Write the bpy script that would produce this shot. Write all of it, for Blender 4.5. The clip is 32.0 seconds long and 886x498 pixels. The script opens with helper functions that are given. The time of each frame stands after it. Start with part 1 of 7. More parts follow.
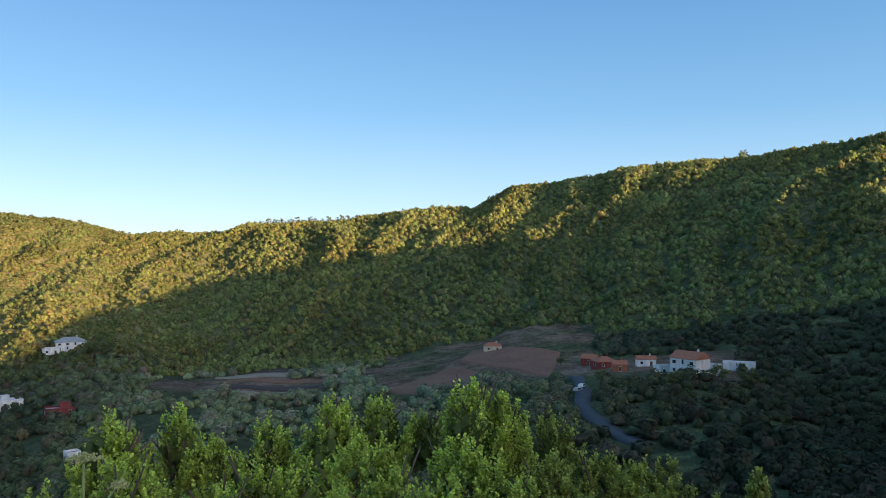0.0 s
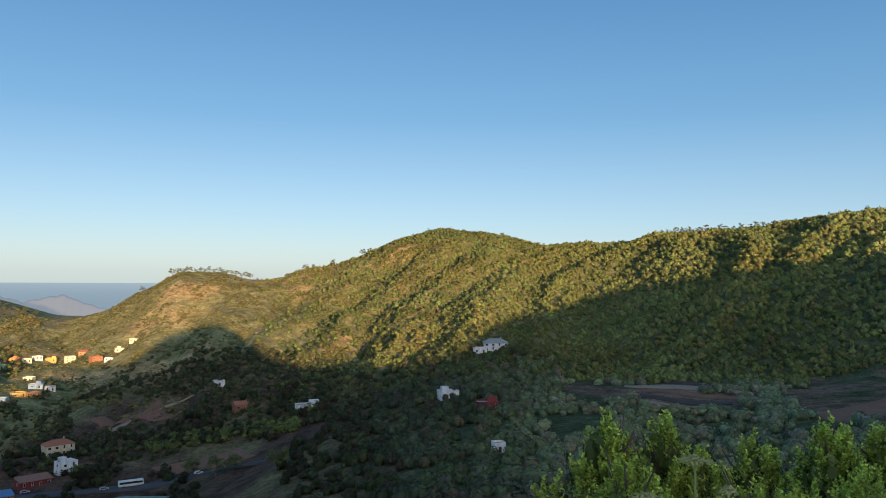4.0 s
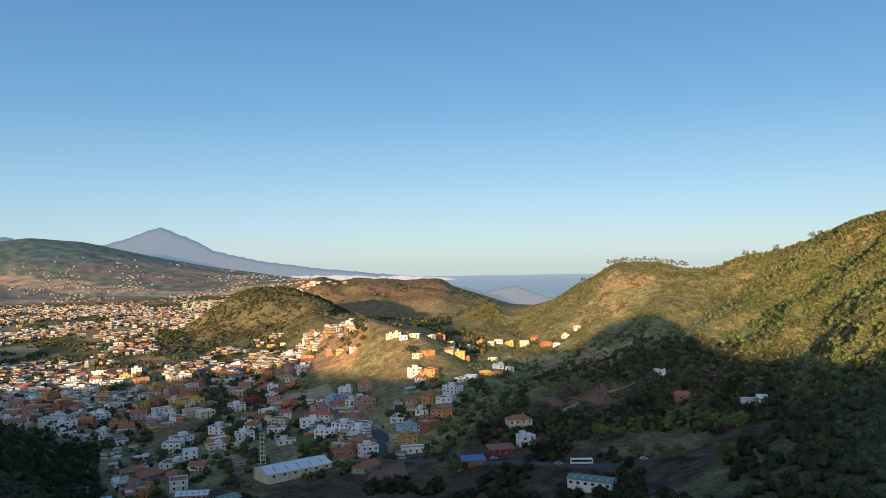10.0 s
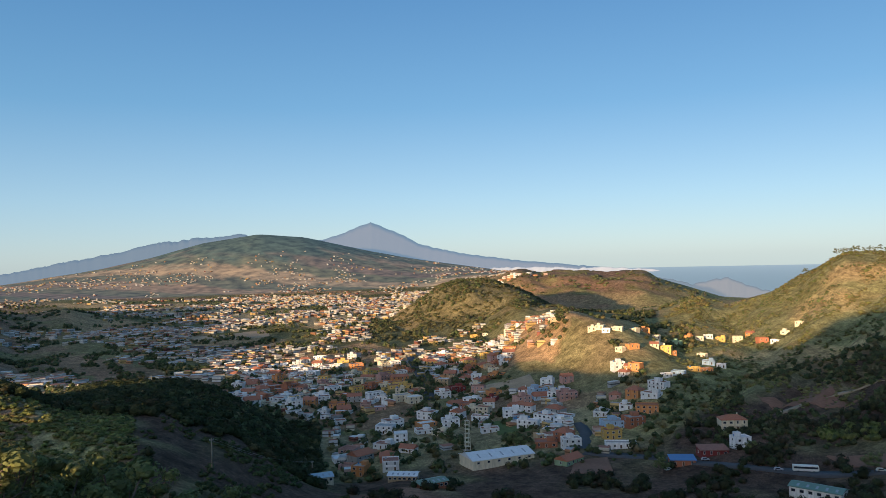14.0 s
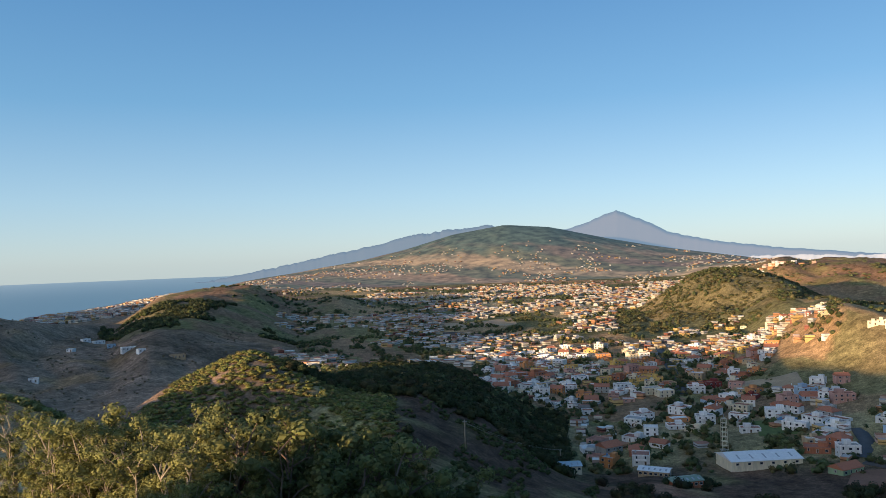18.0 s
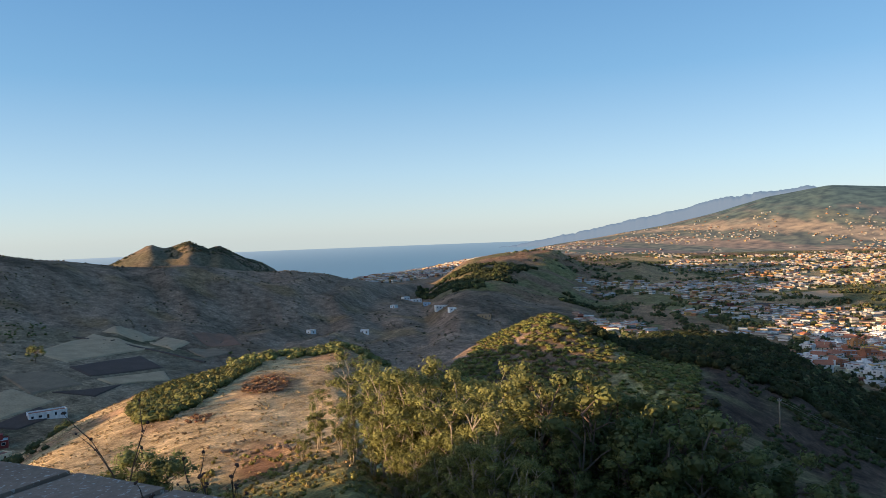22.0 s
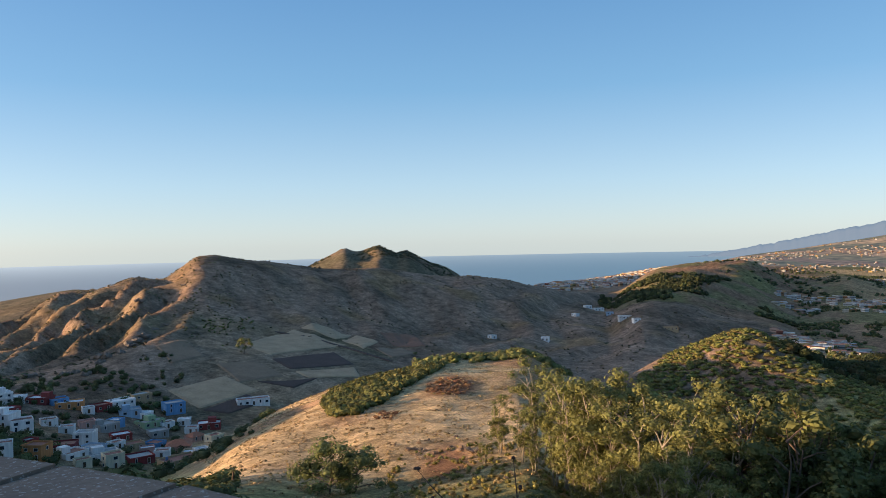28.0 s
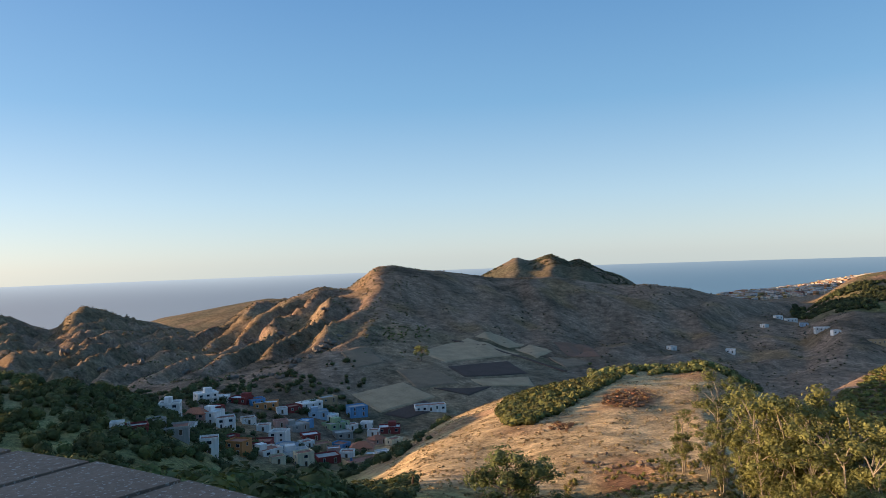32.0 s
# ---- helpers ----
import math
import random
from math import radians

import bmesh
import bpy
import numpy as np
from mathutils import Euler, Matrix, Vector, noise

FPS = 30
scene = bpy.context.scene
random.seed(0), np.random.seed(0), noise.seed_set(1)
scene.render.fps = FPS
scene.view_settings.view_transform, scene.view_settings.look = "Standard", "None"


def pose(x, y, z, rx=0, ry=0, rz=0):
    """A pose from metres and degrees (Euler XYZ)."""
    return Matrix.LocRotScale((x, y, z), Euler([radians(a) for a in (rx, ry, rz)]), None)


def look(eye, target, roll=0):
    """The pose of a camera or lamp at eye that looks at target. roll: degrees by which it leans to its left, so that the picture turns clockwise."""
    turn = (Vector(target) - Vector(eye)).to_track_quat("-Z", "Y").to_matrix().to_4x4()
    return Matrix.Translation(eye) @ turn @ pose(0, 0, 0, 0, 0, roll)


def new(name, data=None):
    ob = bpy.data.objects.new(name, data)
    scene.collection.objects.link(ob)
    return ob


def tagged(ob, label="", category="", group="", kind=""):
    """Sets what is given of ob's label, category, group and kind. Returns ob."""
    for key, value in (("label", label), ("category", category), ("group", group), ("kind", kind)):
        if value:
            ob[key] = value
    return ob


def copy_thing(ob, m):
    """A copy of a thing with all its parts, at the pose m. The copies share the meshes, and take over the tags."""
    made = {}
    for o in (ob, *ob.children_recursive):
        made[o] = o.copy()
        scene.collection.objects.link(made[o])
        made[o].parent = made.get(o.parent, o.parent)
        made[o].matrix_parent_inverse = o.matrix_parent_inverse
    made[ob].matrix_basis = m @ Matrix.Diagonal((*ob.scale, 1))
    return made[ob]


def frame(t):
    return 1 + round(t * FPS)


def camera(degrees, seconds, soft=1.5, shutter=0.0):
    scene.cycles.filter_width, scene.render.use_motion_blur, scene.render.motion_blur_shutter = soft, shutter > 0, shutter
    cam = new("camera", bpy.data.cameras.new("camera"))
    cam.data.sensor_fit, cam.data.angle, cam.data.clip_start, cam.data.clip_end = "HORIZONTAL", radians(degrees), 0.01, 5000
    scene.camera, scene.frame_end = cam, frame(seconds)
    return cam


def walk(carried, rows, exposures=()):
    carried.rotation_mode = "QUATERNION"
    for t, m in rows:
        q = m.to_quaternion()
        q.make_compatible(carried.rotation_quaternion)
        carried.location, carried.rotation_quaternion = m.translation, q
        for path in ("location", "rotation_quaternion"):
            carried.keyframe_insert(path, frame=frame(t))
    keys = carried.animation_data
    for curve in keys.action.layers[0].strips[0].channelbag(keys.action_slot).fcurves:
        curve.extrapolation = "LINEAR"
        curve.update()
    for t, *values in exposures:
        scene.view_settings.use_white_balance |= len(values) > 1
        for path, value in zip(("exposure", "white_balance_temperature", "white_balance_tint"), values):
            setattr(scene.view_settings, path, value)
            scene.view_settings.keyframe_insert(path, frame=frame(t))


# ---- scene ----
# The eye at the start is the origin; z is up, the first view looks along +y.
cam = camera(61.1, 32.0, soft=0.6)
walk(cam, [
    (0, pose(-0.092, -0.025, 0, 91.36, -0.29, -1.52)),
    (0.5, pose(-0.140, -0.037, 0, 91.46, -0.17, 2.55)),
    (1, pose(-0.198, -0.053, 0, 91.57, -0.22, 7.03)),
    (1.5, pose(-0.265, -0.071, 0, 91.64, -0.30, 10.93)),
    (2, pose(-0.339, -0.091, 0, 91.72, -0.48, 14.95)),
    (2.5, pose(-0.415, -0.113, 0, 91.79, -0.60, 18.35)),
    (3, pose(-0.491, -0.136, 0, 91.81, -0.72, 21.96)),
    (3.5, pose(-0.564, -0.161, 0, 91.81, -0.69, 25.24)),
    (4, pose(-0.632, -0.187, 0, 91.84, -0.60, 28.78)),
    (4.5, pose(-0.693, -0.216, 0, 91.87, -0.42, 32.03)),
    (6.5, pose(-0.873, -0.347, 0, 91.90, 0.33, 43.82)),
    (7, pose(-0.907, -0.382, 0, 91.73, 0.51, 46.35)),
    (7.5, pose(-0.940, -0.419, 0, 91.53, 0.70, 48.90)),
    (8, pose(-0.972, -0.455, 0, 91.35, 0.87, 51.24)),
    (8.5, pose(-1.002, -0.493, 0, 91.18, 0.99, 53.90)),
    (9, pose(-1.032, -0.531, 0, 91.13, 1.01, 56.32)),
    (9.5, pose(-1.060, -0.570, 0, 91.10, 1.00, 58.92)),
    (10, pose(-1.086, -0.611, 0, 91.14, 1.02, 61.08)),
    (10.5, pose(-1.111, -0.653, 0, 91.20, 1.05, 63.14)),
    (11, pose(-1.134, -0.696, 0, 91.24, 1.12, 64.71)),
    (11.5, pose(-1.155, -0.740, 0, 91.19, 1.23, 66.17)),
    (12, pose(-1.176, -0.785, 0, 91.09, 1.24, 67.56)),
    (12.5, pose(-1.196, -0.831, 0, 90.99, 1.31, 69.33)),
    (13, pose(-1.215, -0.877, 0, 90.88, 1.30, 71.30)),
    (13.5, pose(-1.235, -0.923, 0, 90.82, 1.39, 73.85)),
    (14, pose(-1.254, -0.969, 0, 90.83, 1.40, 76.25)),
    (14.5, pose(-1.273, -1.016, 0, 90.85, 1.45, 78.82)),
    (16.5, pose(-1.344, -1.204, 0, 90.86, 1.86, 87.02)),
    (17, pose(-1.360, -1.253, 0, 90.82, 1.94, 89.54)),
    (17.5, pose(-1.375, -1.301, 0, 90.75, 1.97, 92.00)),
    (18, pose(-1.390, -1.351, 0, 90.56, 1.96, 94.77)),
    (18.5, pose(-1.404, -1.400, 0, 90.30, 1.96, 97.49)),
    (19, pose(-1.418, -1.450, 0, 89.95, 1.87, 100.62)),
    (19.5, pose(-1.432, -1.501, 0, 89.58, 1.77, 103.54)),
    (20, pose(-1.446, -1.553, 0, 89.28, 1.75, 107.00)),
    (20.5, pose(-1.460, -1.606, 0, 89.03, 1.86, 109.94)),
    (21, pose(-1.475, -1.661, 0, 88.81, 1.94, 112.82)),
    (21.5, pose(-1.491, -1.720, 0, 88.71, 2.00, 115.15)),
    (22, pose(-1.508, -1.782, 0, 88.71, 2.10, 117.31)),
    (22.5, pose(-1.526, -1.849, 0, 88.79, 2.11, 118.95)),
    (23, pose(-1.544, -1.919, 0, 88.96, 2.14, 120.39)),
    (23.5, pose(-1.564, -1.993, 0, 89.17, 2.05, 121.56)),
    (24, pose(-1.584, -2.069, 0, 89.34, 1.92, 122.36)),
    (24.5, pose(-1.604, -2.147, 0, 89.54, 1.83, 122.95)),
    (26.5, pose(-1.687, -2.459, 0, 89.66, 1.41, 126.11)),
    (27, pose(-1.708, -2.535, 0, 89.63, 1.31, 127.53)),
    (27.5, pose(-1.728, -2.610, 0, 89.60, 1.26, 129.33)),
    (28, pose(-1.748, -2.682, 0, 89.62, 1.25, 131.12)),
    (28.5, pose(-1.767, -2.751, 0, 89.62, 1.21, 133.16)),
    (29, pose(-1.787, -2.818, 0, 89.70, 1.26, 134.96)),
    (29.5, pose(-1.805, -2.882, 0, 89.87, 1.30, 136.76)),
    (30, pose(-1.823, -2.943, 0, 90.06, 1.45, 138.14)),
    (30.5, pose(-1.840, -3.000, 0, 90.24, 1.56, 139.59)),
    (31, pose(-1.855, -3.051, 0, 90.38, 1.67, 140.96)),
    (31.5, pose(-1.869, -3.095, 0, 90.57, 1.86, 142.57)),
    (32, pose(-1.879, -3.131, 0, 90.68, 1.99, 144.19)),
], exposures=[(0, 1.06, 6600, 13), (3, 0.68, 6500, 11), (7, 0.54, 6330, 9), (15, 0.58, 6280, 9), (21, 0.80, 6550, 12), (27, 0.86, 6680, 14), (32, 0.80, 6680, 14)])

# ---------------------------------------------------------------- light
SUN_AZ, SUN_EL = 226.0, 5.5          # compass turn counter-clockwise from +y, height above the horizon
sun_way = Vector((-math.sin(radians(SUN_AZ)) * math.cos(radians(SUN_EL)),
                  math.cos(radians(SUN_AZ)) * math.cos(radians(SUN_EL)), math.sin(radians(SUN_EL))))
world = bpy.data.worlds.new("sky")
scene.world = world
world.use_nodes = True
wn, wl = world.node_tree.nodes, world.node_tree.links
sky = wn.new("ShaderNodeTexSky")
sky.sky_type, sky.sun_disc = "NISHITA", False
sky.sun_elevation = radians(26)
sky.sun_rotation = math.atan2(sun_way.x, sun_way.y)
sky.altitude, sky.air_density, sky.dust_density, sky.ozone_density = 300, 0.9, 0.5, 2.5
wn["Background"].inputs[1].default_value = 0.034
wl.new(sky.outputs[0], wn["Background"].inputs[0])
# thin even haze over the clear sky: pale at the horizon, blue above, and brightest round the low sun
w_tc, w_z, w_ramp = wn.new("ShaderNodeTexCoord"), wn.new("ShaderNodeSeparateXYZ"), wn.new("ShaderNodeValToRGB")
wl.new(w_tc.outputs["Generated"], w_z.inputs[0]); wl.new(w_z.outputs["Z"], w_ramp.inputs["Fac"])
w_el = w_ramp.color_ramp.elements
w_el[0].position, w_el[0].color = 0.0, (0.20, 0.25, 0.27, 1)
w_el[1].position, w_el[1].color = 1.0, (0.035, 0.11, 0.22, 1)
for w_p, w_c in ((0.08, (0.15, 0.235, 0.295, 1)), (0.2, (0.062, 0.165, 0.265, 1)), (0.34, (0.035, 0.12, 0.235, 1))):
    w_el.new(w_p).color = w_c
w_dot, w_glow, w_sum = wn.new("ShaderNodeVectorMath"), wn.new("ShaderNodeMapRange"), wn.new("ShaderNodeMixRGB")
w_dot.operation = "DOT_PRODUCT"; w_dot.inputs[1].default_value = sun_way
wl.new(w_tc.outputs["Generated"], w_dot.inputs[0]); wl.new(w_dot.outputs["Value"], w_glow.inputs["Value"])
w_glow.interpolation_type = "SMOOTHSTEP"
w_glow.inputs["From Min"].default_value, w_glow.inputs["From Max"].default_value = 0.25, 1.0
w_low, w_both = wn.new("ShaderNodeMapRange"), wn.new("ShaderNodeMath")
w_low.interpolation_type = "SMOOTHSTEP"
w_low.inputs["From Min"].default_value, w_low.inputs["From Max"].default_value = 0.0, 0.22
w_low.inputs["To Min"].default_value, w_low.inputs["To Max"].default_value = 1.0, 0.12
w_both.operation = "MULTIPLY"
wl.new(w_z.outputs["Z"], w_low.inputs["Value"])
wl.new(w_glow.outputs[0], w_both.inputs[0]); wl.new(w_low.outputs[0], w_both.inputs[1])
w_sum.blend_type = "ADD"; w_sum.inputs["Color2"].default_value = (0.07, 0.035, 0.0, 1)
wl.new(w_both.outputs[0], w_sum.inputs["Fac"]); wl.new(w_ramp.outputs[0], w_sum.inputs["Color1"])
w_near, w_all = wn.new("ShaderNodeMapRange"), wn.new("ShaderNodeMixRGB")
w_near.interpolation_type = "SMOOTHSTEP"
w_near.inputs["From Min"].default_value, w_near.inputs["From Max"].default_value = 0.66, 1.0
wl.new(w_dot.outputs["Value"], w_near.inputs["Value"])
w_all.blend_type = "ADD"; w_all.inputs["Color2"].default_value = (1.0, 0.8, 0.57, 1)
wl.new(w_near.outputs[0], w_all.inputs["Fac"]); wl.new(w_sum.outputs[0], w_all.inputs["Color1"])
w_haze, w_add = wn.new("ShaderNodeBackground"), wn.new("ShaderNodeAddShader")
wl.new(w_all.outputs[0], w_haze.inputs["Color"])
wl.new(wn["Background"].outputs[0], w_add.inputs[0]); wl.new(w_haze.outputs[0], w_add.inputs[1])
wl.new(w_add.outputs[0], wn["World Output"].inputs["Surface"])
sun = new("sun", bpy.data.lights.new("sun", "SUN"))
sun.data.energy, sun.data.angle, sun.data.color = 6.0, radians(0.6), (1.0, 0.67, 0.36)
sun.matrix_world = look((0, 0, 200), Vector((0, 0, 200)) - sun_way)


# ---------------------------------------------------------------- the lie of the land
# Lines of the land, from the brow by the eye outwards: (bearing, distance, angle above eye level).
S1 = [(-45, 30, -26), (20, 30, -26), (40, 35, -28), (80, 40, -28), (86, 70, -26.5), (92, 120, -24.5), (96, 170, -23), (100, 220, -21), (106, 260, -18), (112, 285, -16), (116, 265, -15.6), (119, 190, -16.6), (122, 125, -17.8), (125, 95, -17.6), (129, 90, -18.6), (133, 87, -20.2),
      (140, 84, -21), (148, 70, -18.5), (154, 52, -16.6), (163, 50, -15), (175, 48, -13.6), (185, 45, -12), (195, 30, 0), (250, 30, 0), (270, 30, -10), (290, 30, -20), (315, 30, -26)]
S2 = [(-45, 150, -14), (-30, 160, -15), (-10, 180, -15), (10, 180, -15.5), (30, 200, -17), (50, 300, -18), (60, 330, -18.5),
      (75, 330, -18.5), (85, 260, -18.5), (90, 250, -18), (94, 270, -16), (98, 295, -13), (101, 325, -11.4), (103, 345, -10.4), (104.6, 364, -9.2),
      (106.4, 388, -7.9), (108.15, 411, -6.6), (109.6, 425, -5.85), (111.9, 425, -6.8), (113.9, 425, -7.75), (115.9, 410, -8.7), (118, 385, -9.9), (120.5, 330, -11),
      (122.5, 365, -9.8), (125, 360, -8.5), (128.3, 350, -8.7), (132, 330, -8.5), (135.8, 318, -9.1), (138.4, 312, -9.7)]
S2B = [(141, 310, -10.4), (143.4, 300, -11.4), (146, 280, -12.6), (148.4, 255, -14.1), (151, 215, -15.6), (160, 160, -17.5),
       (175, 150, -18), (190, 150, -18), (215, 120, -8), (240, 120, -8), (260, 150, -14), (290, 160, -16), (315, 150, -14)]
S3 = [(-45, 260, -11), (-30, 260, -11), (-20, 290, -7.4), (-10, 330, -7.8), (0, 330, -9), (10, 330, -10), (25, 330, -10.5),
      (38, 370, -12), (45, 390, -14), (50, 400, -14.9), (58, 410, -14.9), (66, 470, -13.6), (75, 480, -14.2), (80, 470, -14.4),
      (83, 470, -15.2), (86, 500, -14.4), (87.7, 520, -13.2), (91.5, 545, -10.7), (93.3, 555, -9.2), (95.2, 560, -8.6)]
S3B = [(96.9, 560, -8.3), (100, 560, -8.15), (102, 560, -8.3), (105, 555, -8.8), (109, 540, -10.5), (115, 480, -12.5), (120, 460, -13), (125, 455, -12.5),
       (135, 430, -13), (145, 400, -12.8), (152, 370, -13.8), (160, 330, -13.2), (163, 320, -11.8), (168.2, 320, -9), (171.7, 320, -8.5),
       (175, 320, -7.8), (185, 320, -9), (200, 300, -12), (260, 300, -12), (290, 300, -12), (315, 260, -11)]
S4 = [(-45, 330, -4), (-28, 380, -5.4), (-20, 350, -6.7), (-13, 380, -6.5), (-6.5, 430, -5.9), (-2, 430, -6.9), (4, 440, -7.6),
      (14.5, 450, -7.5), (22, 450, -6.6), (29, 470, -6.6), (36, 520, -7.4), (42, 560, -6.6), (46.7, 560, -8.3), (51, 560, -10),
      (55, 560, -10.6), (59, 545, -10.4), (63, 580, -9.9), (70, 720, -8), (76, 870, -7.9), (85, 850, -8.1)]
# bearings 180-190 lie out of view, raised to keep the village in shade
S4B = [(90, 760, -9.4), (95, 780, -8.9), (100, 790, -8.3), (105, 800, -7.6), (110, 740, -8), (115, 600, -9.3), (120, 560, -10.2),
       (130, 520, -10.4), (140, 500, -9.9), (148, 490, -9.3), (155, 500, -8.4), (160, 520, -8.5), (163, 490, -9), (168, 440, -9.7),
       (175, 450, -8.4), (180, 480, -7), (190, 480, -6), (200, 450, -9), (260, 450, -10), (290, 450, -8), (315, 330, -4)]
S5 = [(-45, 560, 5), (-32, 650, 7.0), (-28, 660, 6.5), (-23, 680, 5.6), (-14, 720, 4.6), (-10.8, 740, 4.2), (-6, 760, 3.4), (0, 680, 0.6),
      (8, 640, -1.2), (15, 680, -2.2), (25, 720, -1.6), (30, 740, -2), (38, 740, -3.3), (45, 720, -4.2), (50, 760, -5.3), (55, 780, -7),
      (59, 720, -7.3), (63, 745, -5.2), (67, 775, -4.2), (70.5, 880, -5.6), (73, 1050, -6), (77, 1150, -5.5), (81, 1300, -4.9)]
S5B = [(90, 1500, -4.6), (95, 1400, -4.9), (100, 1300, -5.1), (106, 1250, -5.5), (108.6, 1250, -4.4), (111, 1250, -3.45), (112.8, 1250, -3.0),
       (115.5, 1250, -3.1), (117, 1200, -3.6), (119, 1100, -5.2), (122, 900, -6.2), (128, 800, -6.7), (133, 750, -6.8), (140, 700, -6.3),
       (147, 680, -5.3), (151, 650, -5.0), (156, 640, -6.6), (160, 620, -7.8), (165, 600, -8.4), (175, 600, -8.6), (185, 600, -8.5), (200, 600, -9), (260, 700, -8), (295, 700, -6), (315, 560, 5)]
S6 = [(-45, 760, 9.3), (-32.1, 800, 8.5), (-23, 820, 7.6), (-16, 850, 7.3), (-10.7, 900, 6.3), (-6.5, 950, 5.65), (-3.9, 900, 4.3),
      (1.3, 900, 4.05), (5.5, 950, 3.2), (13, 1000, 2.8), (15, 1000, 2.25), (21, 1050, 2.0), (25.5, 1100, 2.9), (29.5, 1100, 3.2),
      (32.4, 1080, 2.3), (34.6, 1060, 1.35), (37, 1040, 0.4), (39.2, 1020, 0.1), (41.2, 1010, -0.7), (43.3, 1000, -0.6), (45, 1000, -0.2),
      (48.4, 1000, -0.2), (49.2, 1000, -0.7), (51.4, 1000, -2), (53, 1050, -2.9), (55.6, 1100, -3.7), (57.8, 1150, -2.9)]
S6B = [(59.6, 1200, -3.7), (64, 1250, -4.3), (66.4, 1300, -4.35), (68.5, 1350, -3.5), (70.7, 1400, -2.25), (72.8, 1400, -1.68), (75, 1400, -1.65),
       (76.5, 1420, -1.95), (78.4, 1450, -3.2), (80.5, 1500, -4.4), (90, 1900, -3.6), (98, 1900, -3.6), (100.9, 1850, -3.55), (103, 1800, -2.75),
       (104.8, 1800, -3.15), (106.9, 1800, -2.85), (109, 1800, -1.62), (110.5, 1800, -1.7), (112.8, 1800, -1.74), (115.6, 1750, -2.15), (117.3, 1600, -3.3), (118.5, 1450, -4.0),
       (119.5, 1300, -4.0), (121.2, 1220, -3.85), (122.6, 1200, -3.6), (124.5, 1150, -3.26), (126.2, 1100, -2.85), (129.2, 1100, -2.45)]
S6C = [(130.5, 1100, -2.5), (132.6, 1080, -2.25), (135.6, 1050, -1.78), (140.7, 1000, -1.62), (144, 950, -1), (146, 930, -0.86), (148.1, 900, -0.42),
       (149.4, 890, -0.5), (150.4, 890, -1.36), (151.6, 900, -2.3), (153.6, 950, -1.9), (155.6, 1000, -2.75), (158.4, 1000, -2.85), (160.5, 1060, -4.5),
       (162.4, 1150, -4.82), (164.3, 1250, -4.1), (166.6, 1300, -3.55), (168, 1300, -3), (169.6, 1300, -2.45), (170.5, 1300, -2.75), (171.6, 1300, -4.1),
       (173, 1300, -3.7), (174.3, 1300, -2.9), (176, 1300, -3.2), (185, 1300, -4), (200, 1200, -8), (260, 1100, -8), (295, 1000, -5), (315, 760, 9.3)]
S7 = [(-45, 1300, 0), (0, 1300, -4), (45, 1350, -6), (56, 1500, -5.5), (66, 1700, -4.2), (76, 1900, -3.9), (85, 2400, -2.9), (98, 2400, -2.9),
      (106, 2300, -3.1), (112, 2300, -3.4), (118, 2000, -4.4), (124, 1500, -6), (150, 1300, -6), (165, 1500, -7), (185, 1500, -8), (315, 1300, 0)]
S8 = [(-45, 2200, -3), (50, 2200, -4), (56, 2200, -3.6), (58.4, 2200, -2.6), (60.2, 2200, -1.95), (61.2, 2200, -1.3), (62.5, 2200, -1.28),
      (63.8, 2200, -1.45), (66.3, 2200, -1.3), (67.6, 2200, -1.18), (69.1, 2200, -1.4), (70.2, 2200, -1), (71.1, 2200, -1.2), (73, 2300, -1.95),
      (77, 2900, -2.2), (90, 3000, -2.15), (98, 3000, -2.2), (104, 3000, -2.1), (112.9, 3000, -1.95), (115.6, 3000, -2.3), (118.5, 3000, -2.72)]
S8B = [(120.7, 3000, -2.98), (122.5, 3000, -3.12), (124.4, 3000, -3.3), (127, 2800, -4.6), (130, 2100, -2.6), (131.1, 2000, -1.8), (132.2, 2000, -1.45), (133.9, 2000, -0.5),
       (134.8, 2000, -0.75), (136.1, 2000, -0.05), (137.7, 2000, -0.75), (138.6, 2000, -0.25), (139.9, 2000, -0.85), (141.3, 2000, -1.5), (143, 2000, -3),
       (150, 2000, -5), (155, 2000, -3.2), (157.2, 2000, -2.66), (159.2, 2000, -2.97), (162.4, 2000, -3.55), (164.7, 2000, -4), (170, 2100, -6), (185, 2200, -8), (315, 2200, -3)]
S9 = [(-45, 4300, -5), (56, 4300, -4), (62, 4300, -2.2), (68, 4300, -1.45), (72.5, 4300, -0.8), (78.6, 4300, 0.15), (82.4, 4300, 0.92), (86.6, 4300, 1.93),
      (90, 4300, 2.22), (94, 4300, 1.62), (97.4, 4300, 0.66), (100.8, 4300, -0.08), (105.7, 4300, -0.82), (109.6, 4300, -1.32), (112.5, 4300, -1.95),
      (116, 4300, -2.75), (119, 4300, -3.6), (126, 4300, -5), (315, 4300, -5)]
LINES = [S1, S2 + S2B, S3 + S3B, S4 + S4B, S5 + S5B, S6 + S6B + S6C, S7, S8 + S8B, S9]


def smooth_line(line, step=0.25):
    """A line of the land as distances and heights at even bearings from -45 to 315, with its corners rounded."""
    a = np.array(sorted(line), float)
    az = np.arange(-45, 315 + step / 2, step)
    r = np.interp(az, a[:, 0], a[:, 1])
    z = r * np.tan(np.radians(np.interp(az, a[:, 0], a[:, 2])))
    def soft(v, s):
        k = np.exp(-0.5 * (np.arange(-16, 17) * step / s) ** 2)
        return np.convolve(np.pad(v, 16, mode="edge"), k / k.sum(), "valid")
    wide = a[:, 1].max() < 700
    return soft(r, 1.6), soft(z, 0.8 if wide else 0.3 if a[:, 1].max() < 1950 else 0.16)


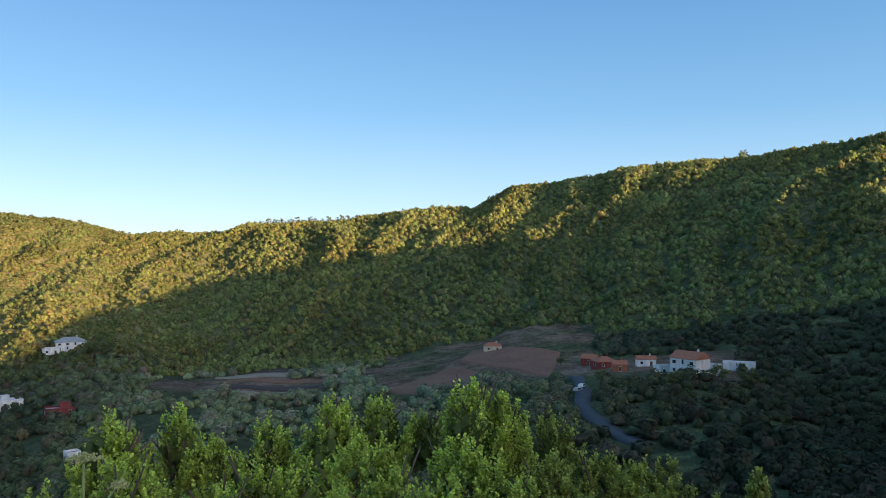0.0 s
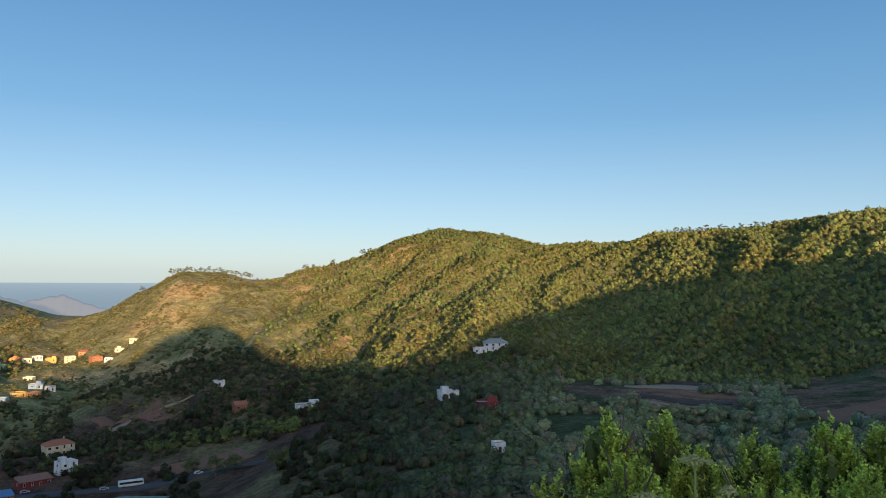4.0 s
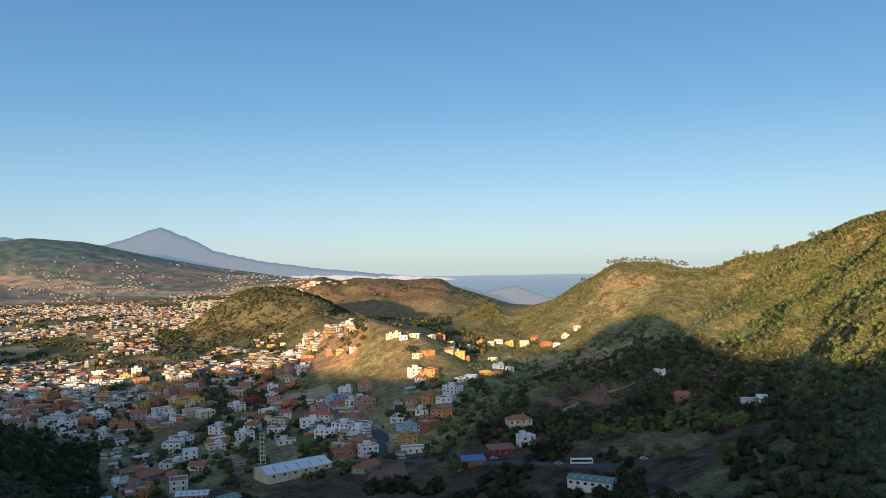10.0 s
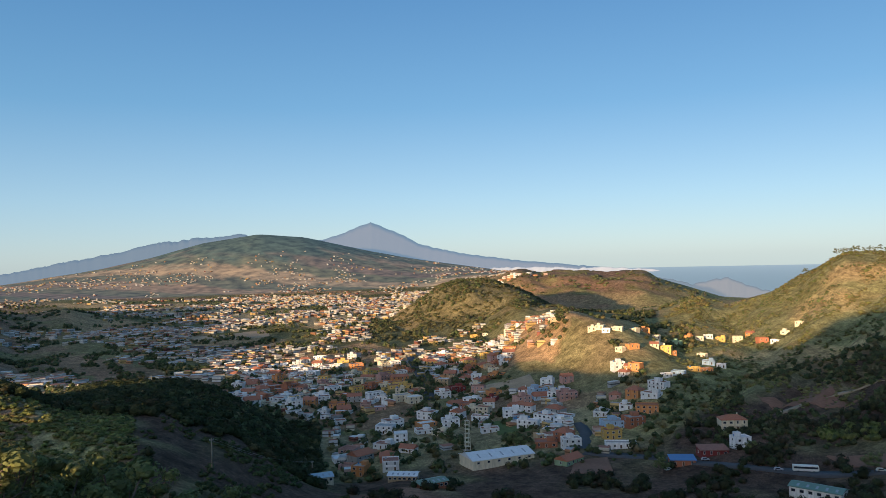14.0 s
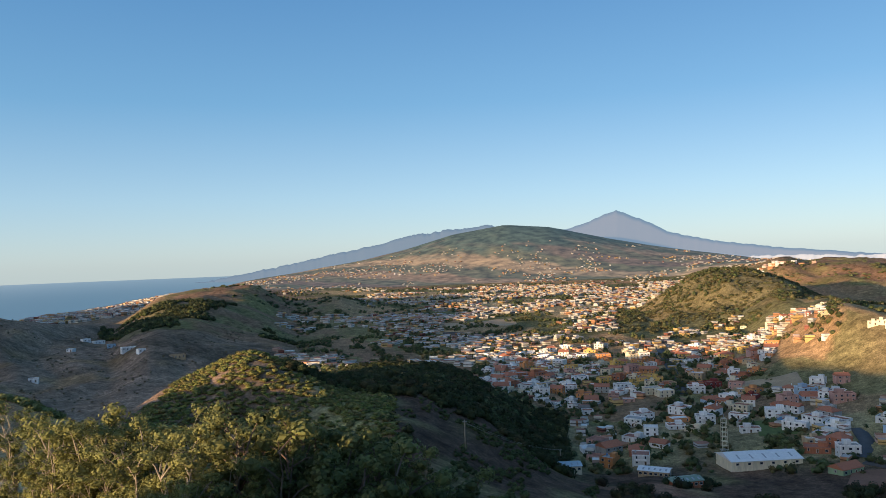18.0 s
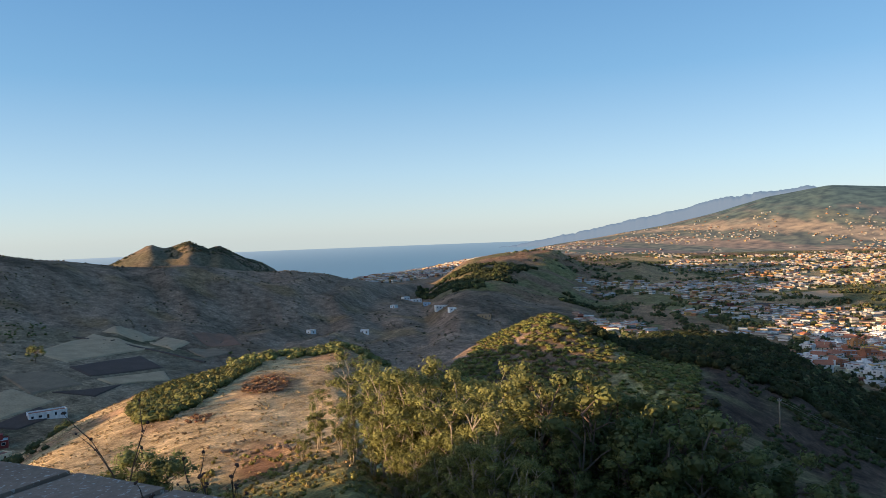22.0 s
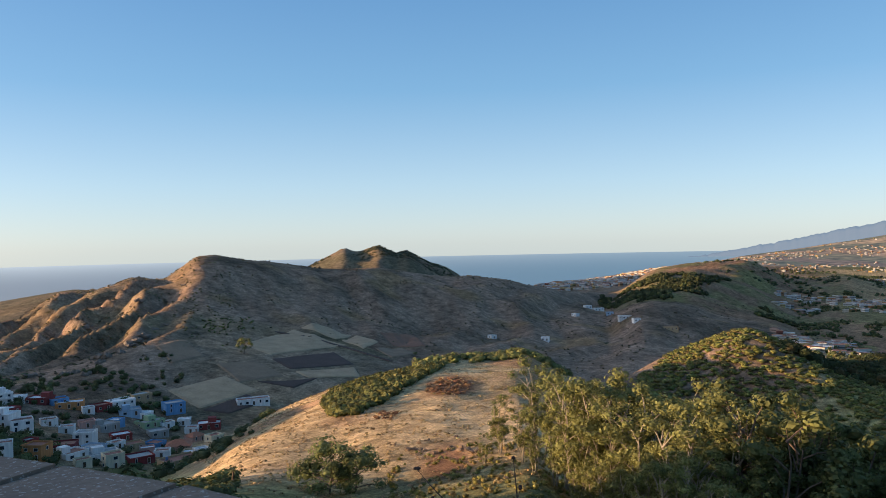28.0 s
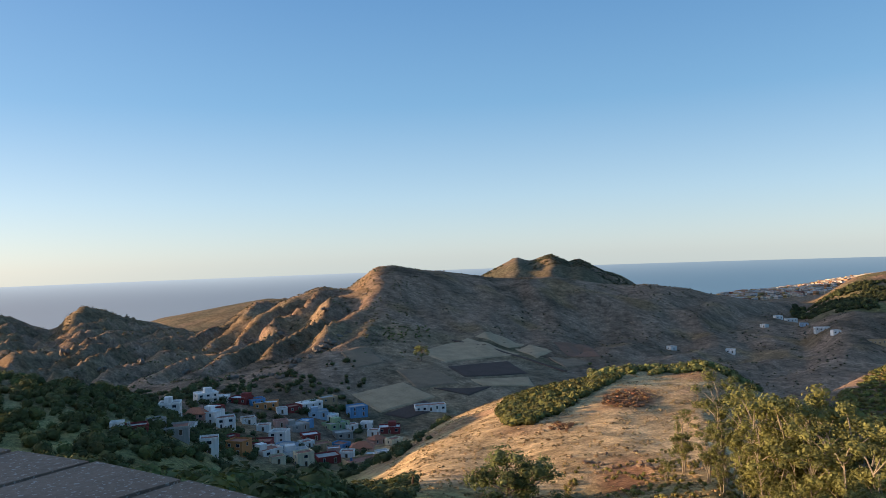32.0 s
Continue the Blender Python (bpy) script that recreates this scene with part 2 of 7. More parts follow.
AZ_STEP = 0.25
GRID_R, GRID_Z = [], []
n_az = int(360 / AZ_STEP) + 1
for r0, z0 in [(0.5, -1.62), (3.2, -1.7), (7.5, -4.6)]:
    GRID_R.append(np.full(n_az, r0)); GRID_Z.append(np.full(n_az, z0))
for line in LINES:
    r, z = smooth_line(line)
    GRID_R.append(r); GRID_Z.append(z)
GRID_R.append(np.full(n_az, 4450.0)); GRID_Z.append(np.full(n_az, -420.0))
GRID_R, GRID_Z = np.array(GRID_R), np.array(GRID_Z)


def value_noise(x, y, seed=0):
    """Smooth noise in [-1, 1] on a unit lattice, for arrays."""
    xi, yi = np.floor(x).astype(np.int64), np.floor(y).astype(np.int64)
    fx, fy = x - xi, y - yi
    fx, fy = fx * fx * (3 - 2 * fx), fy * fy * (3 - 2 * fy)

    def h(i, j):
        n = (i * 374761393 + j * 668265263 + seed * 974711) & 0x7FFFFFFF
        n = ((n ^ (n >> 13)) * 1274126177) & 0x7FFFFFFF
        return ((n ^ (n >> 16)) & 0xFFFF) / 32767.5 - 1
    return ((h(xi, yi) * (1 - fx) + h(xi + 1, yi) * fx) * (1 - fy) + (h(xi, yi + 1) * (1 - fx) + h(xi + 1, yi + 1) * fx) * fy)


def bearing(x, y):
    return (np.degrees(np.arctan2(-x, y)) + 45) % 360 - 45


def ramp(v, lo, hi):
    return np.clip((v - lo) / (hi - lo), 0, 1)


def spurs(q, seed, warp):
    """Sharp-crested spurs with rounded gullies between them, in [-1, 1]."""
    f = q + value_noise(warp[0], warp[1], seed) * 0.55
    k = np.floor(f)
    u = np.abs((f - k) * 2 - 1)
    tall = 0.75 + 0.35 * value_noise(k * 1.7, k * 0 + 0.5, seed + 1)
    return (1 - 2 * u) * tall


def relief(az, r):
    """Gullies, spurs and unevenness of the ground."""
    x, y = -np.sin(np.radians(az)) * r, np.cos(np.radians(az)) * r
    plain = ramp(-np.abs(az - 88), -24, 0) * (r > 500) * (r < 3200)
    basin = ramp(az, 126, 130) * ramp(-az, -154, -151) * ramp(r, 360, 420) * ramp(-r, -730, -660)
    town_hill = ramp(az, 54, 60) * ramp(-az, -104, -100) * ramp(r, 420, 480)
    big = value_noise(x / 170, y / 170, 1) * 5 + value_noise(x / 70, y / 70, 2) * 3
    small = value_noise(x / 22, y / 22, 3) * 1.1 + value_noise(x / 7, y / 7, 4) * 0.3 * (r < 240)
    z = big * ramp(r, 60, 360) * (1 - 0.9 * plain) * (1 - 0.6 * basin) * (1 - 0.5 * town_hill) + small * ramp(r, 25, 105) * (1 - 0.8 * basin)
    # the gullied flank under the brown peak: long spurs that run down towards the village
    wild = ramp(az, 149, 153) * ramp(-az, -182, -177) * ramp(r, 560, 640) * ramp(-r, -1500, -1250)
    q = az - (900 - r) / 27
    z = z + wild * (spurs(q / 3.4, 5, (x / 60, y / 60)) * 13 + spurs(q / 1.3 + r / 90, 7, (x / 40, y / 40)) * 2.6 + value_noise(x / 16, y / 16, 16) * 1.6)
    # rounded brown hills with shallow gullies
    brown = ramp(az, 108, 116) * ramp(-az, -151, -147) * ramp(r, 600, 720) * ramp(-r, -1500, -1200)
    z = z + brown * (spurs(az / 5.2 + r / 700, 9, (x / 130, y / 130)) * 4.5 + spurs(az / 1.6 - r / 240, 11, (x / 60, y / 60)) * 1.0)
    # wooded mountain side and the sunlit hill: spurs running down to the valley
    woods = ramp(-az, -62, -54) * ramp(r, 430, 540) * ramp(-r, -1200, -1000)
    z = z + woods * (spurs((az + (r - 700) / 42) / 5.5, 13, (x / 120, y / 120)) * 6 + spurs((az + (r - 700) / 30) / 1.9, 15, (x / 50, y / 50)) * 2.4)
    # craggy far hills
    crag = ramp(-np.abs(az - 136), -9, 0) * ramp(r, 1500, 1700) + ramp(-np.abs(az - 66), -9, 0) * ramp(r, 1750, 1900) * (r < 2500)
    crag = crag + 0.6 * ramp(-np.abs(az - 109), -9, 0) * ramp(r, 1400, 1500) * (r < 2300) + 0.85 * ramp(-np.abs(az - 73.5), -8, 0) * ramp(r, 1080, 1150) * (r < 1500)
    crags = -np.abs(value_noise(x / 75, y / 75, 17)) * 26 - np.abs(value_noise(x / 33, y / 33, 18)) * 10 + 14
    z = z * np.interp(r, [1300, 1900], [1, 0.3]) + crags * crag
    # the skyline crests keep their own lines
    p = np.clip((az + 45) / AZ_STEP, 0, n_az - 1).astype(int)
    for line in (3 + 5, 3 + 7):
        z = z * (1 - 0.8 * np.exp(-((r - GRID_R[line, p]) / np.where(line == 8, 70, 90)) ** 2))
    return z


def ground_z(az, r):
    """Height of the ground at bearings and distances (arrays)."""
    az, r = np.atleast_1d(np.asarray(az, float)), np.atleast_1d(np.asarray(r, float))
    p = np.clip((az + 45) / AZ_STEP, 0, n_az - 1.001)
    i = p.astype(int)
    f = p - i
    R = GRID_R[:, i] * (1 - f) + GRID_R[:, i + 1] * f
    Z = GRID_Z[:, i] * (1 - f) + GRID_Z[:, i + 1] * f
    k = np.clip((R <= r).sum(0) - 1, 0, len(R) - 2)
    c = np.arange(len(r))
    u = np.clip((r - R[k, c]) / np.maximum(R[k + 1, c] - R[k, c], 1e-3), 0, 1)
    # rounded crests: a cubic through the lines with soft slopes
    s = (Z[1:] - Z[:-1]) / np.maximum(R[1:] - R[:-1], 1e-3)
    m = np.zeros_like(Z)
    m[1:-1] = np.where(s[1:] * s[:-1] > 0, 2 * s[1:] * s[:-1] / np.where(np.abs(s[1:] + s[:-1]) < 1e-9, 1, s[1:] + s[:-1]), 0)
    m[0], m[-1] = s[0], s[-1]
    d = R[k + 1, c] - R[k, c]
    z = ((2 * u**3 - 3 * u**2 + 1) * Z[k, c] + (u**3 - 2 * u**2 + u) * d * m[k, c]
         + (-2 * u**3 + 3 * u**2) * Z[k + 1, c] + (u**3 - u**2) * d * m[k + 1, c])
    z = z + relief(az, r)
    # unseen hill behind the eye: crest across the light, shaped for its shadow
    x, y = -np.sin(np.radians(az)) * r, np.cos(np.radians(az)) * r
    sx, sy = -math.sin(radians(SUN_AZ)), math.cos(radians(SUN_AZ))
    back, across = x * sx + y * sy, x * -sy + y * sx
    crest = np.interp(across, [-260, -212, -195, -178, -146, -117, -110, -88, -58, -38, -10, 11, 25, 41, 62, 97, 110, 125, 139, 170, 186, 202, 278, 396, 456, 497, 540, 560, 578, 631, 668, 710, 900],
                      [-110, -64, -56, -40, -42, -39, -36, -15, 1, 19, 29, 28, 19, 0, -6, -3, -6, -3, 0, 9, 17, 22, 36, 61, 69, 74, 72, 69, 78, 90, 104, 118, 145])
    crest = crest - 0.4 * np.maximum(np.abs(back - 100) - 8, 0)
    # an unseen ridge added beyond the village to keep the basin in shade
    ridge = np.interp(across, [-640, -572, -545, -480, -360, -300, -235, -200], [-140, -100, -14, -8, -12, -14, -22, -90]) - 0.35 * np.maximum(np.abs(back - 600) - 15, 0)
    z = np.where((az > 178) & (back > 25), np.maximum(z, crest), z)
    return np.where((az > 179) & (back > 300), np.maximum(z, ridge), z)


def polar(az, r):
    return -math.sin(radians(az)) * r, math.cos(radians(az)) * r


def spot(az, r, dz=0.0):
    """The place on the ground at a bearing and distance."""
    x, y = polar(az, r)
    return Vector((x, y, float(ground_z(az, r)[0]) + dz))


# ---------------------------------------------------------------- materials
def mat(name):
    m = bpy.data.materials.new(name)
    m.use_nodes = True
    b = m.node_tree.nodes["Principled BSDF"]
    b.inputs["Roughness"].default_value = 0.9
    b.inputs["Specular IOR Level"].default_value = 0.2
    return m, m.node_tree.nodes, m.node_tree.links, b


def plain(name, colour, rough=0.8, spread=0.25, scale=3.0, metal=0.0, bump=0.0):
    """One surface: a base colour that varies at two scales."""
    m, n, l, b = mat(name)
    tc = n.new("ShaderNodeTexCoord")
    t1, t2 = n.new("ShaderNodeTexNoise"), n.new("ShaderNodeTexNoise")
    t1.inputs["Scale"].default_value, t2.inputs["Scale"].default_value = scale, scale * 9
    t1.inputs["Detail"].default_value = 4
    add = n.new("ShaderNodeMath"); add.operation = "ADD"
    l.new(tc.outputs["Object"], t1.inputs["Vector"]); l.new(tc.outputs["Object"], t2.inputs["Vector"])
    l.new(t1.outputs["Fac"], add.inputs[0]); l.new(t2.outputs["Fac"], add.inputs[1])
    mr = n.new("ShaderNodeMapRange")
    mr.inputs["From Min"].default_value, mr.inputs["From Max"].default_value = 0.6, 1.4
    mr.inputs["To Min"].default_value, mr.inputs["To Max"].default_value = 1 - spread, 1 + spread
    l.new(add.outputs[0], mr.inputs["Value"])
    mul = n.new("ShaderNodeVectorMath"); mul.operation = "SCALE"
    mul.inputs[0].default_value = colour
    l.new(mr.outputs[0], mul.inputs["Scale"])
    l.new(mul.outputs[0], b.inputs["Base Color"])
    b.inputs["Roughness"].default_value, b.inputs["Metallic"].default_value = rough, metal
    if bump:
        bp = n.new("ShaderNodeBump"); bp.inputs["Strength"].default_value = bump
        l.new(add.outputs[0], bp.inputs["Height"]); l.new(bp.outputs[0], b.inputs["Normal"])
    return m


def make_land():
    m, n, l, b = mat("land")
    at = n.new("ShaderNodeAttribute"); at.attribute_name = "cover"
    tc = n.new("ShaderNodeTexCoord")
    last = None
    for scale, lo, hi in ((0.02, 0.78, 1.22), (0.12, 0.6, 1.4), (0.45, 0.65, 1.35), (1.5, 0.65, 1.35), (4.0, 0.72, 1.28)):
        t = n.new("ShaderNodeTexNoise"); t.inputs["Scale"].default_value = scale; t.inputs["Detail"].default_value = 5
        l.new(tc.outputs["Object"], t.inputs["Vector"])
        mr = n.new("ShaderNodeMapRange")
        mr.inputs["From Min"].default_value, mr.inputs["From Max"].default_value = 0.3, 0.7
        mr.inputs["To Min"].default_value, mr.inputs["To Max"].default_value = lo, hi
        l.new(t.outputs["Fac"], mr.inputs["Value"])
        if last is None:
            last = mr.outputs[0]
        else:
            mm = n.new("ShaderNodeMath"); mm.operation = "MULTIPLY"
            l.new(last, mm.inputs[0]); l.new(mr.outputs[0], mm.inputs[1]); last = mm.outputs[0]
    sc = n.new("ShaderNodeVectorMath"); sc.operation = "SCALE"
    l.new(at.outputs["Color"], sc.inputs[0]); l.new(last, sc.inputs["Scale"])
    l.new(sc.outputs[0], b.inputs["Base Color"])
    bp = n.new("ShaderNodeBump"); bp.inputs["Strength"].default_value, bp.inputs["Distance"].default_value = 0.7, 0.3
    l.new(t.outputs["Fac"], bp.inputs["Height"]); l.new(bp.outputs[0], b.inputs["Normal"])
    b.inputs["Roughness"].default_value = 1.0
    b.inputs["Specular IOR Level"].default_value = 0.05
    return m


LAND = make_land()


# ---------------------------------------------------------------- the ground
def grid_mesh(name, xyz, material, closed=False):
    """A sheet from an array of rows and columns of points."""
    rows, cols = xyz.shape[:2]
    idx = np.arange(rows * cols).reshape(rows, cols)
    q = np.stack([idx[:-1, :-1], idx[:-1, 1:], idx[1:, 1:], idx[1:, :-1]], -1).reshape(-1, 4)
    if closed:
        q = np.concatenate([q, np.stack([idx[:-1, -1], idx[:-1, 0], idx[1:, 0], idx[1:, -1]], -1)])
    return quads_mesh(name, xyz.reshape(-1, 3), q, material)


def quads_mesh(name, v, q, material, smooth=True):
    me = bpy.data.meshes.new(name)
    me.vertices.add(len(v)); me.vertices.foreach_set("co", np.asarray(v, np.float32).ravel())
    k = q.shape[1]
    me.loops.add(q.size); me.loops.foreach_set("vertex_index", q.astype(np.int32).ravel())
    me.polygons.add(len(q)); me.polygons.foreach_set("loop_start", np.arange(0, q.size, k, dtype=np.int32))
    me.polygons.foreach_set("use_smooth", np.full(len(q), smooth))
    me.update(calc_edges=True)
    if material:
        me.materials.append(material)
    return me


def mix(a, b, f):
    return a * (1 - f[:, None]) + b * f[:, None]


def cover(az, r):
    """The colour of what covers the ground there: woodland floor, dry grass, bare red earth, ploughed fields."""
    x, y = -np.sin(np.radians(az)) * r, np.cos(np.radians(az)) * r
    n1, n2, n3 = value_noise(x / 60, y / 60, 11), value_noise(x / 21, y / 21, 12), value_noise(x / 34, y / 34, 14)
    wood, scrub, ochre = np.array((0.075, 0.085, 0.04)), np.array((0.235, 0.21, 0.09)), np.array((0.38, 0.27, 0.125))
    dry, gold, earth = np.array((0.235, 0.16, 0.112)), np.array((0.43, 0.305, 0.165)), np.array((0.22, 0.115, 0.075))
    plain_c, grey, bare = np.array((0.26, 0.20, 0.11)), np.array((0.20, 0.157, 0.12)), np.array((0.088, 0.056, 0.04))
    red = np.array((0.22, 0.135, 0.083))
    c = np.repeat(wood[None], len(az), 0)
    yard = np.array((0.17, 0.135, 0.095))
    c = mix(c, scrub, np.maximum(np.clip((az - 33) / 6, 0, 1), np.clip((az - 12) / 10, 0, 1) * np.clip((r - 470) / 60, 0, 1) * 0.85))
    # bare ochre ground and stony paths on the sunlit hill
    hill = np.clip((az - 26) / 4, 0, 1) * np.clip((66 - az) / 4, 0, 1) * (r > 470)
    c = mix(c, ochre, hill * np.clip((n1 + 0.8 * n2) * 1.6 - 0.15, 0, 0.9))
    # shaded valley and the grey slope below the knob: earth darkened to deepen shade
    # the far edge bulges where the shadow lies on the hill's flank
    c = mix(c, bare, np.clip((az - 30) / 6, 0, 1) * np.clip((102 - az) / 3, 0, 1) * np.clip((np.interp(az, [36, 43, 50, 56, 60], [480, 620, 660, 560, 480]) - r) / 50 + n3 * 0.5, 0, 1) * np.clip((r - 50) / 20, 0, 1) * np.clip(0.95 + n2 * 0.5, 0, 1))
    farm = ((np.abs(az + 5) < 8) & (r > 330) & (r < 470)) | ((np.abs(az + 17) < 6) & (r > 285) & (r < 375)) | ((np.abs(az - 12) < 9) & (r > 340) & (r < 430))
    c = mix(c, np.array((0.17, 0.115, 0.08)), farm * np.clip(0.7 + n2, 0, 1))
    f = np.clip((az - 60) / 8, 0, 1) * np.clip((r - 420) / 100, 0, 1)
    c = mix(c, plain_c, f)
    c = mix(c, earth, np.clip(n1 * 2 - 0.6, 0, 1) * np.where(az < 60, 0.3, 1) * (az > 36) * (az < 104) * (r > 350))
    # field plots of the plain, turned to the slope
    u, v = x * 0.82 + y * 0.57, y * 0.82 - x * 0.57
    wide = np.interp(r, [600, 2500], [40, 95])
    cell = ((np.floor(u / wide) * 7919 + np.floor(v / wide * 2.1 + 0.37 * np.floor(u / wide)) * 104729) % 997) / 997
    plots = np.array([(0.36, 0.28, 0.15), (0.11, 0.125, 0.05), (0.19, 0.125, 0.08), (0.13, 0.13, 0.06), (0.29, 0.20, 0.11), (0.085, 0.10, 0.045)])[np.clip((cell * 6).astype(int), 0, 5)]
    c = mix(c, plots * np.array((1.3, 1.15, 1.05)), f * 0.75 * (az < 112) * (r > 560))
    brown = np.clip((az - 103) / 4, 0, 1) * np.clip((r - 260) / 80, 0, 1)
    c = mix(c, mix(np.repeat(dry[None], len(az), 0), np.array((0.085, 0.066, 0.045)), np.clip(n1 * 1.2 + n2 * 0.9 + 0.1, 0, 1) * 0.7), brown)
    c = mix(c, np.array((0.25, 0.16, 0.085)), brown * np.clip(value_noise(x / 33, y / 33, 13) * 2.2 - 0.8, 0, 0.8))
    c = mix(c, plots * np.array((0.72, 0.66, 0.66)), 0.55 * np.clip((az - 128) / 4, 0, 1) * np.clip((153 - az) / 3, 0, 1) * np.clip((r - 380) / 40, 0, 1) * np.clip((700 - r) / 40, 0, 1))
    c = mix(c, grey, brown * 0.7 * np.clip(1 - np.abs(r - 540) / 190, 0, 1) * (az < 154) * np.clip(0.75 + n3 * 0.7, 0, 1))
    c = mix(c, np.array((0.11, 0.105, 0.055)), np.clip(1.5 - np.abs(az - 74) / 7, 0, 1) * np.clip((r - 1060) / 60, 0, 1) * (r < 1500) * 0.85)
    c = mix(c, np.array((0.19, 0.145, 0.085)), 0.6 * np.clip((az - 148) / 4, 0, 1) * np.clip((r - 600) / 80, 0, 1) * np.clip(0.7 + n2, 0, 1))
    # the reddish hills across the plain
    cone = np.clip(1.6 - np.abs(az - 66) / 6, 0, 1) * (r > 1900) * (r < 2500) + np.clip(1.6 - np.abs(az - 110.5) / 6, 0, 1) * (r > 1000) * (r < 2150)
    c = mix(c, mix(np.repeat(red[None], len(az), 0), scrub * 0.7, np.clip(n1 * 1.4 + n2 * 0.8 + 0.25, 0, 1)), cone)
    c = mix(c, np.array((0.105, 0.095, 0.06)), 0.85 * np.clip((az - 124) / 3, 0, 1) * np.clip((r - 1500) / 150, 0, 1) * np.clip(0.8 + n1 * 0.5, 0, 1))
    golden = np.clip((az - 118) / 5, 0, 1) * np.clip((152 - az) / 3, 0, 1) * np.clip((r - 105) / 28, 0, 1) * np.clip((410 - r) / 40, 0, 1)
    c = mix(c, gold, golden)
    c = mix(c, np.array((0.30, 0.17, 0.10)), golden * np.clip(n2 * 2.4 + n3 - 1.0, 0, 0.7))
    scar = np.clip(1.3 - np.hypot((az - 131.6) / 2.3, (r - 132) / 16), 0, 1) + np.clip(1.2 - np.hypot((az - 131.0) / 2.2, (r - 235) / 24), 0, 0.6)
    c = mix(c, np.array((0.19, 0.095, 0.055)), np.clip(scar * (1.1 + n2), 0, 0.9))
    c = mix(c, yard, np.clip((11 - r) / 4, 0, 1) * np.clip(0.85 + 0.3 * n2, 0, 1))
    # far plots: contrast lowered from 2900 m outwards
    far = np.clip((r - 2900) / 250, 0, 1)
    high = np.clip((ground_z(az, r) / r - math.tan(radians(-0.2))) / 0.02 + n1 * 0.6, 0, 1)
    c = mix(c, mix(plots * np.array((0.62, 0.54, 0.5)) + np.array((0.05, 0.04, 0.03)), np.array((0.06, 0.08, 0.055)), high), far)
    return np.clip(c, 0, 1)


def sheet(lo, hi, d_az, ratio, r_lo, r_hi):
    az = np.linspace(lo, hi, int((hi - lo) / d_az) + 1)
    r = np.geomspace(r_lo, r_hi, int(math.log(r_hi / r_lo) / math.log(ratio)) + 1)
    A, Rr = np.meshgrid(az, r)
    return A, Rr


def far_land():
    """Far volcanic slope, with morning haze painted in as a faint blue glow."""
    m, n, l, b = mat("far_slope_land_glow")
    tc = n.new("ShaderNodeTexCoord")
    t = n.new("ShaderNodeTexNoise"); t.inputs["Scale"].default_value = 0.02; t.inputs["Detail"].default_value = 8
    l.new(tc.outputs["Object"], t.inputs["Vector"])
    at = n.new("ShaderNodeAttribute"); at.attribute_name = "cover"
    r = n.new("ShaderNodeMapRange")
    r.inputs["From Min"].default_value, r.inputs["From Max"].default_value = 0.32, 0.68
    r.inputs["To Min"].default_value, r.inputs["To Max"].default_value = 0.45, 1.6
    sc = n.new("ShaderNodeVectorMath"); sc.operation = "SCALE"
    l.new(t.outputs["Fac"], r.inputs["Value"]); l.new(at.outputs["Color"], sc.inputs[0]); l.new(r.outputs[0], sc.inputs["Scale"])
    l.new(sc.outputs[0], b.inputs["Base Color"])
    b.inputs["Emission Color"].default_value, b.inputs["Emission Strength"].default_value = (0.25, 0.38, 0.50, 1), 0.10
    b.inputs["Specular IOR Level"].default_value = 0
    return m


def make_ground():
    fine, back = np.arange(-40, 180, 0.42), np.arange(180, 320, 2.0)
    az = np.concatenate([fine, back])
    near = np.concatenate([[0.002], np.geomspace(0.3, 28, 36), np.geomspace(28.6, 3000, 366)])
    made = []
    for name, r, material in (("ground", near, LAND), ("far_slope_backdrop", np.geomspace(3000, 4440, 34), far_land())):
        A, Rr = np.meshgrid((az + 45) % 360 - 45, r)
        a, rr = A.ravel(), Rr.ravel()
        z = ground_z(a, rr)
        xyz = np.stack([-np.sin(np.radians(a)) * rr, np.cos(np.radians(a)) * rr, z], -1).reshape(*A.shape, 3)
        me = grid_mesh(name, xyz, material, closed=True)
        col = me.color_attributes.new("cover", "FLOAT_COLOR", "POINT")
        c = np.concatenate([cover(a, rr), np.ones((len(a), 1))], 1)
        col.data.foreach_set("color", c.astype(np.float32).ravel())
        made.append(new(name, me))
    tagged(made[0], "hilly ground of woodland floor, dry grass and fields", "ground", kind="structure")
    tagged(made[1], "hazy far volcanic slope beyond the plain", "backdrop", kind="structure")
    return made[0]


ground = make_ground()


def backdrop(name, label, line, r, material, depth=200.0, rough=0.0, foot=-6.0):
    """A far range: a ridge with both slopes, at distance r."""
    a = np.array(line)
    az = np.arange(a[0, 0], a[-1, 0], 0.1)
    el = np.interp(az, a[:, 0], a[:, 1])
    top = r * np.tan(np.radians(el)) + value_noise(az * 3, az * 0, 7) * rough + value_noise(az * 9, az * 0, 8) * rough * 0.4
    base = r * math.tan(radians(foot))
    rows = []
    for k in np.linspace(0, 1, 24):
        rr = r - depth * (1 - k)
        zz = base + (top - base) * k ** 1.15 + (value_noise(az * 2.2 + k * 1.2, az * 0 + k * 1.5, 9) + 0.5 * value_noise(az * 6 + k * 2, az * 0 + k * 2, 10)) * rough * 7 * k * (1 - k)
        rows.append(np.stack([-np.sin(np.radians(az)) * rr, np.cos(np.radians(az)) * rr, zz], -1))
    rr = r + 60
    rows.append(np.stack([-np.sin(np.radians(az)) * rr, np.cos(np.radians(az)) * rr, top * 0 + base], -1))
    return tagged(new(name, grid_mesh(name, np.array(rows), material)), label, "backdrop", kind="structure")


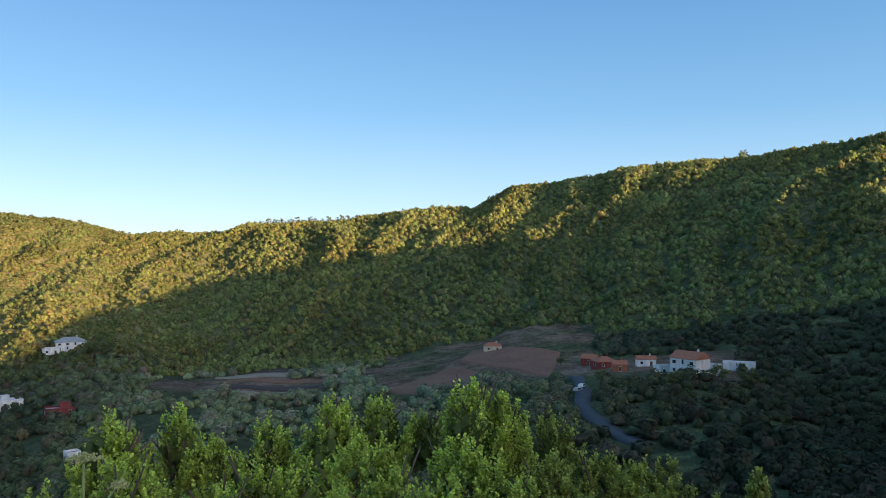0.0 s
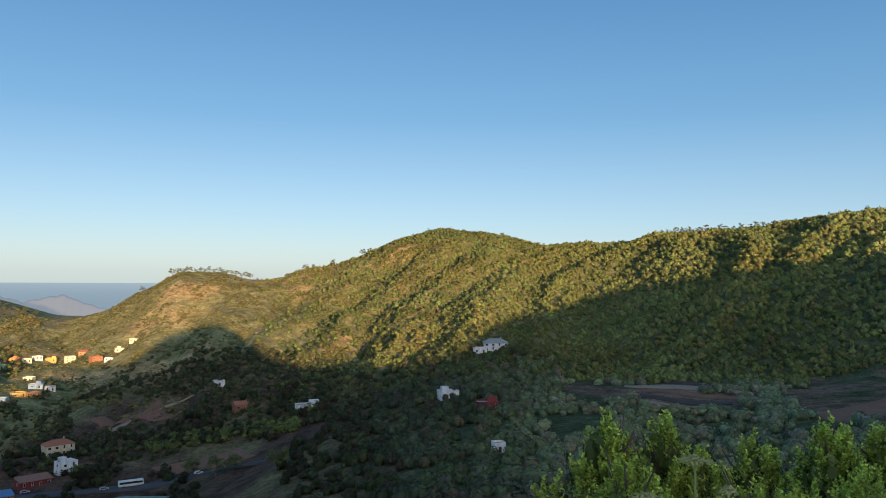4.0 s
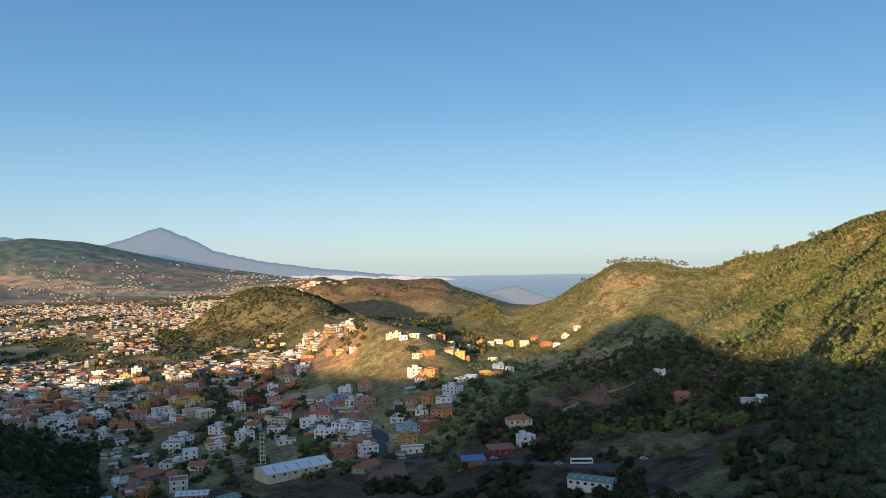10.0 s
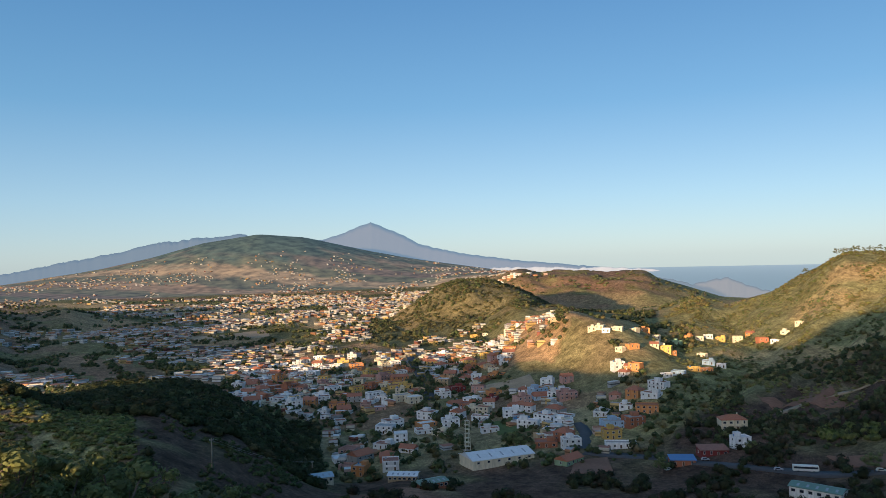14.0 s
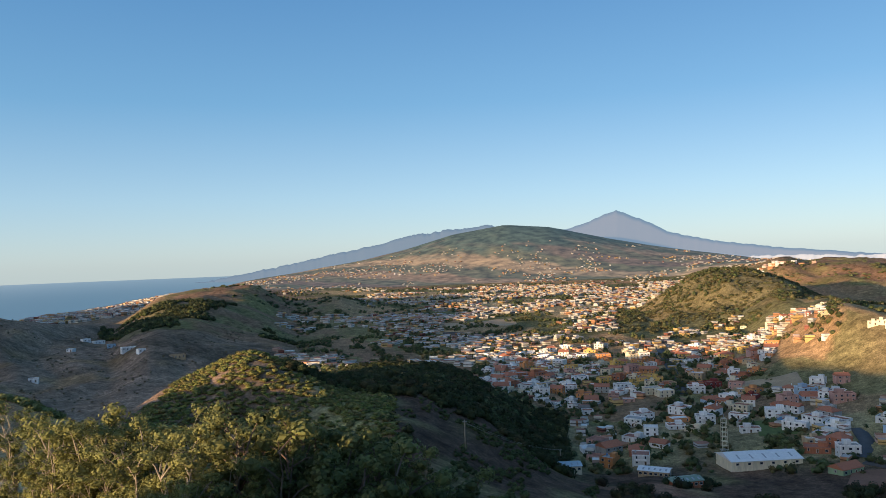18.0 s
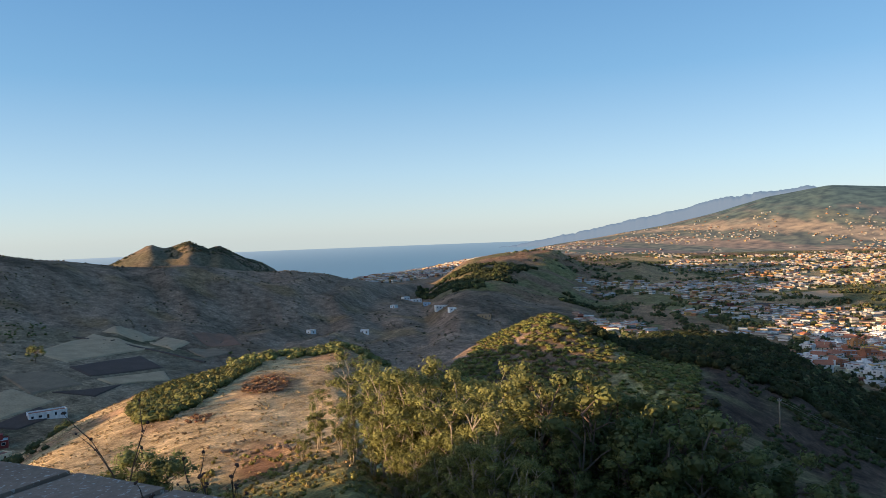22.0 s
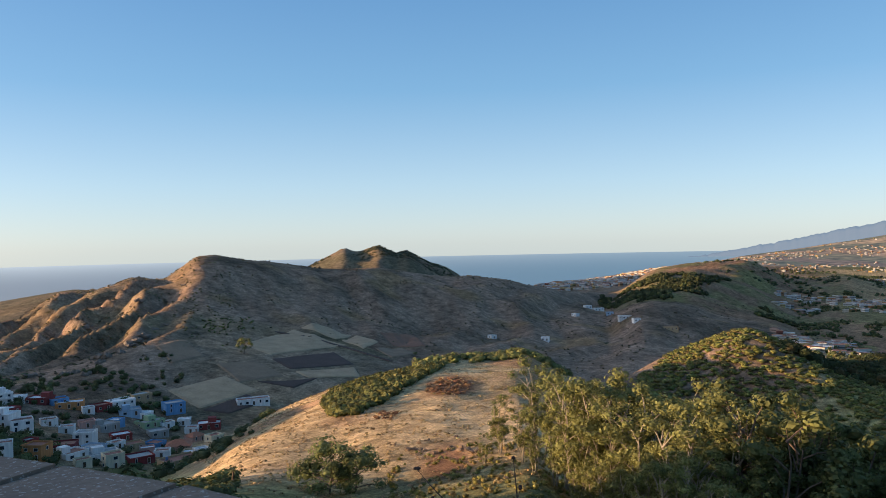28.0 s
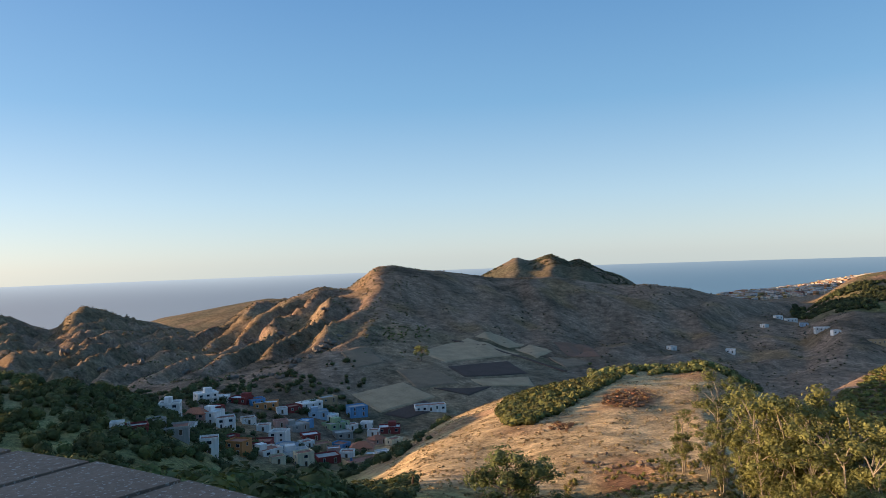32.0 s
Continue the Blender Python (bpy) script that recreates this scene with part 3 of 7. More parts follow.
# Distance haze put into the material as a tinted self-glow.
def glow_haze_mat(name, colour, glow, amount):
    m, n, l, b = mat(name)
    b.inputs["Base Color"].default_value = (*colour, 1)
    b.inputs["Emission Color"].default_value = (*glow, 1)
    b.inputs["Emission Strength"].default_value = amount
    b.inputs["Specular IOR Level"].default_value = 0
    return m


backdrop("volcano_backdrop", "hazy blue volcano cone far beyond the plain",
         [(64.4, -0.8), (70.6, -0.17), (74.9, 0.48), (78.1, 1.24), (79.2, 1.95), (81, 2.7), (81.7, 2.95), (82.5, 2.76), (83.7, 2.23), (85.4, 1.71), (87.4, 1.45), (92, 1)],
         4850, glow_haze_mat("volcano_haze_glow", (0.05, 0.043, 0.042), (0.23, 0.35, 0.48), 0.50), rough=3)
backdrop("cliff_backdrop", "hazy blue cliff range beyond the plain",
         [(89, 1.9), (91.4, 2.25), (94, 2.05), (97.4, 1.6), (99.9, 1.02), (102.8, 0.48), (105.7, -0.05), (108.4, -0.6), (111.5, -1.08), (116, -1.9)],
         4600, glow_haze_mat("cliff_haze_glow", (0.035, 0.04, 0.045), (0.26, 0.38, 0.52), 0.40), rough=6)
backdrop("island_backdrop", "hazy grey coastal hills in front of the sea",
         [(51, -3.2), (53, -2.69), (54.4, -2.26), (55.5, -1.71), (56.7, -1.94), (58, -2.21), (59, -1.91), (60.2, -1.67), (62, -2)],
         3300, glow_haze_mat("island_haze_glow", (0.05, 0.045, 0.045), (0.36, 0.44, 0.52), 0.42), rough=3)

# the cloud's brightness is partly a self-glow in its material
backdrop("cloud_backdrop", "low white cloud bank over the sea beyond the plain",
         [(59.5, -1.3), (61, -1.02), (62.5, -0.92), (64, -0.8), (66, -0.86), (68, -0.74), (70, -0.7), (72, -0.7), (74, -0.9)],
         4700, glow_haze_mat("cloud_white_glow", (0.24, 0.25, 0.28), (0.50, 0.56, 0.62), 0.34), depth=120, rough=5, foot=-1.75)


def make_sea():
    az = np.arange(44, 215, 0.5)
    r = np.linspace(2300, 4960, 60)
    A, Rr = np.meshgrid(az, r)
    Z = -80 - (4960 - Rr) * 0.07
    xyz = np.stack([-np.sin(np.radians(A)) * Rr, np.cos(np.radians(A)) * Rr, Z], -1)
    m, n, l, b = mat("sea_water_glow")
    b.inputs["Base Color"].default_value = (0.06, 0.13, 0.19, 1)
    b.inputs["Roughness"].default_value = 0.6
    # sea haze painted as glow: thickest towards the low sun and over the far strait
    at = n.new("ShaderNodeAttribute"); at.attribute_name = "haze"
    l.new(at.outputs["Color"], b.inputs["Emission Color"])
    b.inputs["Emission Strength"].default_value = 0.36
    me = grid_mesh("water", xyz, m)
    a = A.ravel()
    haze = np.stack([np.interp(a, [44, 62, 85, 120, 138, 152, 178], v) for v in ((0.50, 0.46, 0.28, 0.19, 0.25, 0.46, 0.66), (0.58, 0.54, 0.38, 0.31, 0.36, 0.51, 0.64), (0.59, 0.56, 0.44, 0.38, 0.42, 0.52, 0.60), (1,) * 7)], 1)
    # paler glow near the horizon, so the water fades into the sky
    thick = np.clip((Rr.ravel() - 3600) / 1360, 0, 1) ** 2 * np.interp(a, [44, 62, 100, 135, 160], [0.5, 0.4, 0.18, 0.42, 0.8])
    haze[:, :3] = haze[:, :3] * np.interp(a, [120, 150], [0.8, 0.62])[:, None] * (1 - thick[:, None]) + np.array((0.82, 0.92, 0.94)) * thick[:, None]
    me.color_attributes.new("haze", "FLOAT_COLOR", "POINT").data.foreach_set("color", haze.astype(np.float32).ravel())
    return tagged(new("water", me), "calm blue sea with morning haze painted as glow", "sea", kind="structure")


make_sea()


# ---------------------------------------------------------------- helpers for things
def part(name, bm, material, parent=None, label="", smooth=False):
    """Links a bmesh as one mesh object under a thing or a part."""
    me = bpy.data.meshes.new(name)
    bm.to_mesh(me)
    bm.free()
    for m in material if isinstance(material, (list, tuple)) else [material]:
        me.materials.append(m)
    if smooth:
        me.polygons.foreach_set("use_smooth", np.ones(len(me.polygons), bool))
    ob = new(name, me)
    if parent is not None:
        ob.parent = parent
    return tagged(ob, label)


def box(bm, x0, y0, z0, x1, y1, z1, m=0):
    vs = [bm.verts.new(p) for p in ((x0, y0, z0), (x1, y0, z0), (x1, y1, z0), (x0, y1, z0), (x0, y0, z1), (x1, y0, z1), (x1, y1, z1), (x0, y1, z1))]
    for f in ((3, 2, 1, 0), (4, 5, 6, 7), (0, 1, 5, 4), (1, 2, 6, 5), (2, 3, 7, 6), (3, 0, 4, 7)):
        bm.faces.new([vs[i] for i in f]).material_index = m
    return vs


def poly(bm, pts, m=0):
    bm.faces.new([bm.verts.new(p) for p in pts]).material_index = m


def rod(bm, a, b, r0, r1, n=6, m=0):
    """A tapered round bar from a to b."""
    a, b = Vector(a), Vector(b)
    t = (b - a).normalized()
    u = t.orthogonal().normalized()
    w = t.cross(u)
    ra = [bm.verts.new(a + (u * math.cos(2 * math.pi * i / n) + w * math.sin(2 * math.pi * i / n)) * r0) for i in range(n)]
    rb = [bm.verts.new(b + (u * math.cos(2 * math.pi * i / n) + w * math.sin(2 * math.pi * i / n)) * r1) for i in range(n)]
    for i in range(n):
        bm.faces.new((ra[i], ra[(i + 1) % n], rb[(i + 1) % n], rb[i])).material_index = m
    bm.faces.new(ra[::-1]).material_index = m
    bm.faces.new(rb).material_index = m


def reach(az, el, near=120.0):
    """The distance, past the near slopes, at which a line of sight from the eye meets the ground."""
    r = np.geomspace(near, 4400, 3000)
    z = ground_z(np.full(3000, az), r)
    return float(r[np.argmax(z > r * math.tan(radians(el)))])


def thing(name, label, category, at, turn=0.0, group=""):
    e = new(name)
    e.empty_display_size = 0.5
    e.matrix_world = Matrix.Translation(at) @ Matrix.Rotation(turn, 4, "Z")
    return tagged(e, label, category, group)


def leaf_mat(name, translucent=0.25, rough=0.65, spread=0.35):
    """Foliage: the plant's tone, varied leaf by leaf and in patches."""
    m, n, l, b = mat(name)
    at = n.new("ShaderNodeAttribute"); at.attribute_name = "tone"
    geo = n.new("ShaderNodeNewGeometry")
    tc = n.new("ShaderNodeTexCoord")
    t = n.new("ShaderNodeTexNoise"); t.inputs["Scale"].default_value = 0.9; t.inputs["Detail"].default_value = 3
    l.new(tc.outputs["Object"], t.inputs["Vector"])
    a = n.new("ShaderNodeMath"); a.operation = "MULTIPLY_ADD"
    l.new(geo.outputs["Random Per Island"], a.inputs[0]); a.inputs[1].default_value = 2 * spread; a.inputs[2].default_value = 0.55 - spread
    a2 = n.new("ShaderNodeMath"); a2.operation = "MULTIPLY_ADD"
    l.new(t.outputs["Fac"], a2.inputs[0]); a2.inputs[1].default_value = 0.9
    l.new(a.outputs[0], a2.inputs[2])
    sc = n.new("ShaderNodeVectorMath"); sc.operation = "SCALE"
    l.new(at.outputs["Color"], sc.inputs[0]); l.new(a2.outputs[0], sc.inputs["Scale"])
    l.new(sc.outputs[0], b.inputs["Base Color"])
    b.inputs["Roughness"].default_value = rough
    if translucent:
        tr, mx = n.new("ShaderNodeBsdfTranslucent"), n.new("ShaderNodeMixShader")
        mx.inputs[0].default_value = translucent
        l.new(sc.outputs[0], tr.inputs["Color"])
        l.new(b.outputs[0], mx.inputs[1]); l.new(tr.outputs[0], mx.inputs[2])
        l.new(mx.outputs[0], n["Material Output"].inputs["Surface"])
    return m


LEAF = leaf_mat("leaves", translucent=0.35)
FAR_LEAF = leaf_mat("woodland_leaves", translucent=0.2, rough=0.9, spread=0.24)
rng = np.random.default_rng(5)
_bm = bmesh.new()
bmesh.ops.create_icosphere(_bm, subdivisions=1, radius=1.0)
ICO_V = np.array([v.co[:] for v in _bm.verts])
ICO_F = np.array([[v.index for v in f.verts] for f in _bm.faces])
_bm.free()
OCT_V = np.array([(1, 0, 0), (-1, 0, 0), (0, 1, 0), (0, -1, 0), (0, 0, 1), (0, 0, -1)], float)
OCT_F = np.array([(0, 2, 4), (2, 1, 4), (1, 3, 4), (3, 0, 4), (2, 0, 5), (1, 2, 5), (3, 1, 5), (0, 3, 5)])


def clump(cards, size, core=0.78, squash=0.8, seed=0, tri=False):
    """A leafy crown of unit radius: a dark core and many tilted leaf sprays on it, as triangles."""
    g = np.random.default_rng(seed)
    lobes = g.normal(size=(5, 3)); lobes /= np.linalg.norm(lobes, axis=1)[:, None]
    hull_v, hull_f = (OCT_V * 1.12, OCT_F) if tri and cards < 40 else (ICO_V, ICO_F)
    v, f = ([hull_v * core * g.uniform(0.8, 1.15, (len(hull_v), 1))], [hull_f]) if core else ([], [])
    d = g.normal(size=(cards, 3)); d /= np.linalg.norm(d, axis=1)[:, None]
    bulge = 0.86 + 0.3 * np.clip((d @ lobes.T).max(1) - 0.6, 0, 1) / 0.4
    c = d * (bulge * g.uniform(0.82, 1.08, cards))[:, None]
    t = np.cross(d, g.normal(size=(cards, 3))); t /= np.linalg.norm(t, axis=1)[:, None]
    w = np.cross(d, t) + d * g.uniform(-0.55, 0.55, (cards, 1)); w /= np.linalg.norm(w, axis=1)[:, None]
    s = size * g.uniform(0.6, 1.3, (cards, 1))
    if tri:
        quad = np.stack([c - t * s - w * s * 0.7, c + t * s - w * s * 0.7, c + w * s * 1.3], 1).reshape(-1, 3)
        base = (len(hull_v) if core else 0) + 3 * np.arange(cards)
        f.append(np.stack([base, base + 1, base + 2], 1))
    else:
        quad = np.stack([c - t * s - w * s, c + t * s - w * s * 0.6, c + t * s * 0.7 + w * s, c - t * s * 0.8 + w * s * 0.9], 1).reshape(-1, 3)
        base = (len(hull_v) if core else 0) + 4 * np.arange(cards)
        f.append(np.stack([base, base + 1, base + 2], 1)); f.append(np.stack([base, base + 2, base + 3], 1))
    v = np.concatenate(v + [quad]) * (1, 1, squash)
    return v, np.concatenate(f)


def scatter_mesh(name, clumps, x, y, z, size, tall, tone, material, flat=False):
    """Many plants in one mesh, each a turned and scaled clump with a tone of its own."""
    V, F, C, off = [], [], [], 0
    kind = rng.integers(0, len(clumps), len(x))
    turn = rng.uniform(0, 2 * math.pi, len(x))
    for k, (cv, cf) in enumerate(clumps):
        sel = np.nonzero(kind == k)[0]
        if not len(sel):
            continue
        ca, sa = np.cos(turn[sel])[:, None], np.sin(turn[sel])[:, None]
        px = (cv[None, :, 0] * ca - cv[None, :, 1] * sa) * size[sel][:, None] + x[sel][:, None]
        py = (cv[None, :, 0] * sa + cv[None, :, 1] * ca) * size[sel][:, None] + y[sel][:, None]
        pz = cv[None, :, 2] * (size * tall)[sel][:, None] + z[sel][:, None]
        V.append(np.stack([px, py, pz], -1).reshape(-1, 3))
        F.append((cf[None] + (np.arange(len(sel)) * len(cv))[:, None, None] + off).reshape(-1, 3))
        C.append(np.repeat(tone[sel], len(cv), 0))
        off += len(sel) * len(cv)
    me = quads_mesh(name, np.concatenate(V), np.concatenate(F), material, smooth=not flat)
    col = me.color_attributes.new("tone", "FLOAT_COLOR", "POINT")
    c = np.concatenate(C)
    col.data.foreach_set("color", np.concatenate([c, np.ones((len(c), 1))], 1).astype(np.float32).ravel())
    return new(name, me)


def plot(a0, a1, r0, r1, spacing, keep=None, grow=0.0):
    """Uneven, evenly spread places on the ground between two bearings and two distances."""
    area = radians(a1 - a0) * (r1 * r1 - r0 * r0) / 2
    n = int(area / spacing ** 2)
    az = rng.uniform(a0, a1, n)
    r = np.sqrt(rng.uniform(r0 * r0, r1 * r1, n))
    if grow:      # thinner with distance
        ok = rng.uniform(0, 1, n) < (r0 / r) ** grow
        az, r = az[ok], r[ok]
    if keep is not None:
        ok = keep(az, r)
        az, r = az[ok], r[ok]
    return az, r


def xy(az, r):
    return -np.sin(np.radians(az)) * r, np.cos(np.radians(az)) * r


def tones(n, base, spread=0.25, other=None, share=0.2):
    c = np.repeat(np.array(base)[None], n, 0)
    if other is not None:
        s = rng.uniform(0, 1, n) < share
        c[s] = other
    return c * rng.uniform(1 - spread, 1 + spread, (n, 1)) * rng.uniform(0.93, 1.07, (n, 3))


def wood(name, label, az, r, size, tall, tone, clumps, material=None, sink=0.25):
    x, y = xy(az, r)
    z = ground_z(az, r) + size * tall * (0.8 - sink)
    ob = scatter_mesh(name, clumps, x, y, z, size, tall, tone, material or FAR_LEAF, flat=False)
    return tagged(ob, label, "woodland", kind="stuff")


CROWNS = [clump(26, 0.36, core=0.84, seed=s, tri=True) for s in range(7)]
MID = [clump(110, 0.19, core=0.8, seed=100 + s, tri=True) for s in range(6)]
TINY = [clump(13, 0.48, core=0.85, seed=80 + s, tri=True) for s in range(4)]
SHRUBS = [clump(36, 0.32, core=0.82, seed=20 + s, tri=True) for s in range(5)]
SMALL = [clump(24, 0.36, core=0.85, seed=30 + s, tri=True) for s in range(4)]
TUFTS = [clump(9, 0.55, core=0, seed=60 + s) for s in range(4)]
RICH = [clump(200, 0.15, core=0.74, seed=40 + s) for s in range(5)]


# ---------------------------------------------------------------- woods and scrub
def clearing(az, r):
    """Open ground inside the wooded slopes: fields and terraces by the houses."""
    return ((np.abs(az + 5) < 8) & (r > 330) & (r < 470)) | ((np.abs(az + 17) < 6) & (r > 285) & (r < 375)) | \
           ((np.abs(az - 12) < 9) & (r > 340) & (r < 430) & (value_noise(az / 3, r / 18, 21) > -0.1))


def shade_tone(az, tone):
    """Shade put into tree tones by bearing: darkest over the road, lightest by farms."""
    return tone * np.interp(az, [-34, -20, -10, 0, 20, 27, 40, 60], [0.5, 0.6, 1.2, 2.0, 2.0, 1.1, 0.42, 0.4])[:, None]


def patchy(az, r):
    """Stands of lighter and darker trees."""
    x, y = xy(az, r)
    n = value_noise(x / 55, y / 55, 91) * 0.22 + value_noise(x / 17, y / 17, 92) * 0.16
    return (1 + n)[:, None] * (1 + np.outer(value_noise(x / 80, y / 80, 93), (0.12, 0, -0.1)))


def forest():
    az, r = plot(-34, 44, 430, 1070, 4.4, lambda a, d: (rng.uniform(0, 1, len(a)) > np.interp(a, [27, 34, 44], [0, 0.35, 1])) & (d < np.interp(a, [-40, -4, 0, 20, 30, 42], [1000, 960, 930, 1050, 1090, 1000])) & ~clearing(a, d))
    size = rng.uniform(1.5, 2.8, len(r)) * np.interp(r, [430, 1000], [0.9, 1.1]) * np.interp(az, [10, 30], [1, 0.8]) * np.where(rng.uniform(0, 1, len(r)) < 0.1, 1.35, 1)
    tone = tones(len(r), (0.185, 0.215, 0.07), 0.2, (0.20, 0.19, 0.075), 0.2) * patchy(az, r) * np.interp(az, [14, 28], [1, 0.78])[:, None]
    wood("forest", "dense evergreen laurel woodland covering the mountain slope", az, r, size, rng.uniform(1.0, 1.6, len(r)), tone, CROWNS, sink=0.45)
    az, r = plot(-34, 34, 210, 430, 4.6, lambda a, d: ~clearing(a, d) & ((d > 320) | (np.abs(a - np.interp(d, [190, 200, 215, 232, 255, 290, 312], [-18, -17, -14.3, -13.1, -12, -12.2, -11.6])) > 1.1)) & ((a < -10) | (d > 330) | (value_noise(a / 2.5, d / 30, 22) > -0.25)))
    size = rng.uniform(1.3, 2.9, len(r))
    tone = shade_tone(az, tones(len(r), (0.115, 0.14, 0.075), 0.25, (0.135, 0.13, 0.085), 0.3) * patchy(az, r))
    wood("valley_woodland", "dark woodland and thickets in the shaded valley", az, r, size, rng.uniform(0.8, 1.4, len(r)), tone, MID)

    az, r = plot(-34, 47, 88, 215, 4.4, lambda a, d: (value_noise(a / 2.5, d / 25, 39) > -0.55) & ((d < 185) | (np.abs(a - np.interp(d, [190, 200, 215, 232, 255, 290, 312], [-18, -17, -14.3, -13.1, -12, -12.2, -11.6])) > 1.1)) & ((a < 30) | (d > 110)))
    wood("lower_woodland", "grey-green woodland on the shaded slope below the viewpoint", az, r, rng.uniform(1.2, 2.8, len(r)), rng.uniform(0.9, 1.5, len(r)), shade_tone(az, tones(len(r), (0.085, 0.10, 0.055), 0.3, (0.11, 0.10, 0.065), 0.25)), RICH)


def hill_scrub():
    keep = lambda a, d: (value_noise(a / 1.2, d / 30, 23) + value_noise(a / 0.4, d / 9, 24) * 0.6 > np.interp(a, [17, 22, 34, 40, 50, 60], [0.5, -0.3, -0.6, -0.25, -0.1, 0.0]))
    az, r = plot(17, 60, 480, 1130, 4.2, lambda a, d: keep(a, d) & (d < np.interp(a, [24, 30, 34, 38, 50, 53, 60], [1080, 1100, 1060, 1030, 1000, 1040, 1180])))
    size = rng.uniform(0.7, 1.7, len(r)) * np.where(rng.uniform(0, 1, len(r)) < 0.12, 1.8, 1)
    tone = tones(len(r), (0.145, 0.148, 0.055), 0.2, (0.165, 0.14, 0.06), 0.35) * patchy(az, r)
    wood("hill_scrub", "green and ochre scrub and small trees on the sunlit hill", az, r, size, rng.uniform(0.55, 0.9, len(r)), tone, TINY)
    az, r = plot(20, 86, 150, 480, 5.4, lambda a, d: (value_noise(a / 3, d / 35, 25) > -0.4 + 0.3 * (a > 44) + 0.35 * (a > 58)) & ~((a > 40) & (a < 51) & (np.abs(np.degrees(np.arctan2(ground_z(a, d), d)) + 13.3) < 0.9)) & ((a < 84) | (d < 300)) & ~((a > 60) & (d > 400)))
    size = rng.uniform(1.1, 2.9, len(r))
    tone = shade_tone(az, tones(len(r), (0.10, 0.12, 0.055), 0.3, (0.12, 0.105, 0.06), 0.3))
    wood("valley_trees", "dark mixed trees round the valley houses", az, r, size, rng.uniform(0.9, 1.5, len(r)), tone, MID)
    # woodland whose edge follows the cast shadow; its dark tone deepens that shade
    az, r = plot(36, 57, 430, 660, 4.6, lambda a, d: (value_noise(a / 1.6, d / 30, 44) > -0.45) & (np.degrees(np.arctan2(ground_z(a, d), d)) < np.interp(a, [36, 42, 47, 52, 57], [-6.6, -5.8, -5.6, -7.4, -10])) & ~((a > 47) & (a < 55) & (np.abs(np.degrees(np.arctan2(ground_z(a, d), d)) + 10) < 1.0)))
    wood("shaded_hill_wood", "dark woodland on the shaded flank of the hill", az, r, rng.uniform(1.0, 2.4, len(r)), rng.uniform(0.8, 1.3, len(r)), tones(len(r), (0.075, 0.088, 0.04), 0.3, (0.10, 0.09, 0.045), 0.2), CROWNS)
    az, r = plot(65, 82, 1080, 1440, 8.5, lambda a, d: value_noise(a / 0.8, d / 30, 26) > -0.45)
    size = rng.uniform(2, 4.2, len(r))
    wood("dark_hill_scrub", "dark scrub on a rounded hill beside the town", az, r, size, rng.uniform(0.5, 0.8, len(r)), tones(len(r), (0.095, 0.095, 0.045), 0.3), SHRUBS)
    az, r = plot(57, 74, 1950, 2230, 17, lambda a, d: value_noise(a / 0.8, d / 40, 48) > 0.0)
    wood("far_hill_scrub", "dark scrub on the far reddish hills", az, r, rng.uniform(3, 6, len(r)), rng.uniform(0.5, 0.8, len(r)), tones(len(r), (0.12, 0.125, 0.06), 0.3), SMALL)


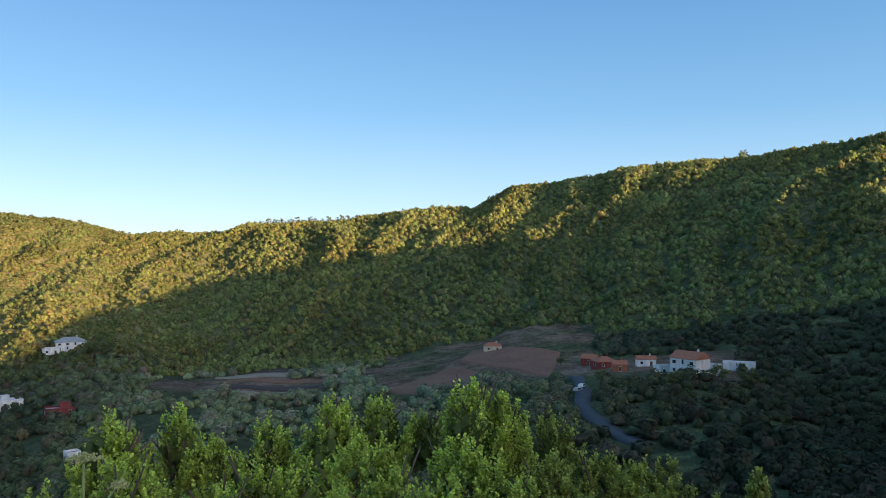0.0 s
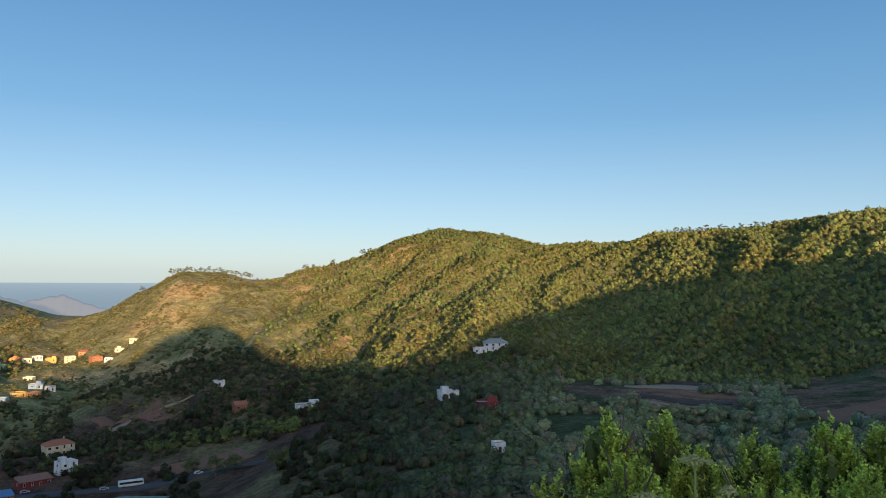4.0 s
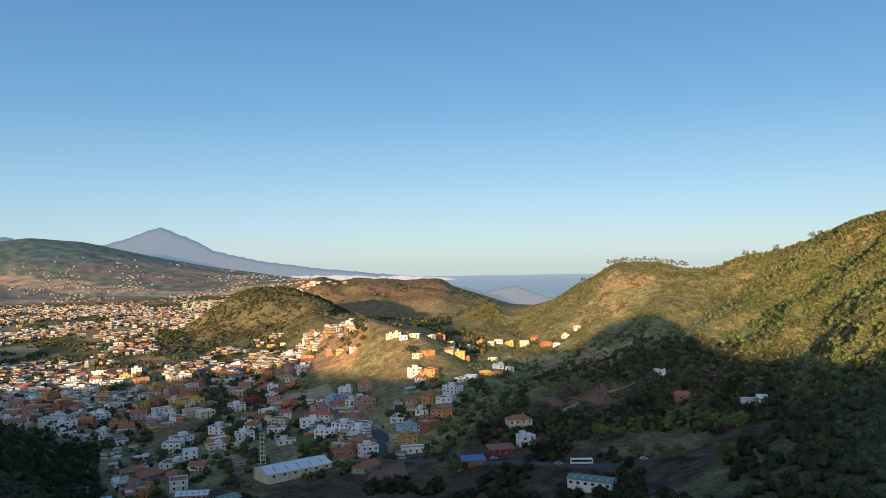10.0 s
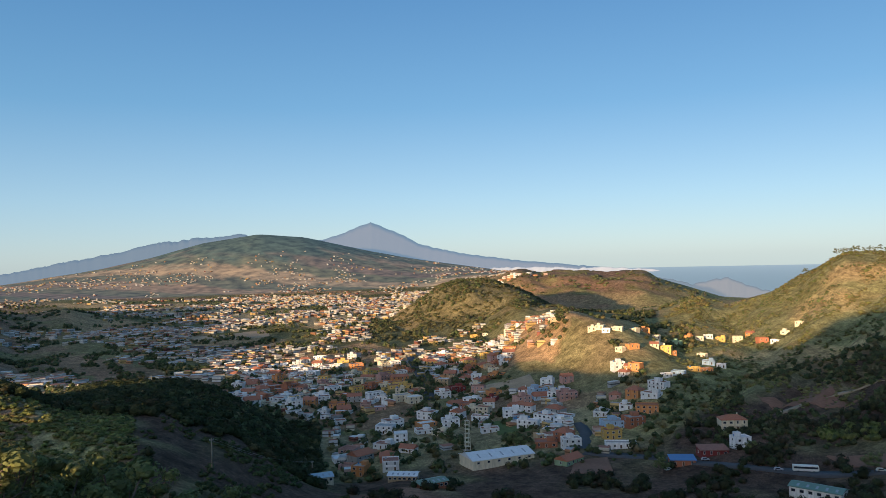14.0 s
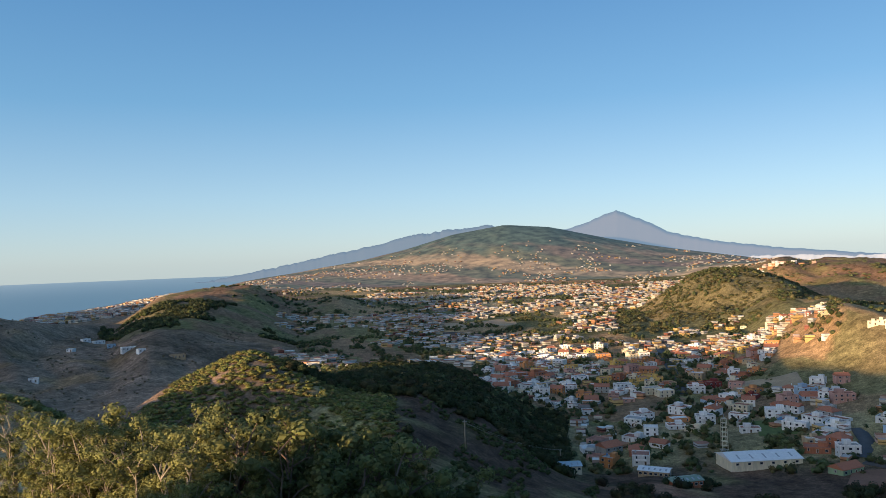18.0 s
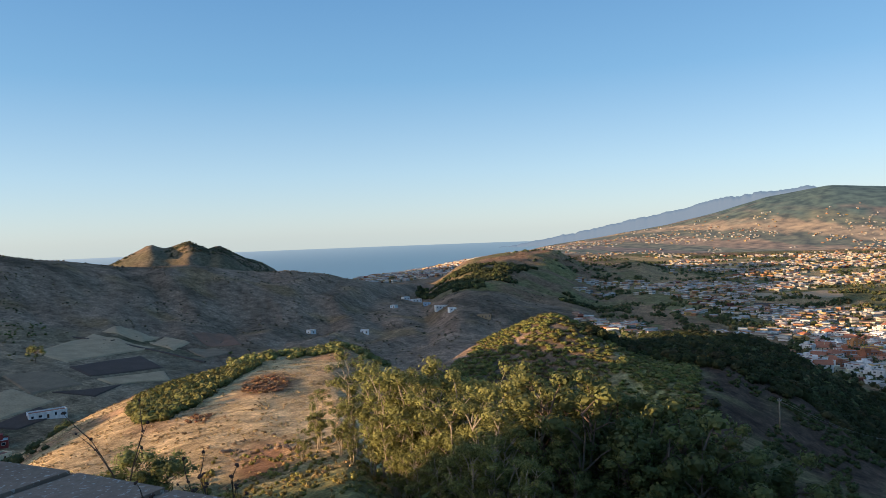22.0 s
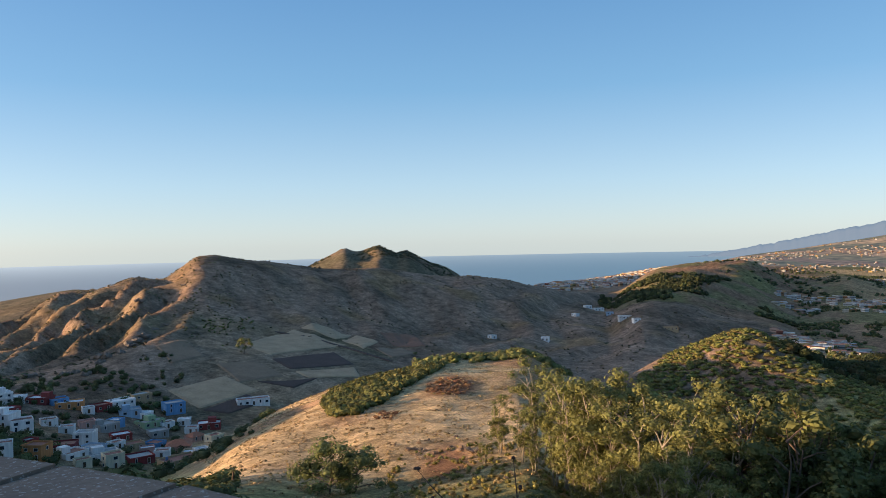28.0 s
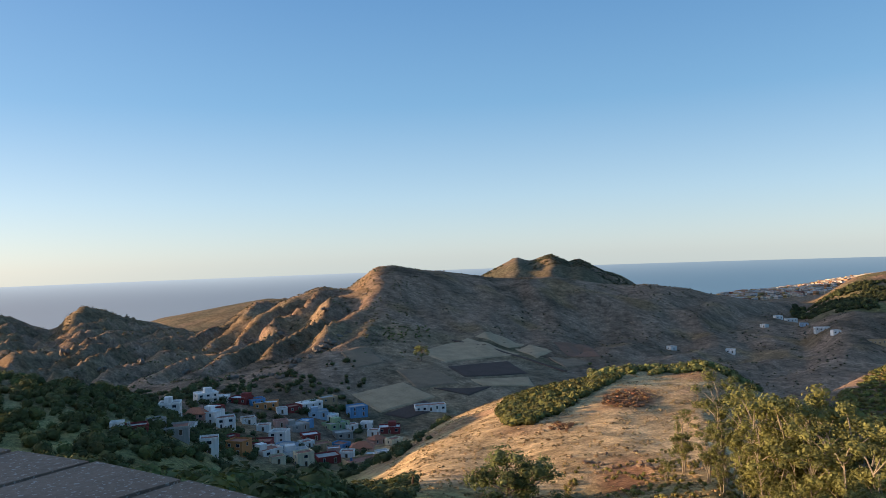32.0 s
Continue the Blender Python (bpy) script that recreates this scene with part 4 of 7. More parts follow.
def near_hills():
    az, r = plot(99, 121, 270, 435, 2.4, lambda a, d: ((a < 117) | (value_noise(a, d / 10, 27) > 0.1)) & (d < np.interp(a, [99, 102, 114, 118, 121], [385, 430, 430, 355, 280])))
    size = rng.uniform(1.0, 2.1, len(r))
    tone = tones(len(r), (0.16, 0.165, 0.05), 0.3, (0.165, 0.14, 0.055), 0.25)
    wood("dome_shrubs", "low green and rusty shrubs covering a domed hill", az, r, size, rng.uniform(0.45, 0.7, len(r)), tone, SMALL)
    az, r = plot(86, 107, 380, 590, 4.2, lambda a, d: value_noise(a / 2, d / 30, 28) > -0.6)
    size = rng.uniform(1.8, 3.9, len(r))
    wood("knob_shrubs", "dark shrubs on a low wooded hill", az, r, size, rng.uniform(0.7, 1.1, len(r)), tones(len(r), (0.048, 0.056, 0.022), 0.3, (0.075, 0.065, 0.03), 0.12), MID)
    # rust-brown dead bracken patches
    az, r = plot(126, 146, 126, 325, 1.6, lambda a, d: (np.hypot((a - 131.2) * 4, (d - 232) * 0.43) < 7) | (np.hypot((a - 136.0) * 4, (d - 190) * 0.43) < 3.5) | (np.hypot((a - 133.8) * 4, (d - 266) * 0.5) < 3))
    wood("rusty_bracken", "rust-brown dead bracken on the golden slope", az, r, rng.uniform(0.35, 0.7, len(r)), rng.uniform(0.5, 0.8, len(r)), tones(len(r), (0.22, 0.12, 0.065), 0.3), TUFTS)
    az, r = plot(121, 136, 88, 140, 1.5, lambda a, d: value_noise(a / 2, d / 9, 49) > -0.25)
    wood("foot_scrub", "olive and yellow scrub at the foot of the golden slope", az, r, rng.uniform(0.2, 0.5, len(r)), rng.uniform(0.7, 1.1, len(r)), tones(len(r), (0.21, 0.19, 0.06), 0.3, (0.27, 0.20, 0.08), 0.3), SMALL)
    # shrub belt on the golden slope
    az, r = plot(131.5, 140.6, 190, 330, 1.8, lambda a, d: (np.degrees(np.arctan2(ground_z(a, d), d)) < np.interp(a, [131.5, 134.5, 136, 138, 139.8, 140.6], [-9.0, -9.5, -9.8, -10.2, -10.8, -11.6])) & (np.degrees(np.arctan2(ground_z(a, d), d)) > np.interp(a, [131.5, 134.5, 136, 138, 139.8, 140.6], [-9.3, -10.7, -11.7, -12.4, -12.6, -11.7])))
    wood("slope_shrubs", "green shrub belt on the dry golden slope", az, r, rng.uniform(0.9, 1.9, len(r)), rng.uniform(0.8, 1.1, len(r)), tones(len(r), (0.125, 0.128, 0.045), 0.28), SMALL)
    az, r = plot(122, 134, 305, 370, 3.2, lambda a, d: (value_noise(a / 0.7, d / 12, 29) > -0.25) & (np.abs(d - np.interp(a, [122, 128, 134], [355, 342, 318])) < 22))
    wood("crest_shrubs", "bushes along the crest of the golden slope", az, r, rng.uniform(1.1, 2.6, len(r)), rng.uniform(0.8, 1.1, len(r)), tones(len(r), (0.178, 0.186, 0.068), 0.25), SHRUBS)
    az, r = plot(123, 147, 120, 315, 5, lambda a, d: value_noise(a / 0.8, d / 7, 30) > 0.45)
    wood("slope_tufts", "dry tufts and low bushes scattered on the golden slope", az, r, rng.uniform(0.2, 0.6, len(r)), rng.uniform(0.5, 0.8, len(r)), tones(len(r), (0.20, 0.15, 0.07), 0.3), TUFTS)
    az, r = plot(121, 149, 105, 360, 1.6, lambda a, d: value_noise(a / 0.9, d / 5, 36) + 0.5 * value_noise(a / 0.3, d / 2, 37) > -0.1)
    wood("dry_grass", "tufts of dry golden grass on the slope", az, r, rng.uniform(0.12, 0.34, len(r)), rng.uniform(0.5, 0.9, len(r)), tones(len(r), (0.36, 0.26, 0.135), 0.35), TUFTS)
    # brown hills: sparse dark scrub
    az, r = plot(104, 177, 480, 1220, 9.0, lambda a, d: value_noise(a / 1.5, d / 45, 31) + 0.6 * value_noise(a / 0.5, d / 14, 32) > 0.25 + 0.6 * ((a > 130) & (a < 152) & (d < 660)))
    wood("brown_hill_scrub", "sparse dark scrub on the dry brown hills", az, r, rng.uniform(0.4, 1.5, len(r)), rng.uniform(0.5, 0.9, len(r)), tones(len(r), (0.15, 0.12, 0.075), 0.3), TINY)
    az, r = plot(146, 177, 560, 1250, 6.2, lambda a, d: value_noise(a / 1.2, d / 30, 45) + 0.6 * value_noise(a / 0.4, d / 12, 46) > -0.15)
    wood("gully_scrub", "olive-brown scrub on the gullied hillside", az, r, rng.uniform(0.5, 1.2, len(r)), rng.uniform(0.5, 0.8, len(r)), tones(len(r), (0.15, 0.125, 0.065), 0.3, (0.12, 0.125, 0.055), 0.3), TINY)
    az, r = plot(130, 142, 1860, 2060, 8, lambda a, d: (a < 137.6) | (value_noise(a / 0.8, d / 40, 47) > 0.4))
    wood("peak_scrub", "dark scrub on the far rocky peaks", az, r, rng.uniform(2, 4, len(r)), rng.uniform(0.35, 0.6, len(r)), tones(len(r), (0.10, 0.10, 0.058), 0.3), TINY)
    az, r = plot(105, 119.5, 930, 1340, 5.8, lambda a, d: (value_noise(a / 1.5, d / 45, 33) > np.interp(a, [107, 111, 112.5], [0.45, 0.2, -0.6])) & (d > np.interp(a, [105, 110, 117, 119.5], [1080, 1030, 1000, 1150])))
    wood("dark_wood", "dark pine wood on a low hill", az, r, rng.uniform(2.2, 4, len(r)), rng.uniform(0.8, 1.3, len(r)), tones(len(r), (0.06, 0.07, 0.03), 0.3, (0.12, 0.125, 0.045), 0.12), SHRUBS)
    az, r = plot(157, 178, 170, 345, 4.2, lambda a, d: (value_noise(a / 2, d / 25, 34) > -0.3) & (d > np.interp(a, [157, 163, 168], [330, 260, 170])))
    wood("shaded_thicket", "dark thicket on the shaded slope above the village", az, r, rng.uniform(1.2, 2.8, len(r)), rng.uniform(0.8, 1.2, len(r)), tones(len(r), (0.10, 0.115, 0.045), 0.3), MID)
    az, r = plot(144, 170, 240, 540, 6.5, lambda a, d: (value_noise(a / 1.5, d / 22, 38) > -0.15) & ((a > 150.5) | (d < 330)))
    wood("village_trees", "dark bushes and small trees between the village houses", az, r, rng.uniform(1.0, 2.6, len(r)), rng.uniform(0.7, 1.2, len(r)), tones(len(r), (0.085, 0.10, 0.045), 0.3), MID)
    az, r = plot(147, 179, 64, 135, 2.7, lambda a, d: value_noise(a / 2, d / 15, 50) > -0.6)
    wood("lower_brow_shrubs", "dark shrubs covering the slope above the village", az, r, rng.uniform(0.9, 1.9, len(r)), rng.uniform(0.7, 1.1, len(r)), tones(len(r), (0.085, 0.10, 0.04), 0.3), MID)
    az, r = plot(143, 179, 34, 66, 1.9)
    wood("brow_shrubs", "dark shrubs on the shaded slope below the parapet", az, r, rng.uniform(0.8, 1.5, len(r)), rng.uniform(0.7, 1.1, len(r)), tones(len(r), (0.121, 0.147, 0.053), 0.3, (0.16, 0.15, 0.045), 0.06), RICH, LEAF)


forest()
hill_scrub()
near_hills()


# ---------------------------------------------------------------- roads, fields
ASPHALT = plain("asphalt", (0.075, 0.078, 0.085), 0.85, 0.2, 0.3)
DIRT = plain("dirt_track", (0.30, 0.23, 0.16), 0.95, 0.25, 0.2)
STUBBLE = plain("stubble", (0.37, 0.265, 0.165), 1.0, 0.3, 0.12)
PLOUGHED = plain("ploughed_earth", (0.085, 0.06, 0.05), 1.0, 0.25, 0.1)
FALLOW = plain("fallow_earth", (0.21, 0.15, 0.10), 1.0, 0.3, 0.12)
RED_EARTH = plain("red_earth", (0.22, 0.115, 0.075), 1.0, 0.25, 0.08)
GREEN_FIELD = plain("green_crop", (0.10, 0.13, 0.045), 1.0, 0.3, 0.2)


def drape(name, label, corners, material, lift=0.35, n=28, category="field"):
    """A patch of ground laid between four corners given by bearing and angle of sight."""
    c = [np.array(polar(a, reach(a, e))) for a, e in corners]
    u, v = np.meshgrid(np.linspace(0, 1, n), np.linspace(0, 1, n))
    u, v = u[..., None], v[..., None]
    p = c[0] * (1 - u) * (1 - v) + c[1] * u * (1 - v) + c[2] * u * v + c[3] * (1 - u) * v
    x, y = p[..., 0].ravel(), p[..., 1].ravel()
    z = ground_z(bearing(x, y), np.hypot(x, y)).reshape(n, n) + lift
    z[[0, -1]] -= lift + 0.9
    z[1:-1, [0, -1]] -= lift + 0.9
    xyz = np.stack([x, y, z.ravel()], -1).reshape(n, n, 3)
    return tagged(new(name, grid_mesh(name, xyz, material)), label, category, kind="structure")


def road(name, label, pts, width, material, lift=0.45, category="road"):
    """A strip along points given by bearing and distance, with a kerb's thickness at its edges."""
    p = np.array([polar(a, r) for a, r in pts])
    s = np.concatenate([[0], np.cumsum(np.hypot(*np.diff(p, axis=0).T))])
    q = np.arange(0, s[-1], 4.0)
    x, y = np.interp(q, s, p[:, 0]), np.interp(q, s, p[:, 1])
    k = np.ones(7) / 7
    x, y = (np.convolve(np.pad(t, 3, mode="edge"), k, "valid") for t in (x, y))
    dx, dy = np.gradient(x), np.gradient(y)
    m = np.hypot(dx, dy)
    nx, ny = -dy / m, dx / m
    z = ground_z(bearing(x, y), np.hypot(x, y)) + lift
    z = np.convolve(np.pad(z, 3, mode="edge"), k, "valid")
    rows = []
    for off, dz in ((-width / 2, -1.2), (-width / 2, 0), (0, 0.06), (width / 2, 0), (width / 2, -1.2)):
        rows.append(np.stack([x + nx * off, y + ny * off, z + dz], -1))
    return tagged(new(name, grid_mesh(name, np.array(rows), material)), label, category, kind="structure")


road("road_valley", "grey asphalt road along the valley floor", [(a, reach(a, e)) for a, e in
     ((66.5, -14.3), (62.4, -14.5), (58.5, -14.7), (55.1, -14.8), (50.5, -14.95), (45.8, -14.2), (41, -13.4))], 9, ASPHALT)
road("road_town", "dark asphalt street through the town", [(a, reach(a, e)) for a, e in
     ((66.5, -14.2), (65.8, -13.1), (66.6, -12.0))], 8, ASPHALT)
road("road_street", "dark straight street between the houses", [(a, reach(a, e)) for a, e in
     ((77.6, -10.6), (77.7, -10.0), (78.3, -8.7), (78.8, -7.8), (79.1, -7.0))], 9, ASPHALT)
road("road_lane", "narrow asphalt lane among the trees", [(-11.6, 312), (-12.2, 290), (-12.0, 255), (-13.1, 232), (-14.3, 215), (-17, 200)], 6, ASPHALT)
road("road_track", "pale dirt track climbing the valley side", [(a, reach(a, e)) for a, e in
     ((53, -11.2), (50, -9.9), (48, -9.3), (46.5, -8.6), (45.2, -8.3), (44.2, -8.5))], 4.5, DIRT)
road("road_field_track", "dirt track between the fields", [(a, reach(a, e)) for a, e in
     ((144.5, -6.0), (142, -6.6), (139.5, -7.4), (137, -8.2), (135, -8.9))], 3.5, PLOUGHED)

FIELDS = [("field", "pale stubble field in the basin", [(146.4, -7.0), (142.6, -6.05), (138.4, -7.45), (144.4, -7.9)], STUBBLE),
          ("field", "pale stubble field beside a dirt track", [(142.1, -6.0), (140.8, -5.75), (138.2, -6.7), (139.4, -7.0)], STUBBLE),
          ("field", "pale stubble field beside a dirt track", [(139.1, -7.0), (137.9, -6.75), (136.2, -7.3), (137.4, -7.8)], STUBBLE),
          ("field", "pale stubble field above the village", [(151.6, -9.9), (147.5, -9.2), (145.0, -10.4), (149.4, -11.4)], STUBBLE),
          ("field", "dark ploughed field above the village", [(149.2, -11.5), (146.0, -10.6), (144.4, -11.2), (147.4, -11.9)], PLOUGHED),
          ("field", "dark fallow field in the basin", [(144.3, -8.2), (139.5, -7.9), (138.0, -8.9), (143.0, -9.0)], PLOUGHED),
          ("field", "reddish fallow plots on the slope", [(136.2, -6.5), (133.4, -6.9), (132.6, -7.7), (135.2, -7.6)], RED_EARTH),
          ("field", "pale dry grass field in the basin", [(142.6, -9.2), (138.0, -9.1), (137.6, -9.8), (141.6, -9.7)], STUBBLE),
          ("field", "brown fallow field in the basin", [(148.2, -8.3), (145.3, -8.3), (143.2, -9.5), (146.6, -9.8)], FALLOW),
          ("field", "dark ploughed plot in the basin", [(145.4, -9.75), (143.1, -9.9), (140.8, -9.75), (142.6, -10.4)], PLOUGHED),
          ("field", "brown fallow field below the rocks", [(152.3, -6.8), (150.1, -6.5), (148.8, -7.7), (151.2, -8.1)], FALLOW),
          ("field", "narrow brown plots on the basin side", [(136.6, -7.7), (134.6, -7.8), (133.4, -8.3), (135.3, -8.5)], FALLOW)]
FIELDS += [("field", "red earth field on the valley side", [(54.2, -9.8), (49.2, -9.1), (47.6, -10.0), (53.0, -11.0)], RED_EARTH),
          ("field", "brown stubble strip beside the tree row", [(50.0, -13.7), (43.6, -12.7), (42.4, -13.3), (48.6, -14.3)], RED_EARTH),
          ("field", "red earth field by the small farmhouse", [(3.6, -9.4), (-2.0, -7.5), (-9.6, -8.6), (-1.5, -10.2)], RED_EARTH),
          ("field", "terraced earth field by the small farmhouse", [(-2.6, -7.2), (-3.6, -6.35), (-10.6, -6.35), (-9.8, -8.2)], RED_EARTH),
          ("field", "sunlit stubble field on the plain", [(95.2, -5.1), (89.4, -4.8), (89.3, -5.3), (94.5, -5.6)], STUBBLE),
          ("field", "dark ploughed field on the plain", [(95.2, -5.75), (90.2, -6.0), (90.0, -6.8), (95.0, -6.5)], PLOUGHED),
          ("field", "dry stubble field at the foot of the hill", [(77.2, -9.9), (69.8, -8.7), (69.3, -9.6), (75.2, -10.6)], STUBBLE),
          ("field", "green field between the houses", [(73.0, -12.2), (69.8, -12.0), (69.6, -12.8), (72.6, -13.2)], GREEN_FIELD),
          ("field", "red earth plot beside the road", [(67.0, -15.0), (64.4, -14.6), (64.0, -15.6), (67.4, -16.0)], RED_EARTH)]
for f_k in range(6):
    f_e = -7.7 - 0.36 * f_k
    FIELDS.append(("terrace", "narrow brown farmed terrace on the valley side", [(16.0 - f_k * 0.5, f_e), (5.5 + f_k * 0.7, f_e - 0.1), (5.5 + f_k * 0.7, f_e - 0.28), (16.0 - f_k * 0.5, f_e - 0.16)], (PLOUGHED, DIRT, RED_EARTH)[f_k % 3]))
for f_name, f_label, f_corners, f_mat in FIELDS:
    drape(f_name, f_label, f_corners, f_mat, 0.55)


# ---------------------------------------------------------------- houses
def render_mat(name, colour):
    """Painted render: weather streaks, faded patches, and each house a little different."""
    m, n, l, b = mat(name)
    oi, tc = n.new("ShaderNodeObjectInfo"), n.new("ShaderNodeTexCoord")
    t = n.new("ShaderNodeTexNoise"); t.inputs["Scale"].default_value = 0.6; t.inputs["Detail"].default_value = 6
    mp = n.new("ShaderNodeMapping"); mp.inputs["Scale"].default_value = (1.6, 1.6, 0.35)
    l.new(tc.outputs["Object"], mp.inputs["Vector"]); l.new(mp.outputs[0], t.inputs["Vector"])
    mr = n.new("ShaderNodeMapRange")
    mr.inputs["From Min"].default_value, mr.inputs["From Max"].default_value = 0.3, 0.7
    mr.inputs["To Min"].default_value, mr.inputs["To Max"].default_value = 0.74, 1.06
    l.new(t.outputs["Fac"], mr.inputs["Value"])
    a = n.new("ShaderNodeMath"); a.operation = "MULTIPLY_ADD"
    a.inputs[1].default_value, a.inputs[2].default_value = 0.25, 0.85
    l.new(oi.outputs["Random"], a.inputs[0])
    mu = n.new("ShaderNodeMath"); mu.operation = "MULTIPLY"
    l.new(mr.outputs[0], mu.inputs[0]); l.new(a.outputs[0], mu.inputs[1])
    sc = n.new("ShaderNodeVectorMath"); sc.operation = "SCALE"; sc.inputs[0].default_value = colour
    l.new(mu.outputs[0], sc.inputs["Scale"]); l.new(sc.outputs[0], b.inputs["Base Color"])
    b.inputs["Roughness"].default_value = 0.85
    return m


PAINT = {k: (w, render_mat(w.replace(" ", "_") + "_render", c)) for k, (w, c) in {
    "w": ("white", (0.78, 0.77, 0.75)), "c": ("cream", (0.68, 0.60, 0.44)), "y": ("ochre yellow", (0.62, 0.40, 0.12)),
    "o": ("orange", (0.55, 0.25, 0.10)), "r": ("terracotta", (0.40, 0.16, 0.09)), "p": ("pink", (0.52, 0.31, 0.26)),
    "m": ("dark red", (0.25, 0.055, 0.05)), "b": ("blue", (0.13, 0.30, 0.52)), "s": ("pale blue", (0.38, 0.50, 0.62)),
    "v": ("pale green", (0.30, 0.42, 0.26)), "g": ("grey", (0.36, 0.36, 0.34)), "t": ("tan", (0.46, 0.34, 0.21))}.items()}
ROOF_TILE = plain("roof_tiles", (0.38, 0.15, 0.09), 0.85, 0.3, 1.5, bump=0.3)
ROOF_COAT = plain("red_roof_coating", (0.30, 0.14, 0.10), 0.8, 0.25, 0.8)
ROOF_GREY = plain("grey_roof_screed", (0.34, 0.34, 0.33), 0.85, 0.25, 0.6)
ROOF_WHITE = plain("white_roof_coating", (0.66, 0.66, 0.66), 0.7, 0.15, 0.5)
GLASS = plain("window_glass", (0.03, 0.035, 0.045), 0.15, 0.2, 2)
FRAME = plain("window_frame", (0.55, 0.53, 0.50), 0.6, 0.1, 4)
TIMBER = plain("dark_door_wood", (0.10, 0.06, 0.035), 0.6, 0.3, 5)
METAL = plain("grey_metal", (0.35, 0.36, 0.37), 0.45, 0.15, 3, metal=0.6)
TANK = plain("blue_plastic", (0.10, 0.20, 0.38), 0.5, 0.1, 4)


def framed(bm, x0, z0, x1, z1, y, depth, rim, m_in, filled=True):
    """A plate standing on a wall, its middle set back: one closed piece."""
    o = [(x0, z0), (x1, z0), (x1, z1), (x0, z1)]
    k = [(x0 + rim, z0 + rim), (x1 - rim, z0 + rim), (x1 - rim, z1 - rim), (x0 + rim, z1 - rim)]
    back = [bm.verts.new((x, 0.04, z)) for x, z in o]
    front = [bm.verts.new((x, y, z)) for x, z in o]
    lip = [bm.verts.new((x, y, z)) for x, z in k]
    deep = [bm.verts.new((x, y + depth, z)) for x, z in k]
    for i in range(4):
        n = (i + 1) % 4
        for q in ((back[i], back[n], front[n], front[i]), (front[i], front[n], lip[n], lip[i]), (lip[i], lip[n], deep[n], deep[i])):
            bm.faces.new(q)
    if filled:
        bm.faces.new(deep).material_index = m_in
    bm.faces.new(back[::-1])


def window_mesh(w, h):
    bm = bmesh.new()
    framed(bm, -w / 2, 0, w / 2, h, -0.09, 0.07, 0.11, 0, False)
    me = bpy.data.meshes.new("window")
    bm.to_mesh(me); bm.free()
    me.materials.append(FRAME)
    bm = bmesh.new()
    box(bm, -w / 2 + 0.112, -0.035, 0.112, w / 2 - 0.112, -0.02, h - 0.112)
    pane = bpy.data.meshes.new("pane")
    bm.to_mesh(pane); bm.free()
    pane.materials.append(GLASS)
    return me, pane


WIN = [window_mesh(1.3, 1.3), window_mesh(1.7, 1.35), window_mesh(1.0, 1.9)]


def door_mesh():
    bm = bmesh.new()
    framed(bm, -0.6, 0, 0.6, 2.2, -0.09, 0.06, 0.1, 1)
    me = bpy.data.meshes.new("door")
    bm.to_mesh(me); bm.free()
    me.materials.append(FRAME); me.materials.append(TIMBER)
    return me


DOOR = door_mesh()


def stick(name, mesh, parent, m):
    mesh, pane = mesh if isinstance(mesh, tuple) else (mesh, None)
    ob = new(name, mesh)
    ob.parent = parent
    ob.matrix_basis = m
    if pane:
        new("pane", pane).parent = ob
    return ob


